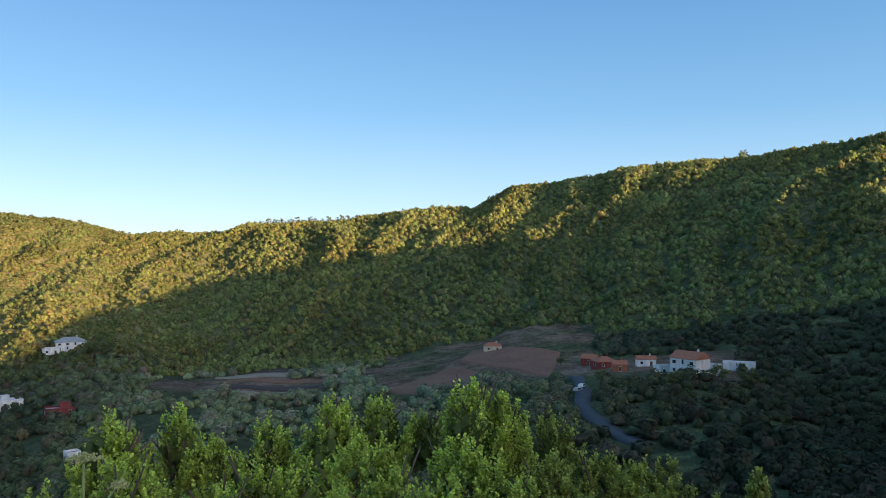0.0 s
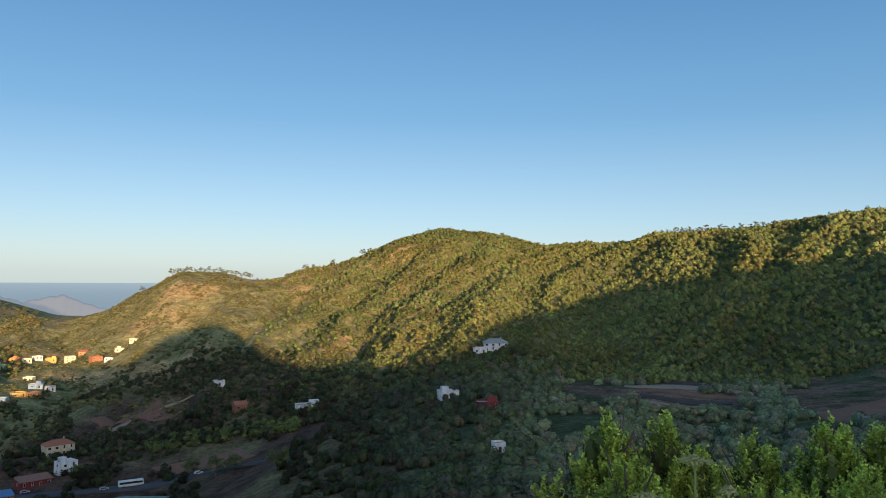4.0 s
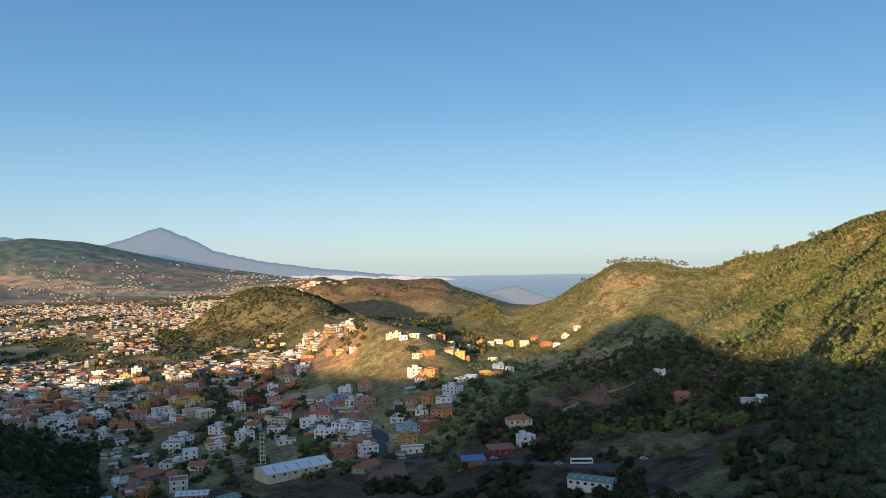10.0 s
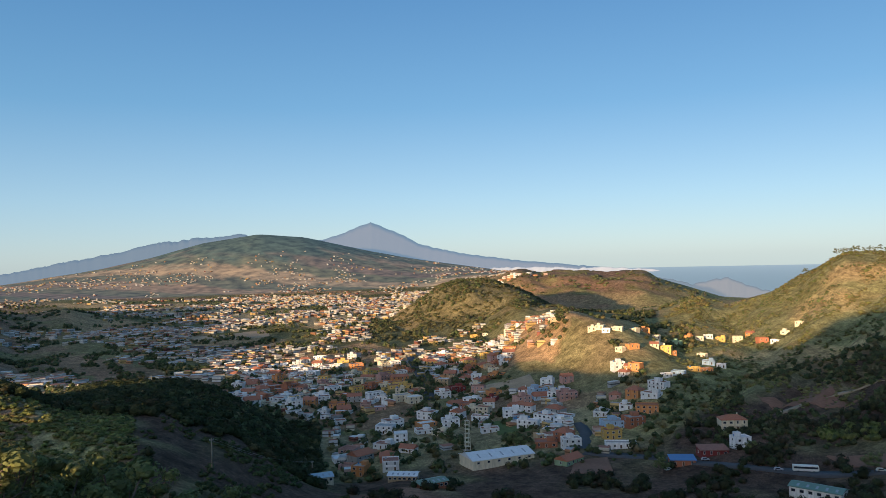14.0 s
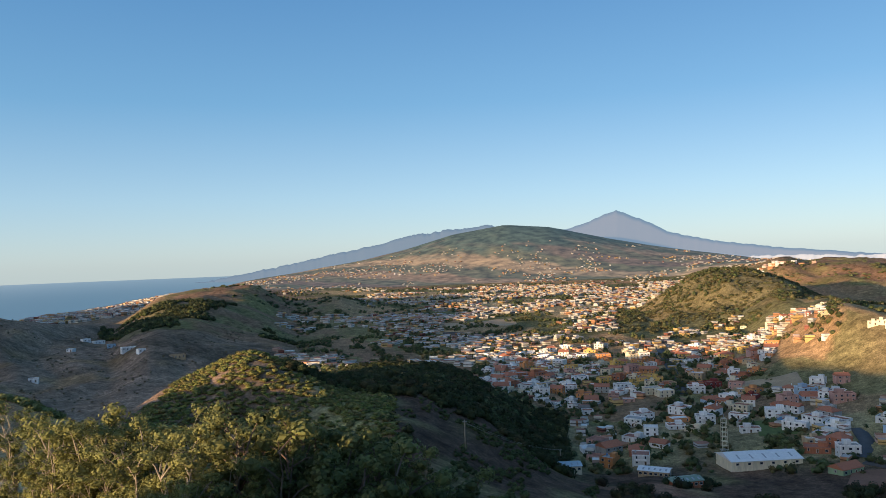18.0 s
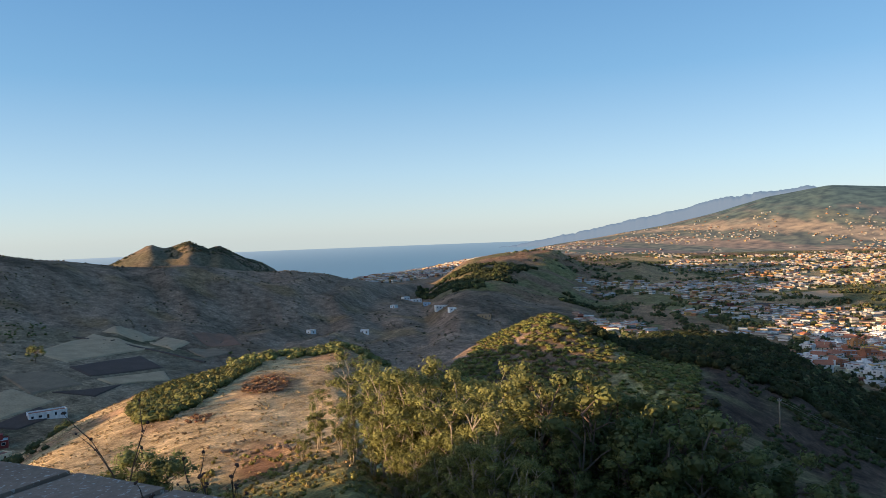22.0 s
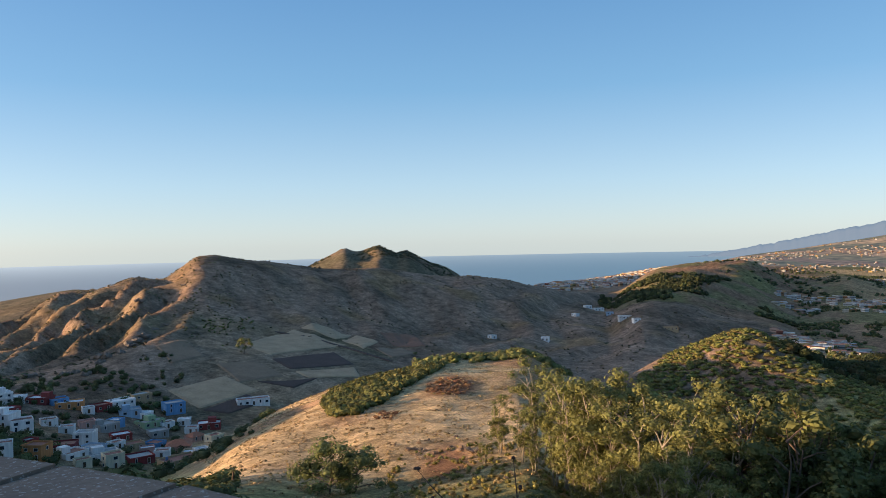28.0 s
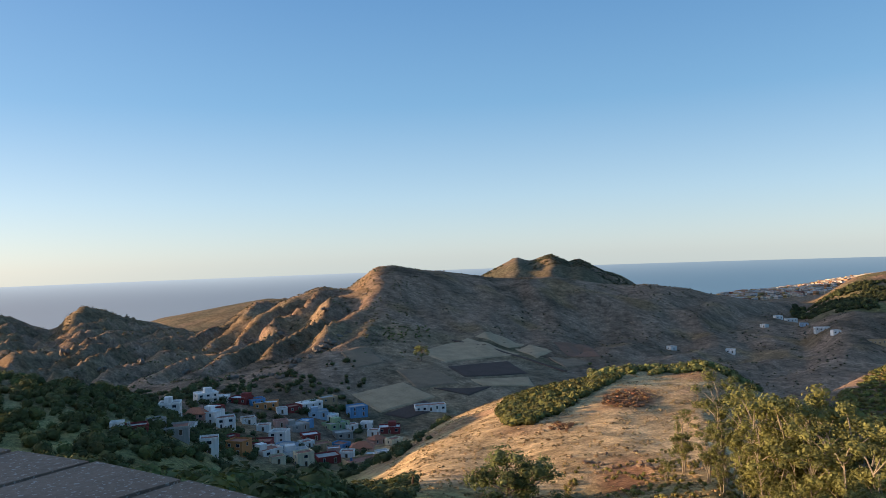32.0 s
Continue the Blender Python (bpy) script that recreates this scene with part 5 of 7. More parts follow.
def house(az, r, w, d, storeys, paint="w", roof="flat", turn=None, name="house", where="in the hillside town", extra=True, windows=True, coat=None, rise=2.9):
    """A house on the ground at a bearing and distance; its front turns roughly towards the eye."""
    at = spot(az, r)
    g = random.Random(int(az * 1000) * 31 + int(r))
    ang = radians(az) + (g.uniform(-0.7, 0.7) if turn is None else turn)
    word, material = PAINT[paint]
    kind = {"flat": "flat roof", "hip": "tiled roof", "gable": "tiled gable", "shed": "sheet roof"}[roof]
    count = {1: "single-storey", 2: "two-storey", 3: "three-storey", 4: "four-storey"}[storeys]
    th = thing(name, f"{word} {count} house, {kind}, {where}", "house", at, ang, "houses " + where)
    h = storeys * rise
    bm = bmesh.new()
    box(bm, -w / 2, -d / 2, -3.5, w / 2, d / 2, h)
    part("wall", bm, material, th)
    bm = bmesh.new()
    o = 0.35
    if roof == "flat":
        t = 0.22
        x, y = w / 2 + 0.06, d / 2 + 0.06
        o4, k4 = ((-x, -y), (x, -y), (x, y), (-x, y)), ((-x + t, -y + t), (x - t, -y + t), (x - t, y - t), (-x + t, y - t))
        low = [bm.verts.new((*p, h - 0.05)) for p in o4]
        rim = [bm.verts.new((*p, h + 0.7)) for p in o4]
        lip = [bm.verts.new((*p, h + 0.7)) for p in k4]
        bed = [bm.verts.new((*p, h + 0.06)) for p in k4]
        for i in range(4):
            n = (i + 1) % 4
            for q in ((low[i], low[n], rim[n], rim[i]), (rim[i], rim[n], lip[n], lip[i]), (lip[i], lip[n], bed[n], bed[i])):
                bm.faces.new(q)
        bm.faces.new(bed).material_index = 1
        part("roof", bm, [material, coat or g.choice((ROOF_COAT, ROOF_COAT, ROOF_COAT, ROOF_GREY, ROOF_WHITE))], th)
    elif roof == "shed":
        x, y = w / 2 + o, d / 2 + o
        for z0 in (0, 0.15):
            poly(bm, [(-x, -y, h + 0.2 + z0), (x, -y, h + 0.2 + z0), (x, y, h + 1.3 + z0), (-x, y, h + 1.3 + z0)][::1 if z0 else -1])
        for q0, q1 in (((-x, -y, h + 0.2), (x, -y, h + 0.2)), ((x, y, h + 1.3), (-x, y, h + 1.3)), ((x, -y, h + 0.2), (x, y, h + 1.3)), ((-x, y, h + 1.3), (-x, -y, h + 0.2))):
            poly(bm, [q0, q1, (q1[0], q1[1], q1[2] + 0.15), (q0[0], q0[1], q0[2] + 0.15)])
        box(bm, -w / 2, d / 2 - 0.3, h, w / 2, d / 2, h + 1.2)
        part("roof", bm, coat or ROOF_WHITE, th)
    else:
        x, y, top = w / 2 + o, d / 2 + o, h + 0.26 * min(w, d) + 0.3
        k = min(w, d) / 2 if roof == "hip" else 0.0
        box(bm, -x, -y, h, x, y, h + 0.14)
        a, b2, c, e = (-x, -y, h + 0.145), (x, -y, h + 0.145), (x, y, h + 0.145), (-x, y, h + 0.145)
        r0, r1 = (-x + k, 0, top), (x - k, 0, top)
        if w < d:
            r0, r1 = (0, -y + k, top), (0, y - k, top)
            poly(bm, [a, b2, r0]); poly(bm, [b2, c, r1, r0]); poly(bm, [c, e, r1]); poly(bm, [e, a, r0, r1])
        else:
            poly(bm, [a, b2, r1, r0]); poly(bm, [b2, c, r1]); poly(bm, [c, e, r0, r1]); poly(bm, [e, a, r0])
        part("roof", bm, coat or ROOF_TILE, th)
        bm = bmesh.new()
        box(bm, w * 0.2, d * 0.12, h + 0.2, w * 0.2 + 0.6, d * 0.12 + 0.6, top + 0.7)
        part("chimney", bm, material, th)
    if windows:
        n = max(1, int(w / 3.6))
        for s in range(storeys):
            for i in range(n):
                x = -w / 2 + w * (i + 0.5) / n
                if s == 0 and i == n // 2:
                    stick("door", DOOR, th, Matrix.Translation((x, -d / 2, 0.05)))
                else:
                    stick("window", g.choice(WIN), th, Matrix.Translation((x, -d / 2, s * rise + 0.9)))
        for s in range(storeys):
            side = g.choice((-1, 1))
            stick("window", WIN[0], th, Matrix.Translation((side * w / 2, 0, s * rise + 0.9)) @ Matrix.Rotation(side * math.pi / 2, 4, "Z"))
    if extra and roof == "flat" and g.random() < 0.6:
        bm = bmesh.new()
        x = g.uniform(-w / 4, w / 4)
        box(bm, x - w * 0.18, -d * 0.05, h + 0.1, x + w * 0.18, d * 0.4, h + 2.5)
        part("roof_room", bm, material, th)
    if extra and g.random() < 0.25 and roof == "flat":
        bm = bmesh.new()
        rod(bm, (-w * 0.3, d * 0.2, h + 0.1), (-w * 0.3, d * 0.2, h + 1.3), 0.55, 0.5, 8)
        part("water_tank", bm, g.choice((TANK, METAL)), th)
    if extra and storeys > 1 and g.random() < 0.4:
        bm = bmesh.new()
        box(bm, -w * 0.3, -d / 2 - 1.1, 2.75, w * 0.3, -d / 2 - 0.003, 2.9)
        box(bm, -w * 0.3, -d / 2 - 1.1, 2.9, w * 0.3, -d / 2 - 1.02, 3.8)
        part("balcony", bm, material, th)
    return th


def sized(az, el, px):
    r = reach(az, el, 230)
    return r, max(4.0, px * r / 1328)


# the village below the parapet
VILLAGE = [(161.9, -9.7, 35, "w"), (160.8, -9.7, 24, "w"), (159.5, -9.9, 36, "m"), (158.4, -10.1, 26, "b"), (157.7, -10.4, 40, "o"), (156.6, -10.9, 18, "w"),
           (155.8, -10.8, 26, "m"), (154.6, -10.6, 40, "w"), (154.0, -11.3, 34, "s"), (153.3, -10.3, 30, "t"), (151.1, -11.4, 32, "b"), (155.6, -12.1, 36, "g"),
           (152.7, -12.2, 40, "v"), (148.7, -12.7, 38, "m"), (150.4, -12.3, 20, "w"), (164.3, -10.3, 34, "w"), (162.6, -10.7, 40, "p"), (161.3, -10.4, 26, "m"),
           (161.6, -11.1, 36, "w"), (160.6, -11.6, 32, "w"), (164.1, -11.6, 50, "g")]
VILLAGE_LOW = [(166.5, -11.3, 36, "m"), (167.7, -11.0, 18, "w"), (158.5, -13.1, 56, "m"), (156.8, -12.9, 30, "w"), (156.4, -13.5, 34, "s"), (159.7, -13.4, 34, "o"),
               (161.7, -13.1, 30, "w"), (157.7, -13.7, 40, "w"), (155.8, -14.0, 50, "w"), (154.6, -12.9, 30, "m"), (153.8, -13.6, 30, "t"), (152.4, -13.7, 28, "b"),
               (150.8, -14.0, 40, "p"), (149.3, -14.5, 22, "w"), (153.4, -14.5, 40, "m"), (150.8, -15.0, 60, "t"), (152.2, -12.9, 30, "g"), (149.7, -13.5, 26, "p"), (156.7, -11.8, 24, "p"),
               (159.0, -11.4, 24, "w"), (157.9, -12.0, 22, "w"), (154.9, -11.9, 22, "b"), (153.1, -11.6, 24, "w"), (151.9, -14.3, 24, "w"), (154.9, -13.4, 22, "w"),
               (157.0, -14.3, 24, "c"), (152.9, -14.0, 22, "p"), (148.4, -13.6, 24, "c"), (149.9, -12.9, 20, "w"), (160.2, -12.6, 22, "m"), (165.2, -11.0, 24, "g"),
               (163.0, -11.5, 20, "w"), (151.6, -12.4, 22, "w"), (150.0, -14.6, 26, "t"), (155.1, -14.6, 30, "c")]
for v_az, v_el, v_px, v_c in VILLAGE + VILLAGE_LOW:
    v_r, v_w = sized(v_az, v_el, v_px)
    house(v_az, v_r, v_w * 0.98, min(v_w, 10) * 0.85, 1 if v_px > 38 or v_c in "gtpms" or v_px < 30 else 2, v_c, "hip" if v_c == "p" and v_px > 25 else "flat", where="in the shaded village", rise=2.5, extra=v_px > 33)

# houses standing alone on the valley sides
house(-5.3, reach(-5.3, -6.35), 9.5, 6, 1, "c", "hip", 0.1, where="on the red earth terrace", extra=False)
house(-13.6, reach(-13.6, -7.4), 9, 7, 1, "m", "hip", 0.5, where="beside the forest lane", extra=False)
house(-12.6, reach(-12.6, -7.2), 7, 6, 1, "m", "gable", -0.3, where="beside the forest lane", extra=False)
house(-14.7, reach(-14.7, -7.6), 6, 5, 1, "r", "gable", 0.2, where="beside the forest lane", extra=False)
house(-16.6, reach(-16.6, -7.15), 8, 5, 1, "w", "gable", 0.15, where="among the trees", extra=False)
house(-18.1, reach(-18.1, -7.7), 9, 4, 1, "w", "flat", 0.5, where="beside the white farmhouse", extra=False, coat=GREEN_FIELD)
house(-19.7, reach(-19.7, -7.6), 11, 9, 2, "w", "gable", -0.6, where="among the dark trees", extra=False)
house(-21.2, reach(-21.2, -7.5), 5, 6, 1, "w", "flat", -0.4, where="beside the white farmhouse", extra=False)
house(-23.0, reach(-23.0, -7.2), 12, 4, 1, "w", "flat", 0.0, where="beside the white farmhouse", extra=False, windows=False)
house(24.8, reach(24.8, -5.8), 17, 10, 2, "w", "hip", 0.1, where="alone on the wooded slope", extra=False, rise=2.6, coat=ROOF_GREY)
house(26.0, reach(26.0, -6.0), 9, 7, 1, "w", "flat", 0.1, where="alone on the wooded slope", extra=False)
house(38.8, reach(38.8, -10.2), 15, 8, 1, "w", "flat", 0.2, where="among the valley orchards")
house(43.6, reach(43.6, -10.0), 11, 7, 1, "r", "gable", 0.3, where="among the valley orchards", extra=False)
house(25.4, reach(25.4, -10.1), 11, 7, 1, "m", "flat", 0.1, where="among the dark trees")
house(28.4, reach(28.4, -9.3), 10, 7, 1, "w", "flat", 0.3, where="among the dark trees")
house(24.6, reach(24.6, -13.2), 4, 4, 1, "w", "flat", 0.3, where="among the dark trees", extra=False)
house(45.3, reach(45.3, -8.3), 7, 5, 1, "w", "flat", 0.2, where="at the end of the dirt track", extra=False)
house(55.7, reach(55.7, -12.3), 15, 9, 2, "c", "hip", 0.3, where="with a walled garden by the road")
house(55.2, reach(55.2, -13.5), 9, 7, 2, "w", "flat", 0.5, where="above the valley road", rise=2.7)
house(57.1, reach(57.1, -14.1), 15, 9, 1, "m", "shed", 0.3, where="beside the valley road", extra=False, coat=ROOF_COAT)
house(59.2, reach(59.2, -14.9), 13, 8, 1, "r", "shed", 0.2, where="beside the valley road", extra=False, coat=TANK)
house(67.1, reach(67.1, -14.0), 11, 8, 2, "w", "flat", 0.3, where="at the road bend")
house(67.3, reach(67.3, -15.1), 15, 9, 1, "v", "gable", 0.9, where="below the road bend", extra=False)
house(63.5, reach(63.5, -13.9), 18, 7, 1, "w", "flat", 0.1, where="behind a white wall by the road")
house(145.6, reach(145.6, -11.3), 18, 7, 1, "w", "flat", 0.15, where="alone beside the ploughed field", extra=False)
HILL = [(63.4, -5.5, 26, "c"), (61.5, -5.6, 26, "o"), (64.7, -5.4, 14, "c"), (62.4, -6.8, 20, "o"), (60.0, -7.1, 40, "y"), (58.5, -6.1, 24, "o"), (59.2, -6.5, 16, "v"),
        (60.5, -6.7, 20, "c"), (63.5, -8.3, 40, "w"), (62.2, -8.4, 30, "o"), (55.1, -6.3, 30, "c"), (53.5, -6.2, 26, "r"), (51.9, -5.7, 26, "c"), (57.5, -7.4, 14, "c"),
        (57.1, -7.9, 22, "s"), (58.1, -8.4, 26, "y"), (59.2, -8.7, 26, "s"), (71.5, -5.7, 40, "c"), (74.1, -5.9, 20, "y"), (72.5, -6.5, 16, "c"), (72.5, -8.0, 24, "r"),
        (56.2, -6.2, 20, "y"), (62.2, -5.6, 14, "c"), (65.3, -5.5, 14, "c")]
for v_az, v_el, v_px, v_c in HILL:
    v_r, v_w = sized(v_az, v_el, v_px)
    house(v_az, v_r, min(v_w, 10), 7, 2 if v_px > 26 else 1, v_c, where="on the sunlit hillside", rise=2.6)
    if v_px > 18:
        v_s = 0.85 if v_az * 10 % 2 < 1 else -0.85
        house(v_az + v_s, v_r - 6, 7.5, 6, 1, "cwo"[int(v_az * 10) % 3], "gable" if v_px > 28 else "flat", where="on the sunlit hillside", extra=False, rise=2.6)
for v_az, v_el, v_px, v_c in [(117.7, -5.8, 26, "w"), (118.8, -5.5, 12, "s"), (116.9, -6.0, 12, "w"), (119.6, -5.2, 18, "w"), (120.4, -5.0, 12, "w"), (121.3, -5.6, 10, "w"), (114.5, -6.6, 26, "t"),
                              (123.6, -7.4, 14, "w"), (127.6, -7.2, 12, "w")]:
    v_r, v_w = sized(v_az, v_el, v_px)
    house(v_az, v_r, min(v_w, 15), 7, 1, v_c, where="on the dry brown slope", extra=False)


def town():
    """The near part of the town: houses along both sides of its streets, thinning out to the fields."""
    g = random.Random(11)
    done = []
    colours = "wwwwwwwwwwwwcccyorrppmggtsb"
    tries = 0
    while len(done) < 255 and tries < 16000:
        tries += 1
        az, r = g.uniform(60, 92), math.sqrt(g.uniform(440 ** 2, 940 ** 2))
        x, y = polar(az, r)
        if az > 84 + (r - 440) * 0.02 and r < 640 or r > 860 and az < 72 or az < 67 and r > 570 or az < 71 and r > 640 and g.random() < 0.85:
            continue
        if 68.5 < az < 76.5 and 640 < r < 760 and g.random() < 0.8 or 70.3 < az < 75.5 and r < 520 or az < 64 and (r < 500 or r > 640):
            continue
        if float(value_noise(np.array([x / 60]), np.array([y / 60]), 41)[0]) < -0.35:
            continue
        if abs(az - np.interp(r, [480, 900], [66.4, 66.4])) < 0.9 and r < 560 or abs(az - np.interp(r, [640, 1000], [77.6, 79.1])) < 0.7 and r > 620:
            continue
        if any((x - a) ** 2 + (y - b) ** 2 < 12.5 ** 2 for a, b in done):
            continue
        done.append((x, y))
        c = g.choice(colours if r < 700 else "wwwwwccyyyooorrpt")
        house(az, r, g.uniform(8, 15), g.uniform(7, 11), g.choice((1, 1, 1, 2, 2)), c,
              "hip" if g.random() < 0.1 else "gable" if g.random() < 0.1 else "flat", where="in the hillside town", rise=2.6)


town()


# ---------------------------------------------------------------- the far town, one mesh
def far_mat():
    m, n, l, b = mat("far_walls")
    at = n.new("ShaderNodeAttribute"); at.attribute_name = "tone"
    t = n.new("ShaderNodeTexNoise"); t.inputs["Scale"].default_value = 0.25
    tc = n.new("ShaderNodeTexCoord"); l.new(tc.outputs["Object"], t.inputs["Vector"])
    mr = n.new("ShaderNodeMapRange"); mr.inputs["To Min"].default_value, mr.inputs["To Max"].default_value = 0.7, 1.25
    l.new(t.outputs["Fac"], mr.inputs["Value"])
    sc = n.new("ShaderNodeVectorMath"); sc.operation = "SCALE"
    l.new(at.outputs["Color"], sc.inputs[0]); l.new(mr.outputs[0], sc.inputs["Scale"]); l.new(sc.outputs[0], b.inputs["Base Color"])
    return m


FAR_WALL = far_mat()


def boxes(name, label, az, r, w, d, h, seed, pale=1.0):
    """Many far buildings in one mesh: walls with window bands, and roofs of another colour."""
    g = np.random.default_rng(seed)
    n = len(az)
    x, y = xy(az, r)
    z = ground_z(az, r)
    t = np.radians(az) + g.uniform(-0.9, 0.9, n)
    wall = np.array([(0.66, 0.65, 0.62), (0.60, 0.55, 0.45), (0.60, 0.42, 0.18), (0.5, 0.26, 0.14), (0.5, 0.36, 0.30), (0.36, 0.36, 0.35), (0.3, 0.12, 0.09)])[
        g.choice(7, n, p=(0.33, 0.22, 0.14, 0.14, 0.08, 0.05, 0.04))] * g.uniform(0.7, 1.05, (n, 1)) * pale
    roof = np.array([(0.30, 0.14, 0.10), (0.36, 0.35, 0.34), (0.62, 0.62, 0.6), (0.36, 0.17, 0.1)])[g.choice(4, n, p=(0.35, 0.3, 0.15, 0.2))]
    dark = wall * 0.32
    V, Q, C = [], [], []
    corner = np.array([(-1, -1), (1, -1), (1, 1), (-1, 1)]) / 2
    levels = ((-3.0, wall), (1.0 / 3, wall), (1.0 / 3, dark), (0.56, dark), (0.56, wall), (1.0, wall), (1.0, roof))
    ca, sa = np.cos(t), np.sin(t)
    rings = []
    for f, c in levels:
        px = corner[None, :, 0] * w[:, None]
        py = corner[None, :, 1] * d[:, None]
        zz = z + (f * h if f > 0 else f)
        rings.append(np.stack([px * ca[:, None] - py * sa[:, None] + x[:, None], px * sa[:, None] + py * ca[:, None] + y[:, None], np.repeat(zz[:, None], 4, 1)], -1))
        C.append(np.repeat(c[:, None], 4, 1))
    v = np.stack(rings, 1).reshape(n, 28, 3)
    col = np.stack(C, 1).reshape(n, 28, 3)
    q = []
    for k in (0, 2, 4):
        for i in range(4):
            q.append((k * 4 + i, k * 4 + (i + 1) % 4, (k + 1) * 4 + (i + 1) % 4, (k + 1) * 4 + i))
    q.append((24, 25, 26, 27))
    q = (np.array(q)[None] + (np.arange(n) * 28)[:, None, None]).reshape(-1, 4)
    me = quads_mesh(name, v.reshape(-1, 3), q, FAR_WALL, smooth=False)
    ca_ = me.color_attributes.new("tone", "FLOAT_COLOR", "POINT")
    c = col.reshape(-1, 3)
    ca_.data.foreach_set("color", np.concatenate([c, np.ones((len(c), 1))], 1).astype(np.float32).ravel())
    return tagged(new(name, me), label, "town", kind="stuff")


def far_towns():
    g = np.random.default_rng(3)
    def pick(a0, a1, r0, r1, n, thr, seed, sa=1.4, sr=60):
        az, r = g.uniform(a0, a1, n), np.sqrt(g.uniform(r0 ** 2, r1 ** 2, n))
        x, y = xy(az, r)
        ok = value_noise(x / 130, y / 130, seed) + 0.5 * value_noise(x / 45, y / 45, seed + 1) > thr
        return az[ok], r[ok]
    # between hill and plain
    az, r = pick(66, 107, 880, 1550, 3000, -0.05, 51)
    ok = (az < 100) | (r < np.interp(az, [100, 107], [1500, 1080]))
    az, r = az[ok], r[ok]
    ok = ~((az > 65) & (az < 82) & (r > 1130)) & ~((az > 89) & (az < 95) & (r > 1150) & (r < 1400)) & (az > 69 + (r > 950) * 2)
    az, r = az[ok], r[ok]
    boxes("middle_town", "houses of the town spreading over the plain", az, r, g.uniform(5, 11, len(r)), g.uniform(4, 8, len(r)), g.uniform(2.6, 5.2, len(r)), 1, 0.7)
    az, r = pick(90, 107.5, 690, 1500, 1300, -0.1, 67)
    boxes("valley_houses", "white houses scattered over the shaded end of the plain", az, r, g.uniform(6, 13, len(r)), g.uniform(5, 9, len(r)), g.uniform(2.8, 5.0, len(r)), 8, 0.85)
    az, r = pick(60, 91, 450, 980, 1000, -0.35, 63)
    ok = ~((az > 84 + (r - 440) * 0.02) & (r < 640)) & ~((az > 68.5) & (az < 76.5) & (r > 640) & (r < 760)) & ~((az > 69) & (az < 76) & (r < 530)) & (az > 63.5) & (np.abs(az - 66.2) > 1) & ~((az < 68) & (r > 600))
    az, r = az[ok], r[ok]
    boxes("annexes", "small annexes, garages and sheds between the houses", az, r, g.uniform(4, 9, len(r)), g.uniform(4, 7, len(r)), g.uniform(2.6, 4.5, len(r)), 6)
    az, r = pick(77, 112, 1500, 2800, 7000, -0.1, 53)
    ok = (r < np.interp(az, [77, 100, 104, 112], [2750, 2700, 1750, 1500])) & ~((az > 103) & (r > 1600)) | (g.uniform(0, 1, len(r)) < 0.15)
    ok &= ~((az > 101) & (az < 119) & (r > 1450) & (r < 2100))
    az, r = az[ok], r[ok]
    boxes("far_town", "sunlit city blocks far across the plain", az, r, g.uniform(5, 15, len(r)), g.uniform(5, 11, len(r)), g.uniform(2.8, 6.5, len(r)), 2, 0.7)
    az, r = pick(66, 113, 2750, 4100, 6500, 0.12, 55)
    ok = g.uniform(0, 1, len(r)) < np.interp(ground_z(az, r) / r, [-0.03, 0.0], [1.0, 0.3])
    az, r = az[ok], r[ok]
    ok = ground_z(az, r) / r < np.tan(np.radians(np.interp(az, [66, 80, 88, 96, 113], [0.0, 0.4, 1.0, 0.4, -0.6])))
    az, r = az[ok], r[ok]
    boxes("slope_villages", "white villages scattered on the far volcanic slope", az, r, g.uniform(4, 10, len(r)), g.uniform(4, 8, len(r)), g.uniform(2, 4, len(r)), 3, 0.6)
    az, r = pick(111, 126, 2450, 3030, 2600, -0.2, 57)
    boxes("coast_town", "pale town on the coast by the sea", az, r, g.uniform(9, 26, len(r)), g.uniform(8, 14, len(r)), g.uniform(4, 10, len(r)), 4, 0.8)
    az, r = pick(60, 72, 2050, 2200, 160, 0.1, 59)
    boxes("hill_hamlet", "small white houses on the far reddish hills", az, r, g.uniform(8, 18, len(r)), g.uniform(8, 12, len(r)), g.uniform(4, 7, len(r)), 5)
    # trees of the plain
    az, r = plot(58, 106, 430, 1550, 7.0, lambda a, d: value_noise(a / 1.3, d / 40, 61) > np.where((a < 71.5) & (d > 560), 0.35, np.interp(d, [650, 950], [-0.3, 0.15])))
    wood("town_trees", "garden trees and bushes between the houses", az, r, rng.uniform(1.2, 3.4, len(r)), rng.uniform(0.7, 1.3, len(r)), tones(len(r), (0.075, 0.09, 0.038), 0.35, (0.15, 0.13, 0.06), 0.25), TINY)
    az, r = plot(76, 112, 1500, 2850, 21, lambda a, d: value_noise(a / 1.3, d / 60, 62) > 0.1)
    wood("plain_trees", "trees and hedges far across the plain", az, r, rng.uniform(2.2, 5.5, len(r)), rng.uniform(0.6, 1.0, len(r)), tones(len(r), (0.075, 0.09, 0.042), 0.35), TINY)


far_towns()


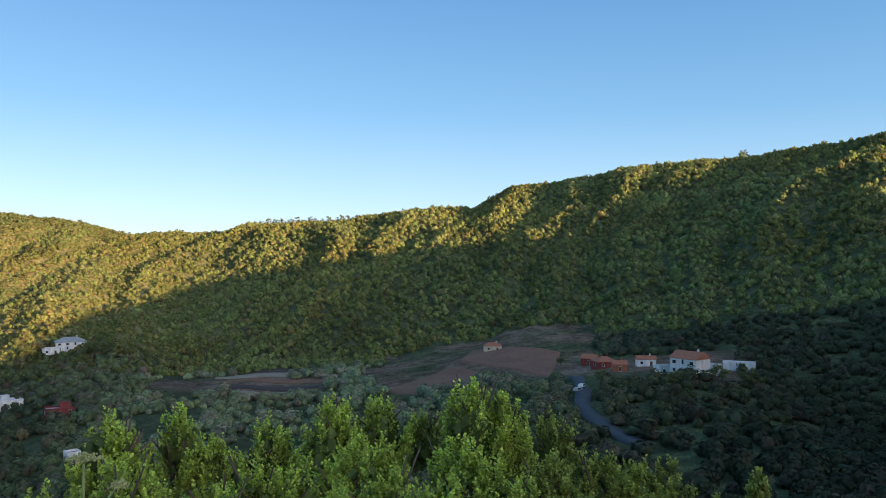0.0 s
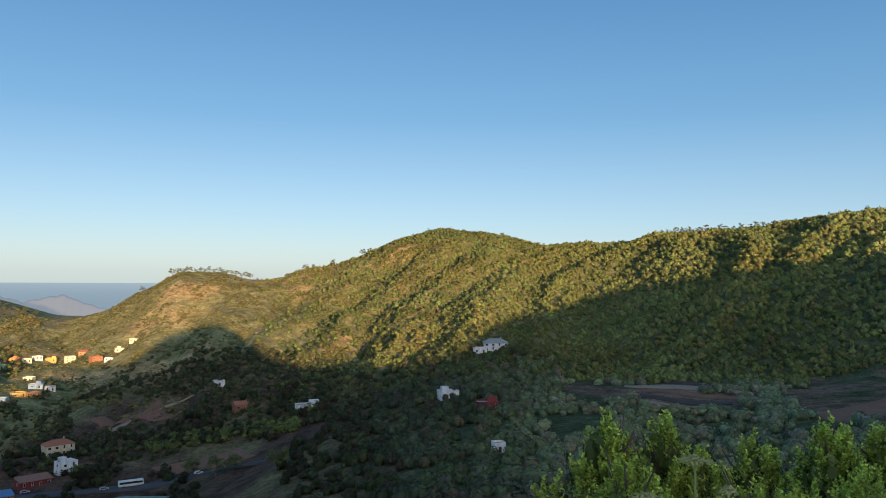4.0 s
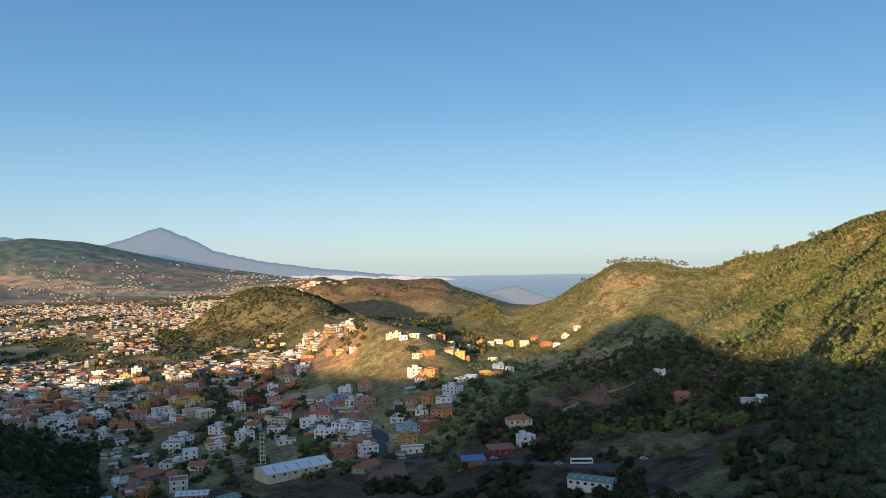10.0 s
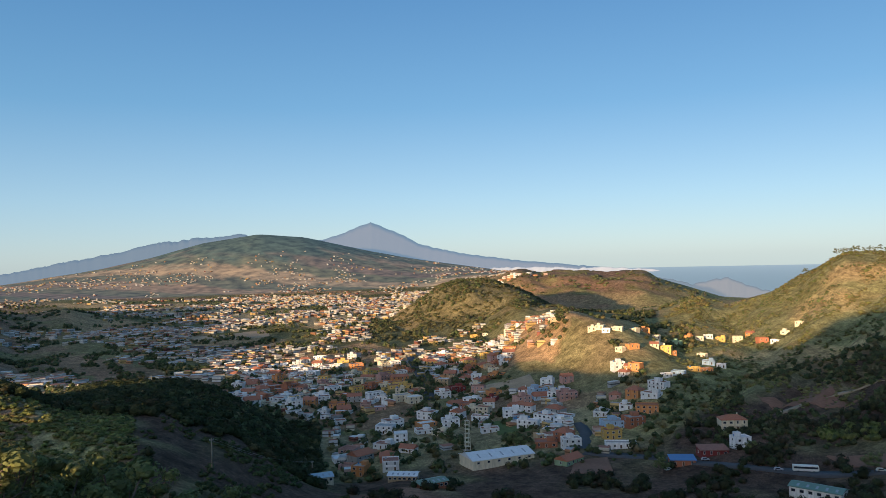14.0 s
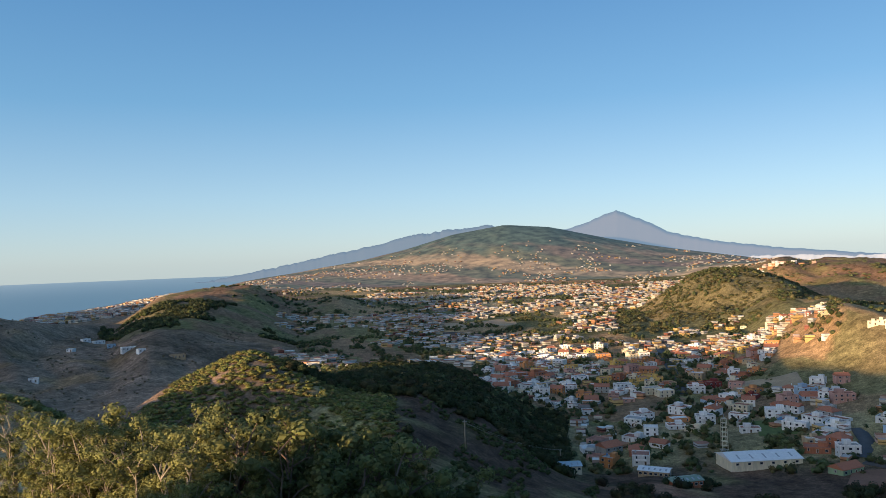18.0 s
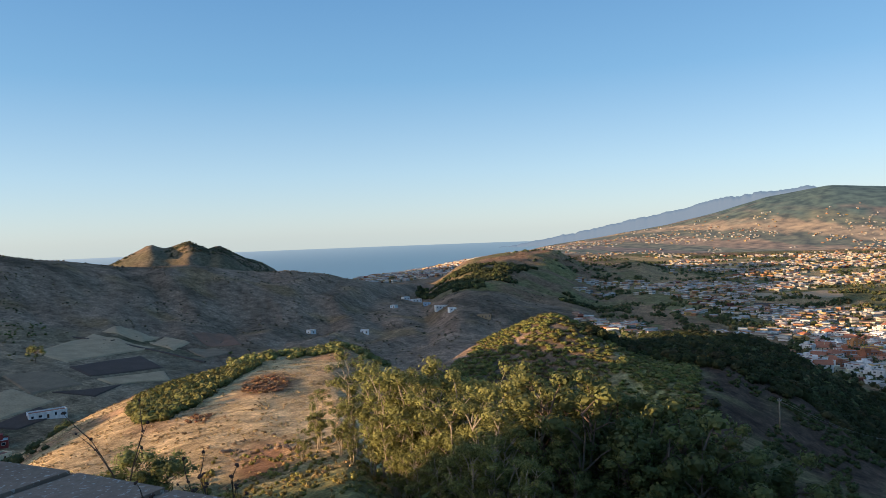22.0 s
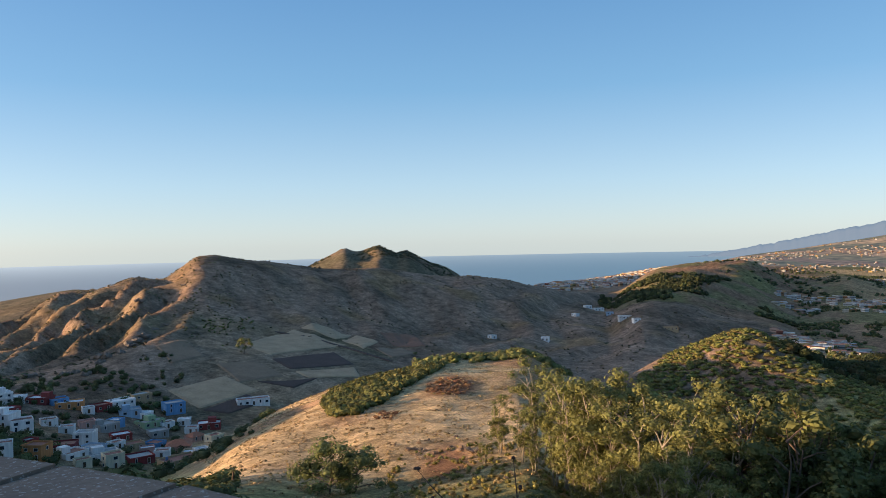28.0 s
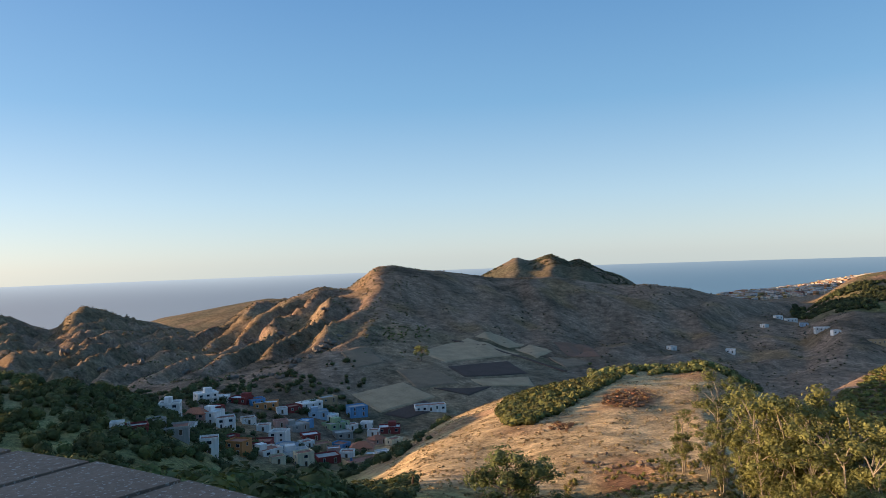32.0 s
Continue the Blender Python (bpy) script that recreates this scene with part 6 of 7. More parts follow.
# ---------------------------------------------------------------- stone parapet
def stone_mat():
    m, n, l, b = mat("parapet_stone")
    tc = n.new("ShaderNodeTexCoord")
    t1, t2, vo = n.new("ShaderNodeTexNoise"), n.new("ShaderNodeTexNoise"), n.new("ShaderNodeTexNoise")
    for t, s in ((t1, 3.0), (t2, 45.0), (vo, 60.0)):
        t.inputs["Scale"].default_value = s
        t.inputs["Detail"].default_value = 6
        l.new(tc.outputs["Object"], t.inputs["Vector"])
    ramp = n.new("ShaderNodeValToRGB")
    ramp.color_ramp.elements[0].position, ramp.color_ramp.elements[0].color = 0.25, (0.125, 0.09, 0.068, 1)
    ramp.color_ramp.elements[1].position, ramp.color_ramp.elements[1].color = 0.75, (0.27, 0.195, 0.15, 1)
    add = n.new("ShaderNodeMath"); add.operation = "MULTIPLY_ADD"; add.inputs[1].default_value = 0.5
    l.new(t2.outputs["Fac"], add.inputs[0]); 
    half = n.new("ShaderNodeMath"); half.operation = "MULTIPLY"; half.inputs[1].default_value = 0.5
    l.new(t1.outputs["Fac"], half.inputs[0]); l.new(half.outputs[0], add.inputs[2])
    l.new(add.outputs[0], ramp.inputs["Fac"])
    lichen = n.new("ShaderNodeMapRange")
    lichen.inputs["From Min"].default_value, lichen.inputs["From Max"].default_value = 0.59, 0.64
    l.new(vo.outputs["Fac"], lichen.inputs["Value"])
    mx = n.new("ShaderNodeMixRGB"); mx.inputs["Color2"].default_value = (0.33, 0.31, 0.28, 1)
    l.new(lichen.outputs[0], mx.inputs["Fac"]); l.new(ramp.outputs[0], mx.inputs["Color1"])
    l.new(mx.outputs[0], b.inputs["Base Color"])
    bp = n.new("ShaderNodeBump"); bp.inputs["Strength"].default_value, bp.inputs["Distance"].default_value = 0.5, 0.02
    l.new(add.outputs[0], bp.inputs["Height"]); l.new(bp.outputs[0], b.inputs["Normal"])
    return m


STONE = stone_mat()
MORTAR = plain("mortar", (0.10, 0.095, 0.09), 0.95, 0.2, 20)


def parapet():
    """A low wall, its valley edge bent through points fitted to the camera's view, stones laid end to end."""
    edge = np.array([(-2.90, -2.5), (-2.90, -3.4), (-2.89, -4.1), (-2.81, -4.65), (-2.64, -5.2), (-2.42, -5.85), (-2.13, -6.4), (-1.75, -7.0), (-1.2, -7.7)])
    s = np.concatenate([[0], np.cumsum(np.hypot(*np.diff(edge, axis=0).T))])
    q = np.linspace(0, s[-1], 120)
    ex, ey = (np.convolve(np.pad(np.interp(q, s, edge[:, k]), 7, mode="reflect", reflect_type="odd"), np.ones(15) / 15, "valid") for k in (0, 1))
    th = thing("parapet_wall", "low lichen-spotted grey stone parapet at the viewpoint edge", "wall", (ex[0], ey[0], -1.64))

    def plan(along, inward):
        x, y = np.interp(along, q, ex), np.interp(along, q, ey)
        dx, dy = np.interp(along + 0.05, q, ex) - np.interp(along - 0.05, q, ex), np.interp(along + 0.05, q, ey) - np.interp(along - 0.05, q, ey)
        m = math.hypot(dx, dy)
        return x - ex[0] - dy / m * inward, y - ey[0] + dx / m * inward

    def block(a0, a1, w0, w1, z0, z1, bevel, wobble=0.0):
        bm = bmesh.new()
        c = [plan(a0, w0), plan(a1, w0), plan(a1, w1), plan(a0, w1)]
        vs = [bm.verts.new((x + g.uniform(-1, 1) * wobble, y + g.uniform(-1, 1) * wobble, z + (g.uniform(-1, 1) * wobble if z > z0 else 0))) for z in (z0, z1) for x, y in c]
        for f in ((3, 2, 1, 0), (4, 5, 6, 7), (0, 1, 5, 4), (1, 2, 6, 5), (2, 3, 7, 6), (3, 0, 4, 7)):
            bm.faces.new([vs[i] for i in f])
        bmesh.ops.recalc_face_normals(bm, faces=bm.faces)
        if bevel:
            bmesh.ops.bevel(bm, geom=list(bm.edges), offset=bevel, segments=2, affect="EDGES")
        return bm
    g = random.Random(4)
    x = 0.1
    while x < s[-1] - 0.6:
        n = g.uniform(0.34, 0.52)
        part("core", block(x - 0.02, x + n + 0.02, 0.06, 0.50, 0.0, 0.935, 0), MORTAR, th, "dark mortared wall core")
        part("coping_stone", block(x, x + n - 0.016, -0.01, 0.56, 0.94, 1.0, 0.012, 0.003), STONE, th)
        for row in range(3):
            for w0, w1 in ((0.02, 0.057), (0.503, 0.54)):
                part("stone", block(x + 0.01, x + n - 0.025, w0, w1, 0.02 + row * 0.305, 0.30 + row * 0.305, 0.008), STONE, th)
        x += n
    return th


parapet()


# ---------------------------------------------------------------- heath bushes by the eye
def toned(me, colours):
    col = me.color_attributes.new("tone", "FLOAT_COLOR", "POINT")
    c = np.concatenate([colours, np.ones((len(colours), 1))], 1)
    col.data.foreach_set("color", c.astype(np.float32).ravel())


def shoot(seed, needles=12):
    """A heath shoot of unit height: fine upswept needles round a stem."""
    g = np.random.default_rng(seed)
    h = np.sort(g.uniform(0.02, 1.0, needles))
    a = g.uniform(0, 2 * math.pi, needles)
    d = np.stack([np.cos(a), np.sin(a), np.zeros(needles)], 1)
    wide = 0.26 * (1 - h * 0.72)
    base = np.stack([np.zeros(needles), np.zeros(needles), h * 0.86], 1) + d * 0.012
    tip = base + d * wide[:, None] + np.array((0, 0, 1)) * (0.13 + 0.05 * g.uniform(-1, 1, needles))[:, None]
    side = np.cross(d, (0, 0, 1)) * 0.09
    mid = (base + tip) / 2
    v = np.stack([base, mid + side, tip, mid - side], 1).reshape(-1, 3)
    q = np.arange(needles * 4).reshape(-1, 4)
    return v, q, np.repeat(h, 4)


SHOOTS = [shoot(s) for s in range(5)]
BARK = plain("heath_bark", (0.14, 0.10, 0.075), 0.9, 0.3, 8, bump=0.3)
PALE_BARK = plain("pale_bark", (0.27, 0.23, 0.175), 0.85, 0.35, 1.2, bump=0.3)


def heath(mounds, label, tone=(0.52, 0.60, 0.115), count=1.15):
    """A bush whose crown is made of several mounds: (bearing, angle of its top, distance, half width)."""
    g = np.random.default_rng(int(mounds[0][0] * 10) + 500)
    az0, el0, r0, _ = mounds[0]
    x0, y0 = polar(az0, r0)
    th = thing("heath_bush", label, "bush", (x0, y0, spot(az0, r0).z))
    o = np.array(th.location)
    V, Q, C, off = [], [], [], 0
    bm = bmesh.new()
    for az, el, r, w in mounds:
        x, y = polar(az, r)
        w = w * 1.15
        top = r * math.tan(radians(el))
        hgt = w * 1.7
        c = np.array((x, y, top - hgt))
        # the mound is a cluster of pointed plumes, each a cone of upright shoots
        m = int(18 * (w / 0.27) ** 2 * count) + 4
        d = g.normal(size=(m * 4, 3)); d /= np.linalg.norm(d, axis=1)[:, None]
        d = d[d[:, 2] > -0.1][:m]
        d[0] = (0, 0, 1)
        axis = d * 0.42 + np.array((0, 0, 1.0)) + g.normal(size=(len(d), 3)) * 0.1
        axis /= np.linalg.norm(axis, axis=1)[:, None]
        tall = g.uniform(0.22, 0.40, len(d)) * (0.7 + w)
        apex = c + d * (w, w, hgt) * g.uniform(0.82, 1.0, (len(d), 1))
        j = np.repeat(np.arange(len(d)), 34)
        n = len(j)
        u_ = g.uniform(0, 1, n) ** 0.7
        ring = g.uniform(0, 2 * math.pi, n)
        e1_ = np.cross(axis[j], (1.0, 0.2, 0.1)); e1_ /= np.linalg.norm(e1_, axis=1)[:, None]
        out = e1_ * np.cos(ring)[:, None] + np.cross(axis[j], e1_) * np.sin(ring)[:, None]
        wide_ = (0.10 * (u_ ** 0.8) * g.uniform(0.6, 1.1, n))[:, None]
        p = apex[j] - axis[j] * (u_ * tall[j])[:, None] + out * wide_
        up = axis[j] + out * 0.5 + g.normal(size=(n, 3)) * 0.08
        up /= np.linalg.norm(up, axis=1)[:, None]
        length = g.uniform(0.07, 0.125, n)
        # shade put into the shoots: darker low on each plume
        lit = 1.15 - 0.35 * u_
        k = g.integers(0, len(SHOOTS), n)
        for s, (sv, sq, sh) in enumerate(SHOOTS):
            sel = np.nonzero(k == s)[0]
            u = up[sel]
            e1 = np.cross(u, (1.0, 0.2, 0.1)); e1 /= np.linalg.norm(e1, axis=1)[:, None]
            e2 = np.cross(u, e1)
            pts = (sv[None, :, 0, None] * e1[:, None] + sv[None, :, 1, None] * e2[:, None] + sv[None, :, 2, None] * u[:, None]) * length[sel][:, None, None]
            pts = pts + (p[sel] - u * length[sel][:, None] * 0.75)[:, None]
            V.append(pts.reshape(-1, 3) - o)
            Q.append((sq[None] + (np.arange(len(sel)) * len(sv))[:, None, None] + off).reshape(-1, 4))
            # and painted darker towards the foot of each shoot
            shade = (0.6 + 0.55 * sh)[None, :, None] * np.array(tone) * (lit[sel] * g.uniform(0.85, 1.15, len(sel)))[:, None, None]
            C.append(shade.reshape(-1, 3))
            off += len(sel) * len(sv)
        foot = Vector((x0 - o[0] + g.uniform(-0.1, 0.1), y0 - o[1], 0))
        mid = Vector((c - o) + g.normal(size=3) * 0.05)
        rod(bm, foot, mid, 0.03, 0.018)
        for _ in range(7):
            rod(bm, mid, mid + Vector((g.uniform(-w, w) * 0.7, g.uniform(-w, w) * 0.7, hgt * g.uniform(0.3, 0.8))), 0.014, 0.005, 5)
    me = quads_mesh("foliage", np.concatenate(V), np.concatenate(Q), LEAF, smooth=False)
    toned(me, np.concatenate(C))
    f = new("foliage", me)
    f.parent = th
    part("branchwork", bm, BARK, th, "thin brown branches")
    # dark inner fill: shade put into the leaf colour, closing see-through gaps
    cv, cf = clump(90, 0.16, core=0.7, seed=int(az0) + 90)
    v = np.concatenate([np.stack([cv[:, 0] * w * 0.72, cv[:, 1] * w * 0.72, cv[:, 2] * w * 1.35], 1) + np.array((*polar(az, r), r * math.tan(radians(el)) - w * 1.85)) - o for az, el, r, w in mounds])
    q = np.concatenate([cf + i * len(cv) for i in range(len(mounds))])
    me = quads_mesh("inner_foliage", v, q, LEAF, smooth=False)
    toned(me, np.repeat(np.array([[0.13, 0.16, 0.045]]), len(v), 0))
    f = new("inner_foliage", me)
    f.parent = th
    return th


heath([(23.6, -9.4, 5.6, 0.22), (27.2, -13.6, 5.2, 0.28), (22.0, -10.8, 5.8, 0.22), (22.6, -12.6, 4.9, 0.27), (19.8, -14.2, 5.0, 0.3)],
      "bright green tree heath bush with upright feathery shoots")
heath([(18.5, -9.5, 6.0, 0.20), (15.8, -11.6, 6.0, 0.24), (12.2, -10.5, 6.2, 0.24), (13.4, -13.4, 5.2, 0.3), (16.6, -14.2, 4.9, 0.26)],
      "bright green tree heath bush with feathery shoots")
heath([(7.7, -9.2, 6.0, 0.27), (3.8, -8.8, 6.3, 0.25), (5.4, -11.8, 5.4, 0.36), (9.4, -12.8, 5.3, 0.3), (2.8, -13.6, 5.0, 0.34), (7.0, -15.2, 4.8, 0.34)],
      "dense bright green tree heath bush in shade")
heath([(-3.2, -7.4, 6.0, 0.31), (-5.2, -8.9, 6.1, 0.27), (-2.4, -11.8, 5.4, 0.33), (-5.0, -13.4, 5.2, 0.3), (-1.2, -14.6, 5.0, 0.3)],
      "tall bright green tree heath bush with a pointed top")
heath([(-9.1, -9.9, 6.6, 0.27), (-8.6, -13.2, 5.6, 0.27), (-12.4, -12.6, 6.4, 0.3), (-11.0, -15.0, 5.6, 0.3), (0.6, -10.2, 6.8, 0.2)],
      "olive green tree heath bush with sparser shoots", (0.35, 0.39, 0.085), 1.1)
heath([(-15.2, -13.4, 6.6, 0.3), (-17.6, -13.2, 6.8, 0.26), (-23.5, -13.6, 6.4, 0.09), (-20.8, -15.6, 6.0, 0.3), (-24.4, -15.6, 6.0, 0.24), (-16.4, -15.6, 6.0, 0.3)],
      "low olive green tree heath bush", (0.36, 0.40, 0.085), 1.0)


def fennel(at, height, lean, label):
    g = random.Random(int(height * 100))
    th = thing("fennel_plant", label, "plant", at)
    stem = plain("fennel_stem", (0.26, 0.30, 0.12), 0.7, 0.2, 20) if "fennel_stem" not in bpy.data.materials else bpy.data.materials["fennel_stem"]
    flower = plain("fennel_flower", (0.40, 0.38, 0.16), 0.8, 0.25, 40) if "fennel_flower" not in bpy.data.materials else bpy.data.materials["fennel_flower"]
    bm = bmesh.new()
    top = Vector((lean, 0, height))
    rod(bm, (0, 0, -0.2), top * 0.5, 0.006, 0.005)
    rod(bm, top * 0.5, top, 0.005, 0.004)
    side = top * 0.62 + Vector((0.09, 0.03, 0.12))
    rod(bm, top * 0.62, side, 0.004, 0.003)
    part("stem", bm, stem, th)
    for head, size in ((top, 0.045), (side, 0.02)):
        bm = bmesh.new()
        for i in range(18):
            a, k = i * 2.4, math.sqrt((i + 0.5) / 18)
            tip = head + Vector((math.cos(a) * size * k, math.sin(a) * size * k, size * 0.55 - 0.02 * k))
            rod(bm, head, tip, 0.0016, 0.001, 4)
            for _ in range(5):
                q = tip + Vector((g.uniform(-1, 1), g.uniform(-1, 1), g.uniform(-0.3, 0.5))) * 0.009
                bmesh.ops.create_icosphere(bm, subdivisions=1, radius=0.0045, matrix=Matrix.Translation(q))
        part("umbel", bm, flower, th, "yellow-green flower umbel")
    return th


for f_az, f_el, f_r, f_h, f_lean in ((17.67, -13.4, 2.35, 0.5, 0.0), (20.2, -16.2, 2.3, 0.42, -0.04)):
    f_x, f_y = polar(f_az, f_r)
    fennel((f_x - 0.34, f_y - 0.09, f_r * math.tan(radians(f_el)) - f_h), f_h, f_lean, "tall fennel stalk with a yellow-green flower umbel")


def dead_shrub():
    g = random.Random(8)
    th = thing("dry_shrub", "leafless dry shrub with dark seed heads beside the stone parapet", "shrub", (-3.03, -3.51, -1.75))
    twig = plain("dark_twig", (0.075, 0.058, 0.045), 0.9, 0.3, 30)
    head = plain("dry_seed_head", (0.06, 0.042, 0.036), 0.95, 0.3, 60)
    bm, hb = bmesh.new(), bmesh.new()

    def stem(a, way, length, r, forks):
        p, n = a, 5
        for i in range(n):
            way = (way + Vector((g.uniform(-1, 1), g.uniform(-1, 1), g.uniform(-0.1, 0.4))) * 0.10).normalized()
            q = p + way * length / n
            rod(bm, p, q, r * (1 - i / 7), r * (1 - (i + 1) / 7), 5)
            p = q
            if forks and i > 1 and g.random() < 0.95:
                stem(p, (way + Vector((g.uniform(-1, 1), g.uniform(-1, 1), 0.2)) * 0.65).normalized(), length * g.uniform(0.18, 0.36), r * 0.6, forks - 1)
        size = g.uniform(0.005, 0.009)
        for _ in range(3):
            bmesh.ops.create_icosphere(hb, subdivisions=1, radius=size * g.uniform(0.6, 1), matrix=Matrix.Translation(p + Vector((g.uniform(-1, 1), g.uniform(-1, 1), g.uniform(-0.5, 1))) * size * 0.7) @ Matrix.Diagonal((1, 1, g.uniform(0.6, 1.2), 1)))
    for k in range(34):
        a = k * 2.4
        lean = 0.02 + 0.32 * math.sqrt((k + 0.5) / 34)
        stem(Vector((math.cos(a) * 0.05, math.sin(a) * 0.05, 0)), Vector((math.cos(a) * lean, math.sin(a) * lean, 1)).normalized(), g.uniform(0.75, 1.2), 0.007, 2)
    top = max(v.co.z for v in bm.verts)
    for b_ in (bm, hb):
        bmesh.ops.transform(b_, matrix=Matrix.Scale(1.27 / top, 4), verts=b_.verts)
    part("branch_frame", bm, twig, th)
    part("seed_spray", hb, head, th, "small dark dry seed heads")


dead_shrub()


# ---------------------------------------------------------------- trees that stand by themselves
def tree_kind(seed, height, spread, lobes, cards, leaf, bark, tone, trunks=1, size=0.1, core=0.25, low=0.38):
    """A tree at the origin: tapered trunks, limbs, and a crown of many leaf sprays in uneven clumps."""
    g = random.Random(seed)
    h = np.random.default_rng(seed)
    th = thing("tree", "", "tree", (0, 0, 0))
    tb = lb = bmesh.new()
    V, F, C, off = [], [], [], 0
    for k in range(trunks):
        a = k * 6.28 / trunks + g.uniform(0, 1)
        p = Vector((math.cos(a), math.sin(a), 0)) * (0.25 if trunks > 1 else 0)
        lean = Vector((math.cos(a) * 0.16, math.sin(a) * 0.16, 1)) if trunks > 1 else Vector((g.uniform(-0.06, 0.06), g.uniform(-0.06, 0.06), 1))
        pts = [p - Vector((0, 0, 1.2))]
        for s in range(1, 6):
            pts.append(p + lean * height * 0.86 * s / 5 + Vector((g.uniform(-1, 1), g.uniform(-1, 1), 0)) * 0.025 * height)
        for s in range(5):
            rod(tb, pts[s], pts[s + 1], 0.022 * height * (1 - s / 5.6) / trunks ** 0.4, 0.022 * height * (1 - (s + 1) / 5.6) / trunks ** 0.4, 7)
        for i in range(lobes // trunks):
            s = g.uniform(low, 0.97)
            q = p + lean * height * 0.86 * s
            b = g.uniform(0, 6.28)
            reach_ = spread * g.uniform(0.35, 1.0) * (1.15 - 0.55 * abs(s - 0.6) * 2)
            e = q + Vector((math.cos(b) * reach_, math.sin(b) * reach_, height * g.uniform(0.05, 0.2)))
            m = q.lerp(e, 0.5) + Vector((0, 0, height * 0.02))
            rod(lb, q, m, 0.009 * height / trunks ** 0.4, 0.006 * height / trunks ** 0.4, 5)
            rod(lb, m, e, 0.006 * height / trunks ** 0.4, 0.002 * height, 5)
            cv, cf = clump(cards, size, core=core, squash=0.85, seed=seed * 100 + i + k * 37)
            r = spread * g.uniform(0.22, 0.42)
            V.append(cv * r * (1, 1, g.uniform(0.7, 1.1)) + np.array(e))
            F.append(cf + off)
            C.append(np.repeat(np.array(tone)[None] * g.uniform(0.75, 1.25), len(cv), 0))
            off += len(cv)
    part("trunk", tb, bark, th)
    me = quads_mesh("crown", np.concatenate(V), np.concatenate(F), leaf, smooth=False)
    toned(me, np.concatenate(C))
    c = new("crown", me)
    c.parent = th
    return th


def plant(kind, az, r, scale, turn, label, group, drop=0.0, category="tree", tall=1.0):
    at = spot(az, r, -drop)
    ob = copy_thing(kind, Matrix.Translation(at) @ Matrix.Rotation(turn, 4, "Z") @ Matrix.Diagonal((scale, scale, scale * tall, 1)))
    tagged(ob, label, category, group)
    return ob


def discard(kind):
    for ob in list(kind.children) + [kind]:
        bpy.data.objects.remove(ob)


def grove():
    g = random.Random(6)
    kinds = [tree_kind(s, 14, 2.7, 40, 130, LEAF, PALE_BARK, (0.185, 0.19, 0.066), trunks=t, size=0.11, core=0.45, low=0.22) for s, t in ((1, 3), (2, 2), (3, 3), (4, 4))]
    # shaded side of the grove: shade put into darker leaves and bark
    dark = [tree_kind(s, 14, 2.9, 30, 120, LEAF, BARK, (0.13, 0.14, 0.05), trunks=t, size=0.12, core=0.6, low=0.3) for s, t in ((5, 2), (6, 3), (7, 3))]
    spots = [(124.6, 68, -8.6), (127.6, 64, -11.2), (126.0, 60, -12.0), (122.6, 63, -9.9), (121.0, 70, -9.8), (119.0, 66, -9.8), (117.2, 70, -10.2), (115.4, 66, -11.0),
             (113.6, 70, -11.2), (111.8, 66, -11.8), (110.0, 70, -12.2), (108.2, 66, -12.3), (106.3, 70, -12.6), (104.4, 67, -12.8), (102.4, 71, -13.2), (100.4, 67, -13.8),
             (98.4, 70, -14.2), (96.6, 68, -15.0), (123.6, 56, -13.5), (120.2, 57, -13.2), (116.6, 58, -13.8), (113.0, 57, -14.0), (109.4, 58, -14.4), (105.6, 58, -14.6),
             (101.6, 59, -15.4), (98.0, 59, -16.4), (128.8, 58, -15.5), (125.2, 52, -16), (118.4, 50, -16.6), (111.4, 50, -17)]
    spots += [(g.uniform(108, 125.5), g.uniform(48, 52), -14 - g.uniform(0, 3.5)) for _ in range(16)]
    spots += [(g.uniform(100, 128), g.uniform(54, 69), -9.6 - g.uniform(0, 4.5)) for _ in range(16)]
    for az, r, el in spots:
        r = float(np.interp(az, [96, 100, 113, 128], [80, 78, 76, 116])) + (r - 50) * 1.1
        el += float(np.interp(az, [99, 103, 107, 112, 117], [0.2, 1.2, 1.9, 1.2, 0])) * (el > -13.3)
        base = float(ground_z(az, r)[0])
        h = max(r * math.tan(radians(el)) - base, 5.0)
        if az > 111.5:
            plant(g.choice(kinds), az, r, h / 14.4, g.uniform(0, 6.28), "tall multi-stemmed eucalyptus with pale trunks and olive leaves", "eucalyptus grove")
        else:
            plant(g.choice(dark), az, r, h / 14.4, g.uniform(0, 6.28), "tall dense tree at the edge of the grove, leaves darkened for shade", "dark grove trees")
    for k in kinds + dark:
        discard(k)
    kinds = [tree_kind(s, 6, 2.6, 22, 170, LEAF, BARK, (0.16, 0.18, 0.07), size=0.09, core=0.5) for s in (11, 12, 13)]
    plant(kinds[0], 140.3, 116, 1.8, 0.3, "round grey-green tree at the foot of the golden slope", "single trees", 3.0)
    plant(kinds[1], 138.4, 118, 1.6, 2.3, "round grey-green tree at the foot of the golden slope", "single trees", 3.0)
    plant(kinds[1], 146.1, reach(146.1, -7.7), 2.0, 1.0, "leafy tree standing alone between stubble fields", "single trees", 0.5)
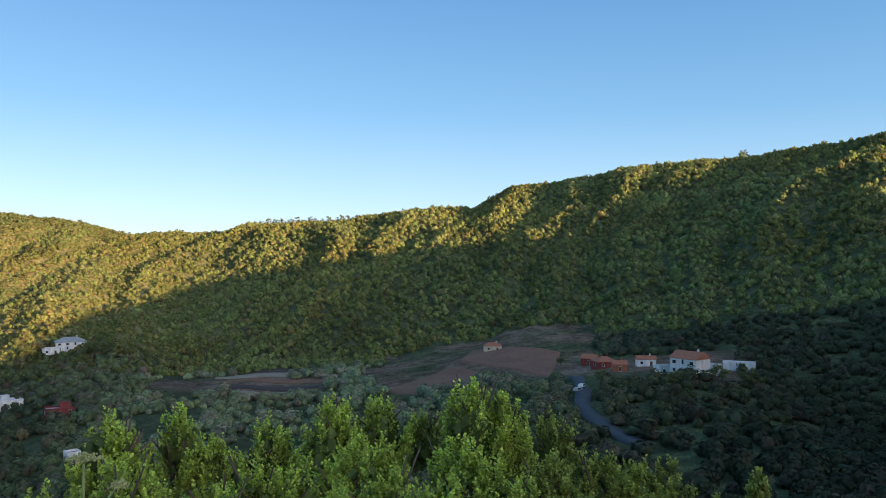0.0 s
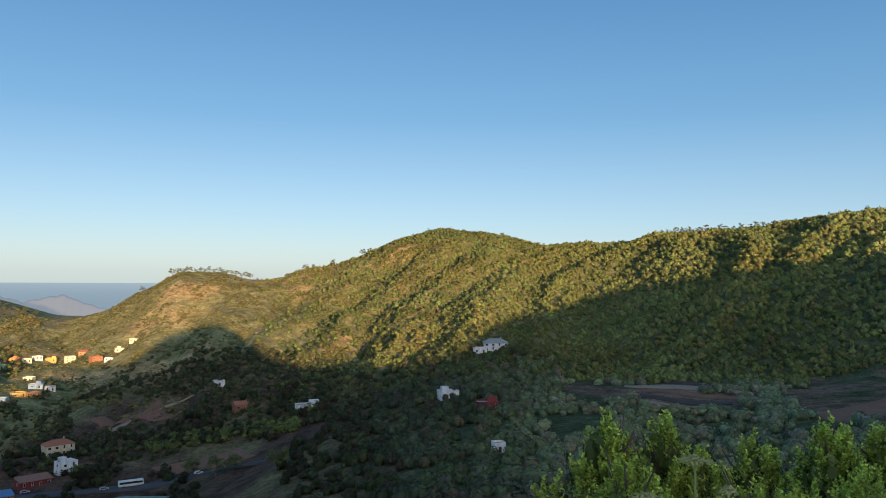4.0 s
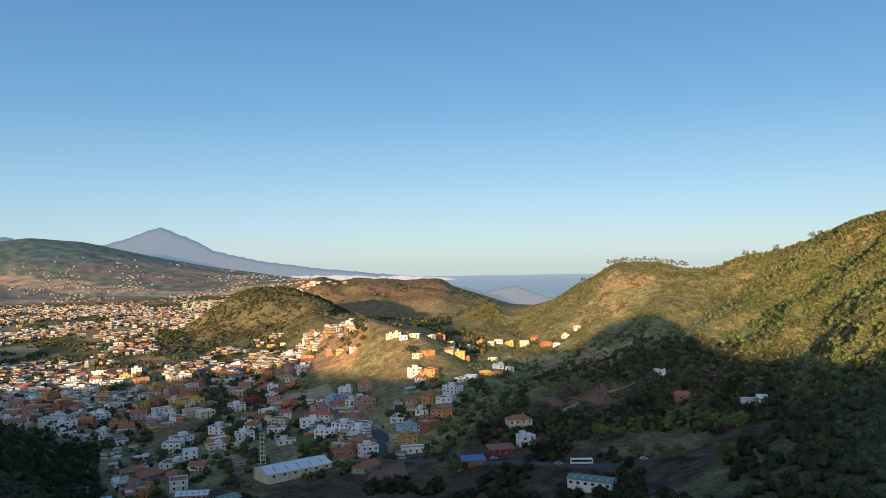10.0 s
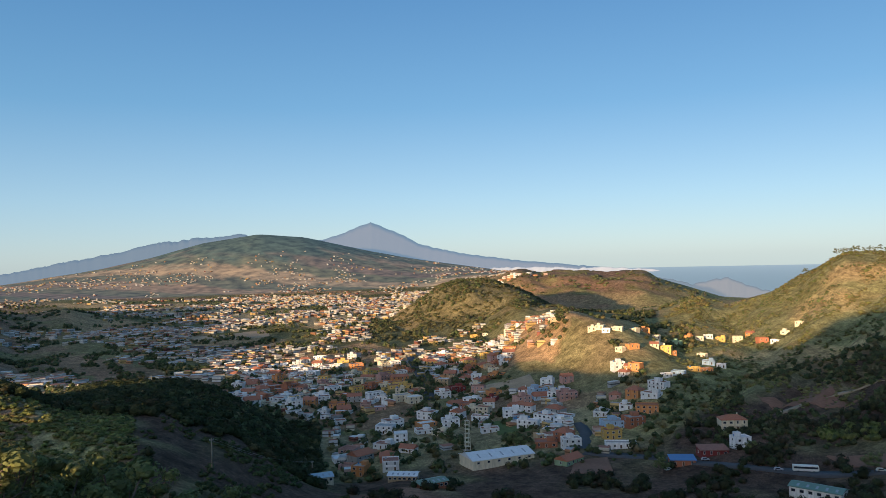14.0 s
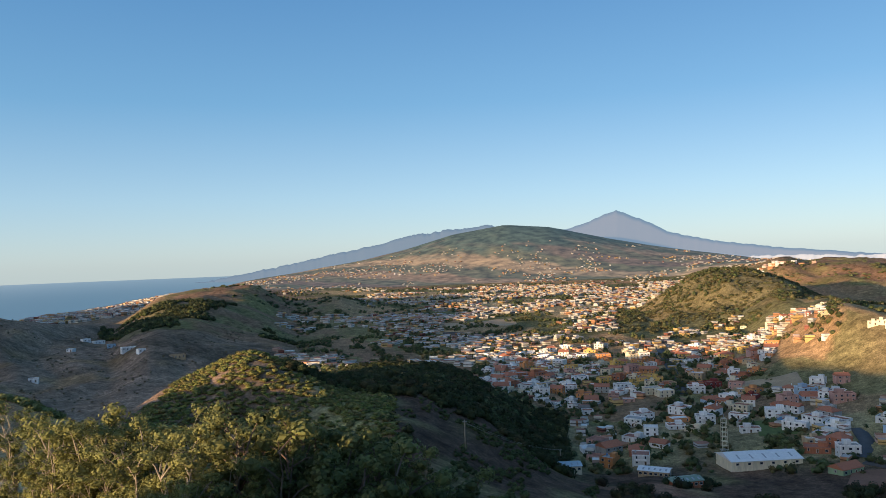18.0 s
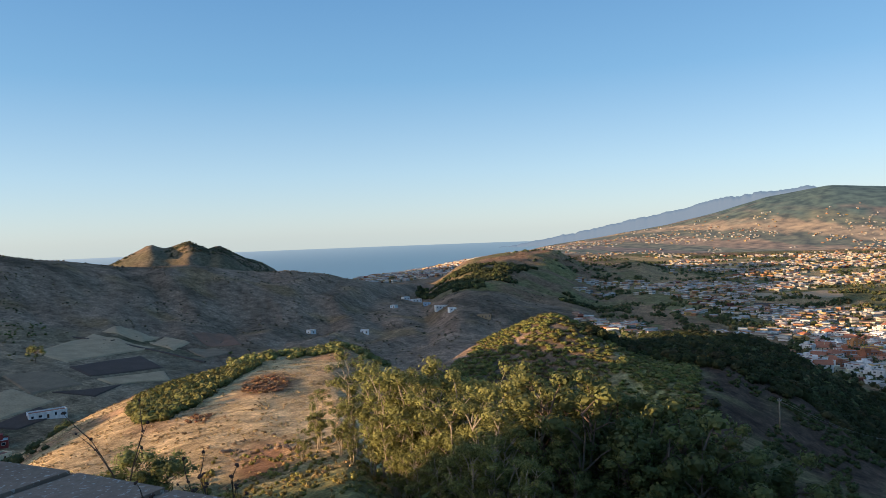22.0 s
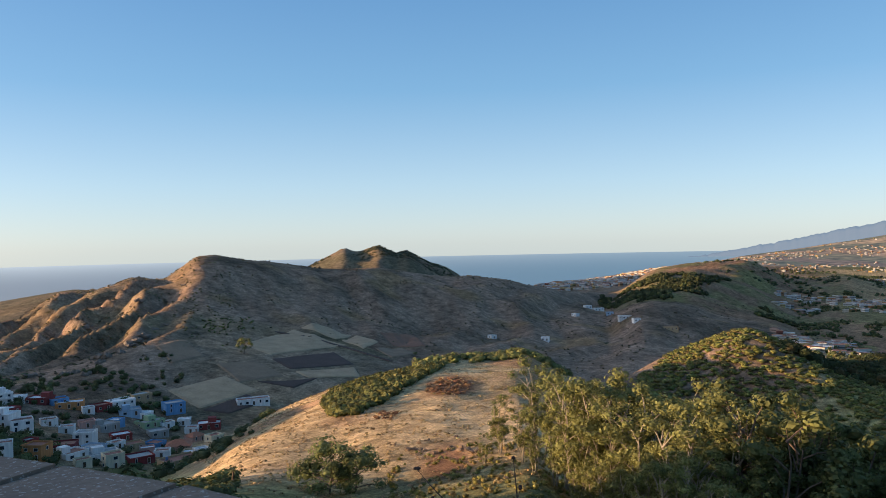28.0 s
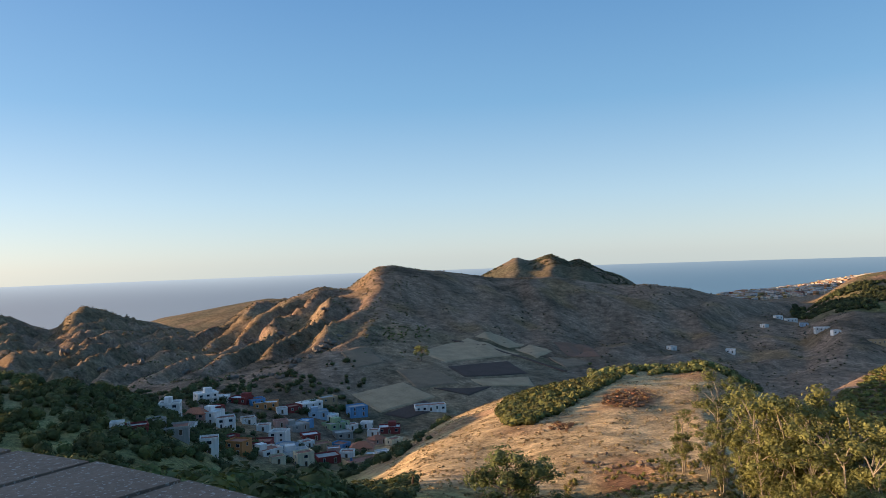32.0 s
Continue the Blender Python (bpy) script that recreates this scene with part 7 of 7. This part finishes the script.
    for az, el, s in ((-13.5, -8.6, 1.0), (-10.4, -7.4, 0.8), (-21.6, -8.2, 1.2), (-23.8, -8.4, 1.3), (-18.6, -8.6, 1.0), (27.4, -6.4, 1.5), (23.6, -6.3, 1.6), (22.6, -6.5, 1.8), (54.4, -13.9, 1.2), (56.2, -13.0, 0.8),
                      (71.4, -13.9, 1.5), (70.9, -14.2, 1.4), (76.2, -13.4, 1.4), (82.0, -13.2, 1.3), (47.0, -14.5, 1.6), (45.4, -14.6, 1.7), (44.1, -14.3, 1.4), (41.0, -14.5, 1.8), (60.6, -15.6, 1.5), (133.5, -8.4, 0.7)):
        plant(g.choice(kinds), az, reach(az, el), s, g.uniform(0, 6.28), "dark leafy garden tree near the houses", "garden trees", 0.6)
    for k in kinds:
        discard(k)
    # ridge trees with open crowns against the sky
    kinds = [tree_kind(s, 9, 3.4, 12, 60, FAR_LEAF, BARK, (0.10, 0.11, 0.045), size=0.16, core=0.5) for s in (21, 22, 23)]
    line = [(43.2 + 0.32 * i, g.uniform(0.7, 1.15)) for i in range(18)] + [(34.9, 1.3), (34.4, 1.0), (39.2, 1.1), (38.6, 0.8), (37.2, 1.2), (36.6, 0.6), (40.6, 0.7), (29.9, 0.7), (21.2, 0.7), (50.6, 0.9), (57.8, 1.2), (57.2, 1.0), (58.2, 1.0)] + \
           [(4.6 + 0.5 * i, g.uniform(0.9, 1.4)) for i in range(18)] + [(14.2, 0.8), (-23.4, 1.3)]
    c_r, c_z = smooth_line(S6 + S6B + S6C)
    for az, s in line:
        r = float(np.interp(az, np.arange(-45, 315.1, 0.25)[:len(c_r)], c_r)) - 12
        plant(g.choice(kinds), az, r, s, g.uniform(0, 6.28), "open-crowned tree on the skyline ridge", "ridge trees", 1.0)
    for k in kinds:
        discard(k)


grove()


def palm(az, el, height):
    at = spot(az, reach(az, el, 80))
    th = thing("palm_tree", "tall palm with a small shaggy crown near the village", "palm tree", at, 0, "palms")
    bm = bmesh.new()
    rod(bm, (0, 0, -0.8), (0.1, 0, height * 0.5), 0.24, 0.19, 8)
    rod(bm, (0.1, 0, height * 0.5), (0, 0.1, height), 0.19, 0.16, 8)
    part("trunk", bm, BARK, th, smooth=True)
    frond = plain("palm_frond", (0.16, 0.15, 0.06), 0.7, 0.3, 3) if "palm_frond" not in bpy.data.materials else bpy.data.materials["palm_frond"]
    for i in range(16):
        a, lift = i * 2.4, 0.9 - 1.5 * i / 16
        bm = bmesh.new()
        p0, side = Vector((0, 0, 0)), Vector((-math.sin(a), math.cos(a), 0))
        pts = [Vector((math.cos(a) * d, math.sin(a) * d, lift * d - 0.3 * d * d)) for d in (0, 0.35, 0.7, 1.0)]
        for s in range(3):
            w0, w1 = (0.06, 0.16, 0.14, 0.02)[s], (0.06, 0.16, 0.14, 0.02)[s + 1]
            for k in (-1, 1):
                poly(bm, [pts[s], pts[s + 1], pts[s + 1] + side * k * w1 - Vector((0, 0, w1 * 0.4)), pts[s] + side * k * w0 - Vector((0, 0, w0 * 0.4))])
        ob = part("frond", bm, frond, th)
        ob.location = (0, 0.1, height)


palm(147.1, -16.6, 2.6)
palm(148.0, -12.6, 4.0)


# ---------------------------------------------------------------- poles, mast, hall, vehicles
def pole(az, el, height, label, arms=True):
    at = spot(az, reach(az, el))
    th = thing("power_pole", label, "pole", at, radians(az) + 0.5)
    bm = bmesh.new()
    rod(bm, (0, 0, -0.5), (0, 0, height), 0.34, 0.24, 8)
    part("post", bm, PALE_BARK, th, smooth=True)
    if arms:
        bm = bmesh.new()
        box(bm, -0.9, -0.08, height - 0.9, 0.9, 0.08, height - 0.72)
        part("crossarm", bm, METAL, th)
        for x in (-0.8, 0, 0.8):
            bm = bmesh.new()
            rod(bm, (x, 0, height - 0.719), (x, 0, height - 0.45), 0.07, 0.05, 6)
            part("insulator", bm, FRAME, th)
    return th


p_pole = pole(93.8, -14.5, 12.5, "pale concrete power pole with a crossarm on the grey slope")
pole(97.7, -8.35, 7.0, "slender pole on the crest of the dark hill", False)
p_far = pole(86.6, -15.4, 8.0, "concrete power pole at the edge of the town")


def cable(a, b, sag):
    th_name = "power_cable"
    cu = bpy.data.curves.new(th_name, "CURVE")
    cu.dimensions, cu.bevel_depth, cu.bevel_resolution = "3D", 0.035, 1
    sp = cu.splines.new("POLY")
    sp.points.add(16)
    for i in range(17):
        k = i / 16
        p = a.lerp(b, k) - Vector((0, 0, 4 * sag * k * (1 - k)))
        sp.points[i].co = (*p, 1)
    cu.materials.append(METAL)
    return tagged(new(th_name, cu), "thin power cable hung between two poles", "cable", "cables")


for c_x in (-0.8, 0.8):
    cable(p_pole.matrix_world @ Vector((c_x, 0, 12.03)), p_far.matrix_world @ Vector((c_x, 0, 7.53)), 3.0)


def mast(az, el, height, width, label):
    at = spot(az, reach(az, el))
    th = thing("lattice_tower", label, "tower", at, radians(az) + 0.3)
    bm = bmesh.new()
    box(bm, -width * 0.8, -width * 0.8, -1, width * 0.8, width * 0.8, 0.4)
    part("footing", bm, ROOF_GREY, th)
    for x, y in ((-1, -1), (1, -1), (1, 1), (-1, 1)):
        bm = bmesh.new()
        rod(bm, (x * width / 2, y * width / 2, 0.404), (x * width * 0.4, y * width * 0.4, height), 0.22, 0.16, 6)
        part("leg", bm, PAINT["c"][1], th)
    n = int(height / 2.6)
    for i in range(1, n + 1):
        z, w = height * i / n, width * (0.5 - 0.1 * i / n)
        bm = bmesh.new()
        box(bm, -w, -w, z - 0.25, w, w, z)
        part("platform", bm, PAINT["c"][1], th)
    bm = bmesh.new()
    rod(bm, (0, 0, height + 0.004), (0, 0, height + 3), 0.12, 0.06, 6)
    part("spire", bm, METAL, th)


mast(74.9, -14.2, 19, 3.2, "pale open concrete tower rising among the houses")


def hall(az, el, w, d, turn, label, walls, sheet, name="hall", h=5.5):
    at = spot(az, reach(az, el))
    th = thing(name, label, "hall", at, radians(az) + turn)
    bm = bmesh.new()
    box(bm, -w / 2, -d / 2, -3, w / 2, d / 2, h)
    part("wall", bm, walls, th)
    bm = bmesh.new()
    x, y, top = w / 2 + 0.5, d / 2 + 0.5, h + d * 0.13
    for s in (-1, 1):
        poly(bm, [(-x, s * y, h), (x, s * y, h), (x, 0, top), (-x, 0, top)][::s * -1])
        poly(bm, [(-x, s * y, h + 0.2), (x, s * y, h + 0.2), (x, 0, top + 0.2), (-x, 0, top + 0.2)][::-1 if s > 0 else 1])
        poly(bm, [(-x, s * y, h), (x, s * y, h), (x, s * y, h + 0.2), (-x, s * y, h + 0.2)])
        poly(bm, [(s * x, -y, h), (s * x, 0, top), (s * x, 0, top + 0.2), (s * x, -y, h + 0.2)])
        poly(bm, [(s * x, y, h), (s * x, 0, top), (s * x, 0, top + 0.2), (s * x, y, h + 0.2)])
        poly(bm, [(s * w / 2, -d / 2, h), (s * w / 2, d / 2, h), (s * w / 2, 0, top - 0.1)])
    part("roof", bm, sheet, th)
    for i in range(5):
        for s in (-1, 1):
            bm = bmesh.new()
            xx = -w / 2 + w * (i + 0.7) / 5.4
            k = (h + 0.24, top + 0.24)
            poly(bm, [(xx, s * y * 0.75, k[0] + (k[1] - k[0]) * 0.25 + 0.02), (xx + 1, s * y * 0.75, k[0] + (k[1] - k[0]) * 0.25 + 0.02), (xx + 1, s * y * 0.3, k[0] + (k[1] - k[0]) * 0.7 + 0.02), (xx, s * y * 0.3, k[0] + (k[1] - k[0]) * 0.7 + 0.02)])
            part("rooflight", bm, METAL, th)
    for i in range(6):
        stick("window", WIN[1], th, Matrix.Translation((-w / 2 + w * (i + 0.5) / 6, -d / 2, h - 2.0)))
    bm = bmesh.new()
    box(bm, w / 2 - 0.01, -1.6, 0, w / 2 + 0.08, 1.6, h - 0.5)
    part("door", bm, METAL, th)


hall(72.7, -15.1, 40, 20, 0.45, "long industrial hall with a pale sheet roof", PAINT["c"][1], ROOF_WHITE)
hall(50.4, -16.6, 20, 9, -0.3, "green-roofed open shed below the road", PAINT["w"][1], plain("green_sheet", (0.16, 0.24, 0.19), 0.6, 0.15, 1))
hall(86.4, -15.9, 18, 10, 0.2, "low hall with a blue-grey sheet roof", PAINT["c"][1], plain("blue_grey_sheet", (0.38, 0.45, 0.50), 0.5, 0.15, 1), name="workshop", h=3.0)
hall(79.8, -16.1, 16, 9, -0.2, "low workshop with a pale blue sheet roof", PAINT["t"][1], ROOF_WHITE, name="workshop", h=3.0)
hall(77.8, -16.7, 16, 9, 0.5, "low workshop with a green sheet roof", PAINT["r"][1], plain("dull_green_sheet", (0.20, 0.26, 0.20), 0.6, 0.15, 1), name="workshop", h=3.0)


def vehicle(az, el, turn, colour, long=4.2, wide=1.75, high=1.45, name="car", label="small parked car"):
    at = spot(az, reach(az, el), 0.5)
    th = thing(name, label, name, at, radians(az) + turn, name + "s")
    paint = bpy.data.materials.get("paint_" + label.split()[0]) or plain("paint_" + label.split()[0], colour, 0.3, 0.05, 2)
    tyre = bpy.data.materials.get("tyre_rubber") or plain("tyre_rubber", (0.02, 0.02, 0.02), 0.8, 0.2, 5)
    bm = bmesh.new()
    hood = high * 0.58
    if name == "car":
        side = [(-long / 2, 0.3), (long / 2, 0.3), (long / 2, hood), (long * 0.28, hood * 1.05), (long * 0.14, high), (-long * 0.34, high), (-long / 2, hood)]
    else:
        side = [(-long / 2, 0.35), (long / 2, 0.35), (long / 2 + 0.05, high * 0.6), (long / 2 - 0.15, high), (-long / 2, high)]
    a = [bm.verts.new((x, -wide / 2, z)) for x, z in side]
    b = [bm.verts.new((x, wide / 2, z)) for x, z in side]
    bm.faces.new(a)
    bm.faces.new(b[::-1])
    for i in range(len(side)):
        bm.faces.new((a[i], b[i], b[(i + 1) % len(side)], a[(i + 1) % len(side)]))
    bmesh.ops.recalc_face_normals(bm, faces=bm.faces)
    bmesh.ops.bevel(bm, geom=list(bm.edges), offset=0.08, segments=2, affect="EDGES")
    part("body", bm, paint, th)
    for s in (-1, 1):
        bm = bmesh.new()
        y = s * (wide / 2 + 0.004)
        if name == "car":
            pts = [(-long * 0.34, hood), (long * 0.22, hood), (long * 0.12, high * 0.93), (-long * 0.30, high * 0.93)]
        else:
            pts = [(-long * 0.46, high * 0.5), (long * 0.46, high * 0.5), (long * 0.45, high * 0.82), (-long * 0.46, high * 0.82)]
        poly(bm, [(x, y, z) for x, z in pts][::-s])
        part("side_window", bm, GLASS, th)
        for x in (-0.3, 0.3):
            bm = bmesh.new()
            rod(bm, (x * long, s * wide / 2 - s * 0.15, 0.32), (x * long, s * wide / 2 + s * 0.02, 0.32), 0.32, 0.32, 12)
            part("wheel", bm, tyre, th)


vehicle(51.1, -14.85, 0.15, (0.62, 0.64, 0.60), 11.5, 2.5, 3.0, "bus", "white bus on the valley road")
for v in ((58.6, -14.75, 0.1, (0.7, 0.7, 0.7), "white car parked beside the valley road"), (57.6, -14.6, 0.2, (0.35, 0.36, 0.38), "silver car parked beside the valley road"),
          (60.2, -15.4, 1.0, (0.7, 0.7, 0.7), "white car parked below the orange building"), (52.8, -14.95, 0.1, (0.35, 0.36, 0.38), "silver car on the valley road"),
          (46.6, -14.4, 0.3, (0.7, 0.7, 0.7), "white car on the shaded road"), (-12.0, -9.0, 1.2, (0.7, 0.7, 0.7), "white car parked on the forest lane"), (-11.7, -9.3, 1.0, (0.35, 0.36, 0.38), "silver car parked on the forest lane")):
    vehicle(v[0], v[1], v[2], v[3], label=v[4])

# rows of trees beside the brown strip, and shrubs in front of the near hills
o_az, o_r = plot(39.5, 50.2, 330, 470, 3.0, lambda a, d: np.abs(np.degrees(np.arctan2(ground_z(a, d), d)) - np.interp(a, [39.5, 50.2], [-11.3, -12.3])) < 0.45)
wood("orchard_row", "dense green tree rows on the valley floor", o_az, o_r, rng.uniform(1.4, 2.4, len(o_r)), rng.uniform(1.0, 1.4, len(o_r)), tones(len(o_r), (0.14, 0.16, 0.05), 0.2), SHRUBS)
o_az, o_r = plot(84, 100, 90, 390, 3.4, lambda a, d: (value_noise(a / 2, d / 26, 81) > 0.1) | (d < 90 + (a - 84) * 6))
wood("grey_slope_shrubs", "dark shrubs on the shaded grey slope", o_az, o_r, rng.uniform(0.6, 1.5, len(o_r)), rng.uniform(0.7, 1.1, len(o_r)), tones(len(o_r), (0.075, 0.09, 0.035), 0.3), SHRUBS)
o_az, o_r = plot(98, 121, 78, 290, 3.2)
wood("grove_undergrowth", "dark undergrowth below the eucalyptus grove", o_az, o_r, rng.uniform(1.2, 2.8, len(o_r)), rng.uniform(0.8, 1.3, len(o_r)), tones(len(o_r), (0.06, 0.075, 0.03), 0.3), SHRUBS)


# ---------------------------------------------------------------- rocks, vines and the slope's scar
ROCK = plain("grey_rock", (0.17, 0.14, 0.115), 0.95, 0.4, 0.5, bump=0.5)
BROWN_ROCK = plain("brown_rock", (0.22, 0.15, 0.10), 0.95, 0.4, 0.8, bump=0.5)


def rock(az, r, size, label, group, material, seed, tall=1.0):
    """A craggy outcrop: several broken blocks grown into one."""
    g = np.random.default_rng(seed)
    V, F = [], []
    for k in range(5):
        v = ICO_V * g.uniform(0.55, 1.1, (len(ICO_V), 1)) * (g.uniform(0.5, 1), g.uniform(0.5, 1), g.uniform(0.6, 1.3) * tall) + (g.normal(size=3) * (0.6, 0.6, 0.15))
        F.append(ICO_F + k * len(ICO_V)); V.append(v * size * 0.6)
    ob = new("rock_outcrop", quads_mesh("rock_outcrop", np.concatenate(V), np.concatenate(F), material, smooth=False))
    ob.matrix_world = Matrix.Translation(spot(az, r, size * 0.15))
    return tagged(ob, label, "rock", group)


for k_i, (k_a, k_e, k_s) in enumerate(((158.1, -8.3, 5), (157.4, -8.2, 4), (156.7, -8.4, 5), (155.9, -7.7, 5), (155.3, -7.35, 6), (154.6, -7.1, 6), (154.0, -6.7, 7), (153.4, -6.45, 7), (152.9, -6.1, 7),
                                       (152.2, -5.7, 6), (151.6, -5.4, 5), (161.0, -8.3, 5), (160.1, -8.2, 6), (163.4, -7.6, 6), (166.2, -6.6, 7), (168.8, -6.9, 6), (171.0, -5.6, 8), (153.2, -3.6, 6), (156.6, -5.2, 6), (150.2, -2.6, 5))):
    rock(k_a, reach(k_a, k_e, 300), k_s * 0.9, "craggy grey rock outcrop on the gullied hillside", "hillside outcrops", ROCK, k_i, 0.65)
for k_i, (k_a, k_e, k_s) in enumerate(((134.1, -15.0, 1.6), (133.4, -15.1, 1.2), (132.3, -15.3, 1.0), (131.2, -14.9, 1.3), (130.2, -15.1, 1.9), (129.4, -15.2, 1.4), (132.9, -14.4, 0.8), (135.4, -14.6, 0.7), (130.8, -14.2, 0.9))):
    rock(k_a, reach(k_a, k_e, 92), k_s * 0.8, "brown rock in the eroded scar of the golden slope", "slope rocks", BROWN_ROCK, 50 + k_i, 0.55)
k_az, k_r = plot(145.4, 149.6, 560, 800, 4.0, lambda a, d: (np.abs(np.degrees(np.arctan2(ground_z(a, d), d)) + np.interp(a, [145.4, 149.6], [5.5, 5.6])) < 0.5) & (np.floor(d / 4.5) % 2 == 0))
if len(k_r):
    wood("vineyard", "rows of low green vines below the brown hill", k_az, k_r, rng.uniform(0.7, 1.3, len(k_r)), rng.uniform(0.7, 1.0, len(k_r)), tones(len(k_r), (0.13, 0.15, 0.055), 0.25), TINY)
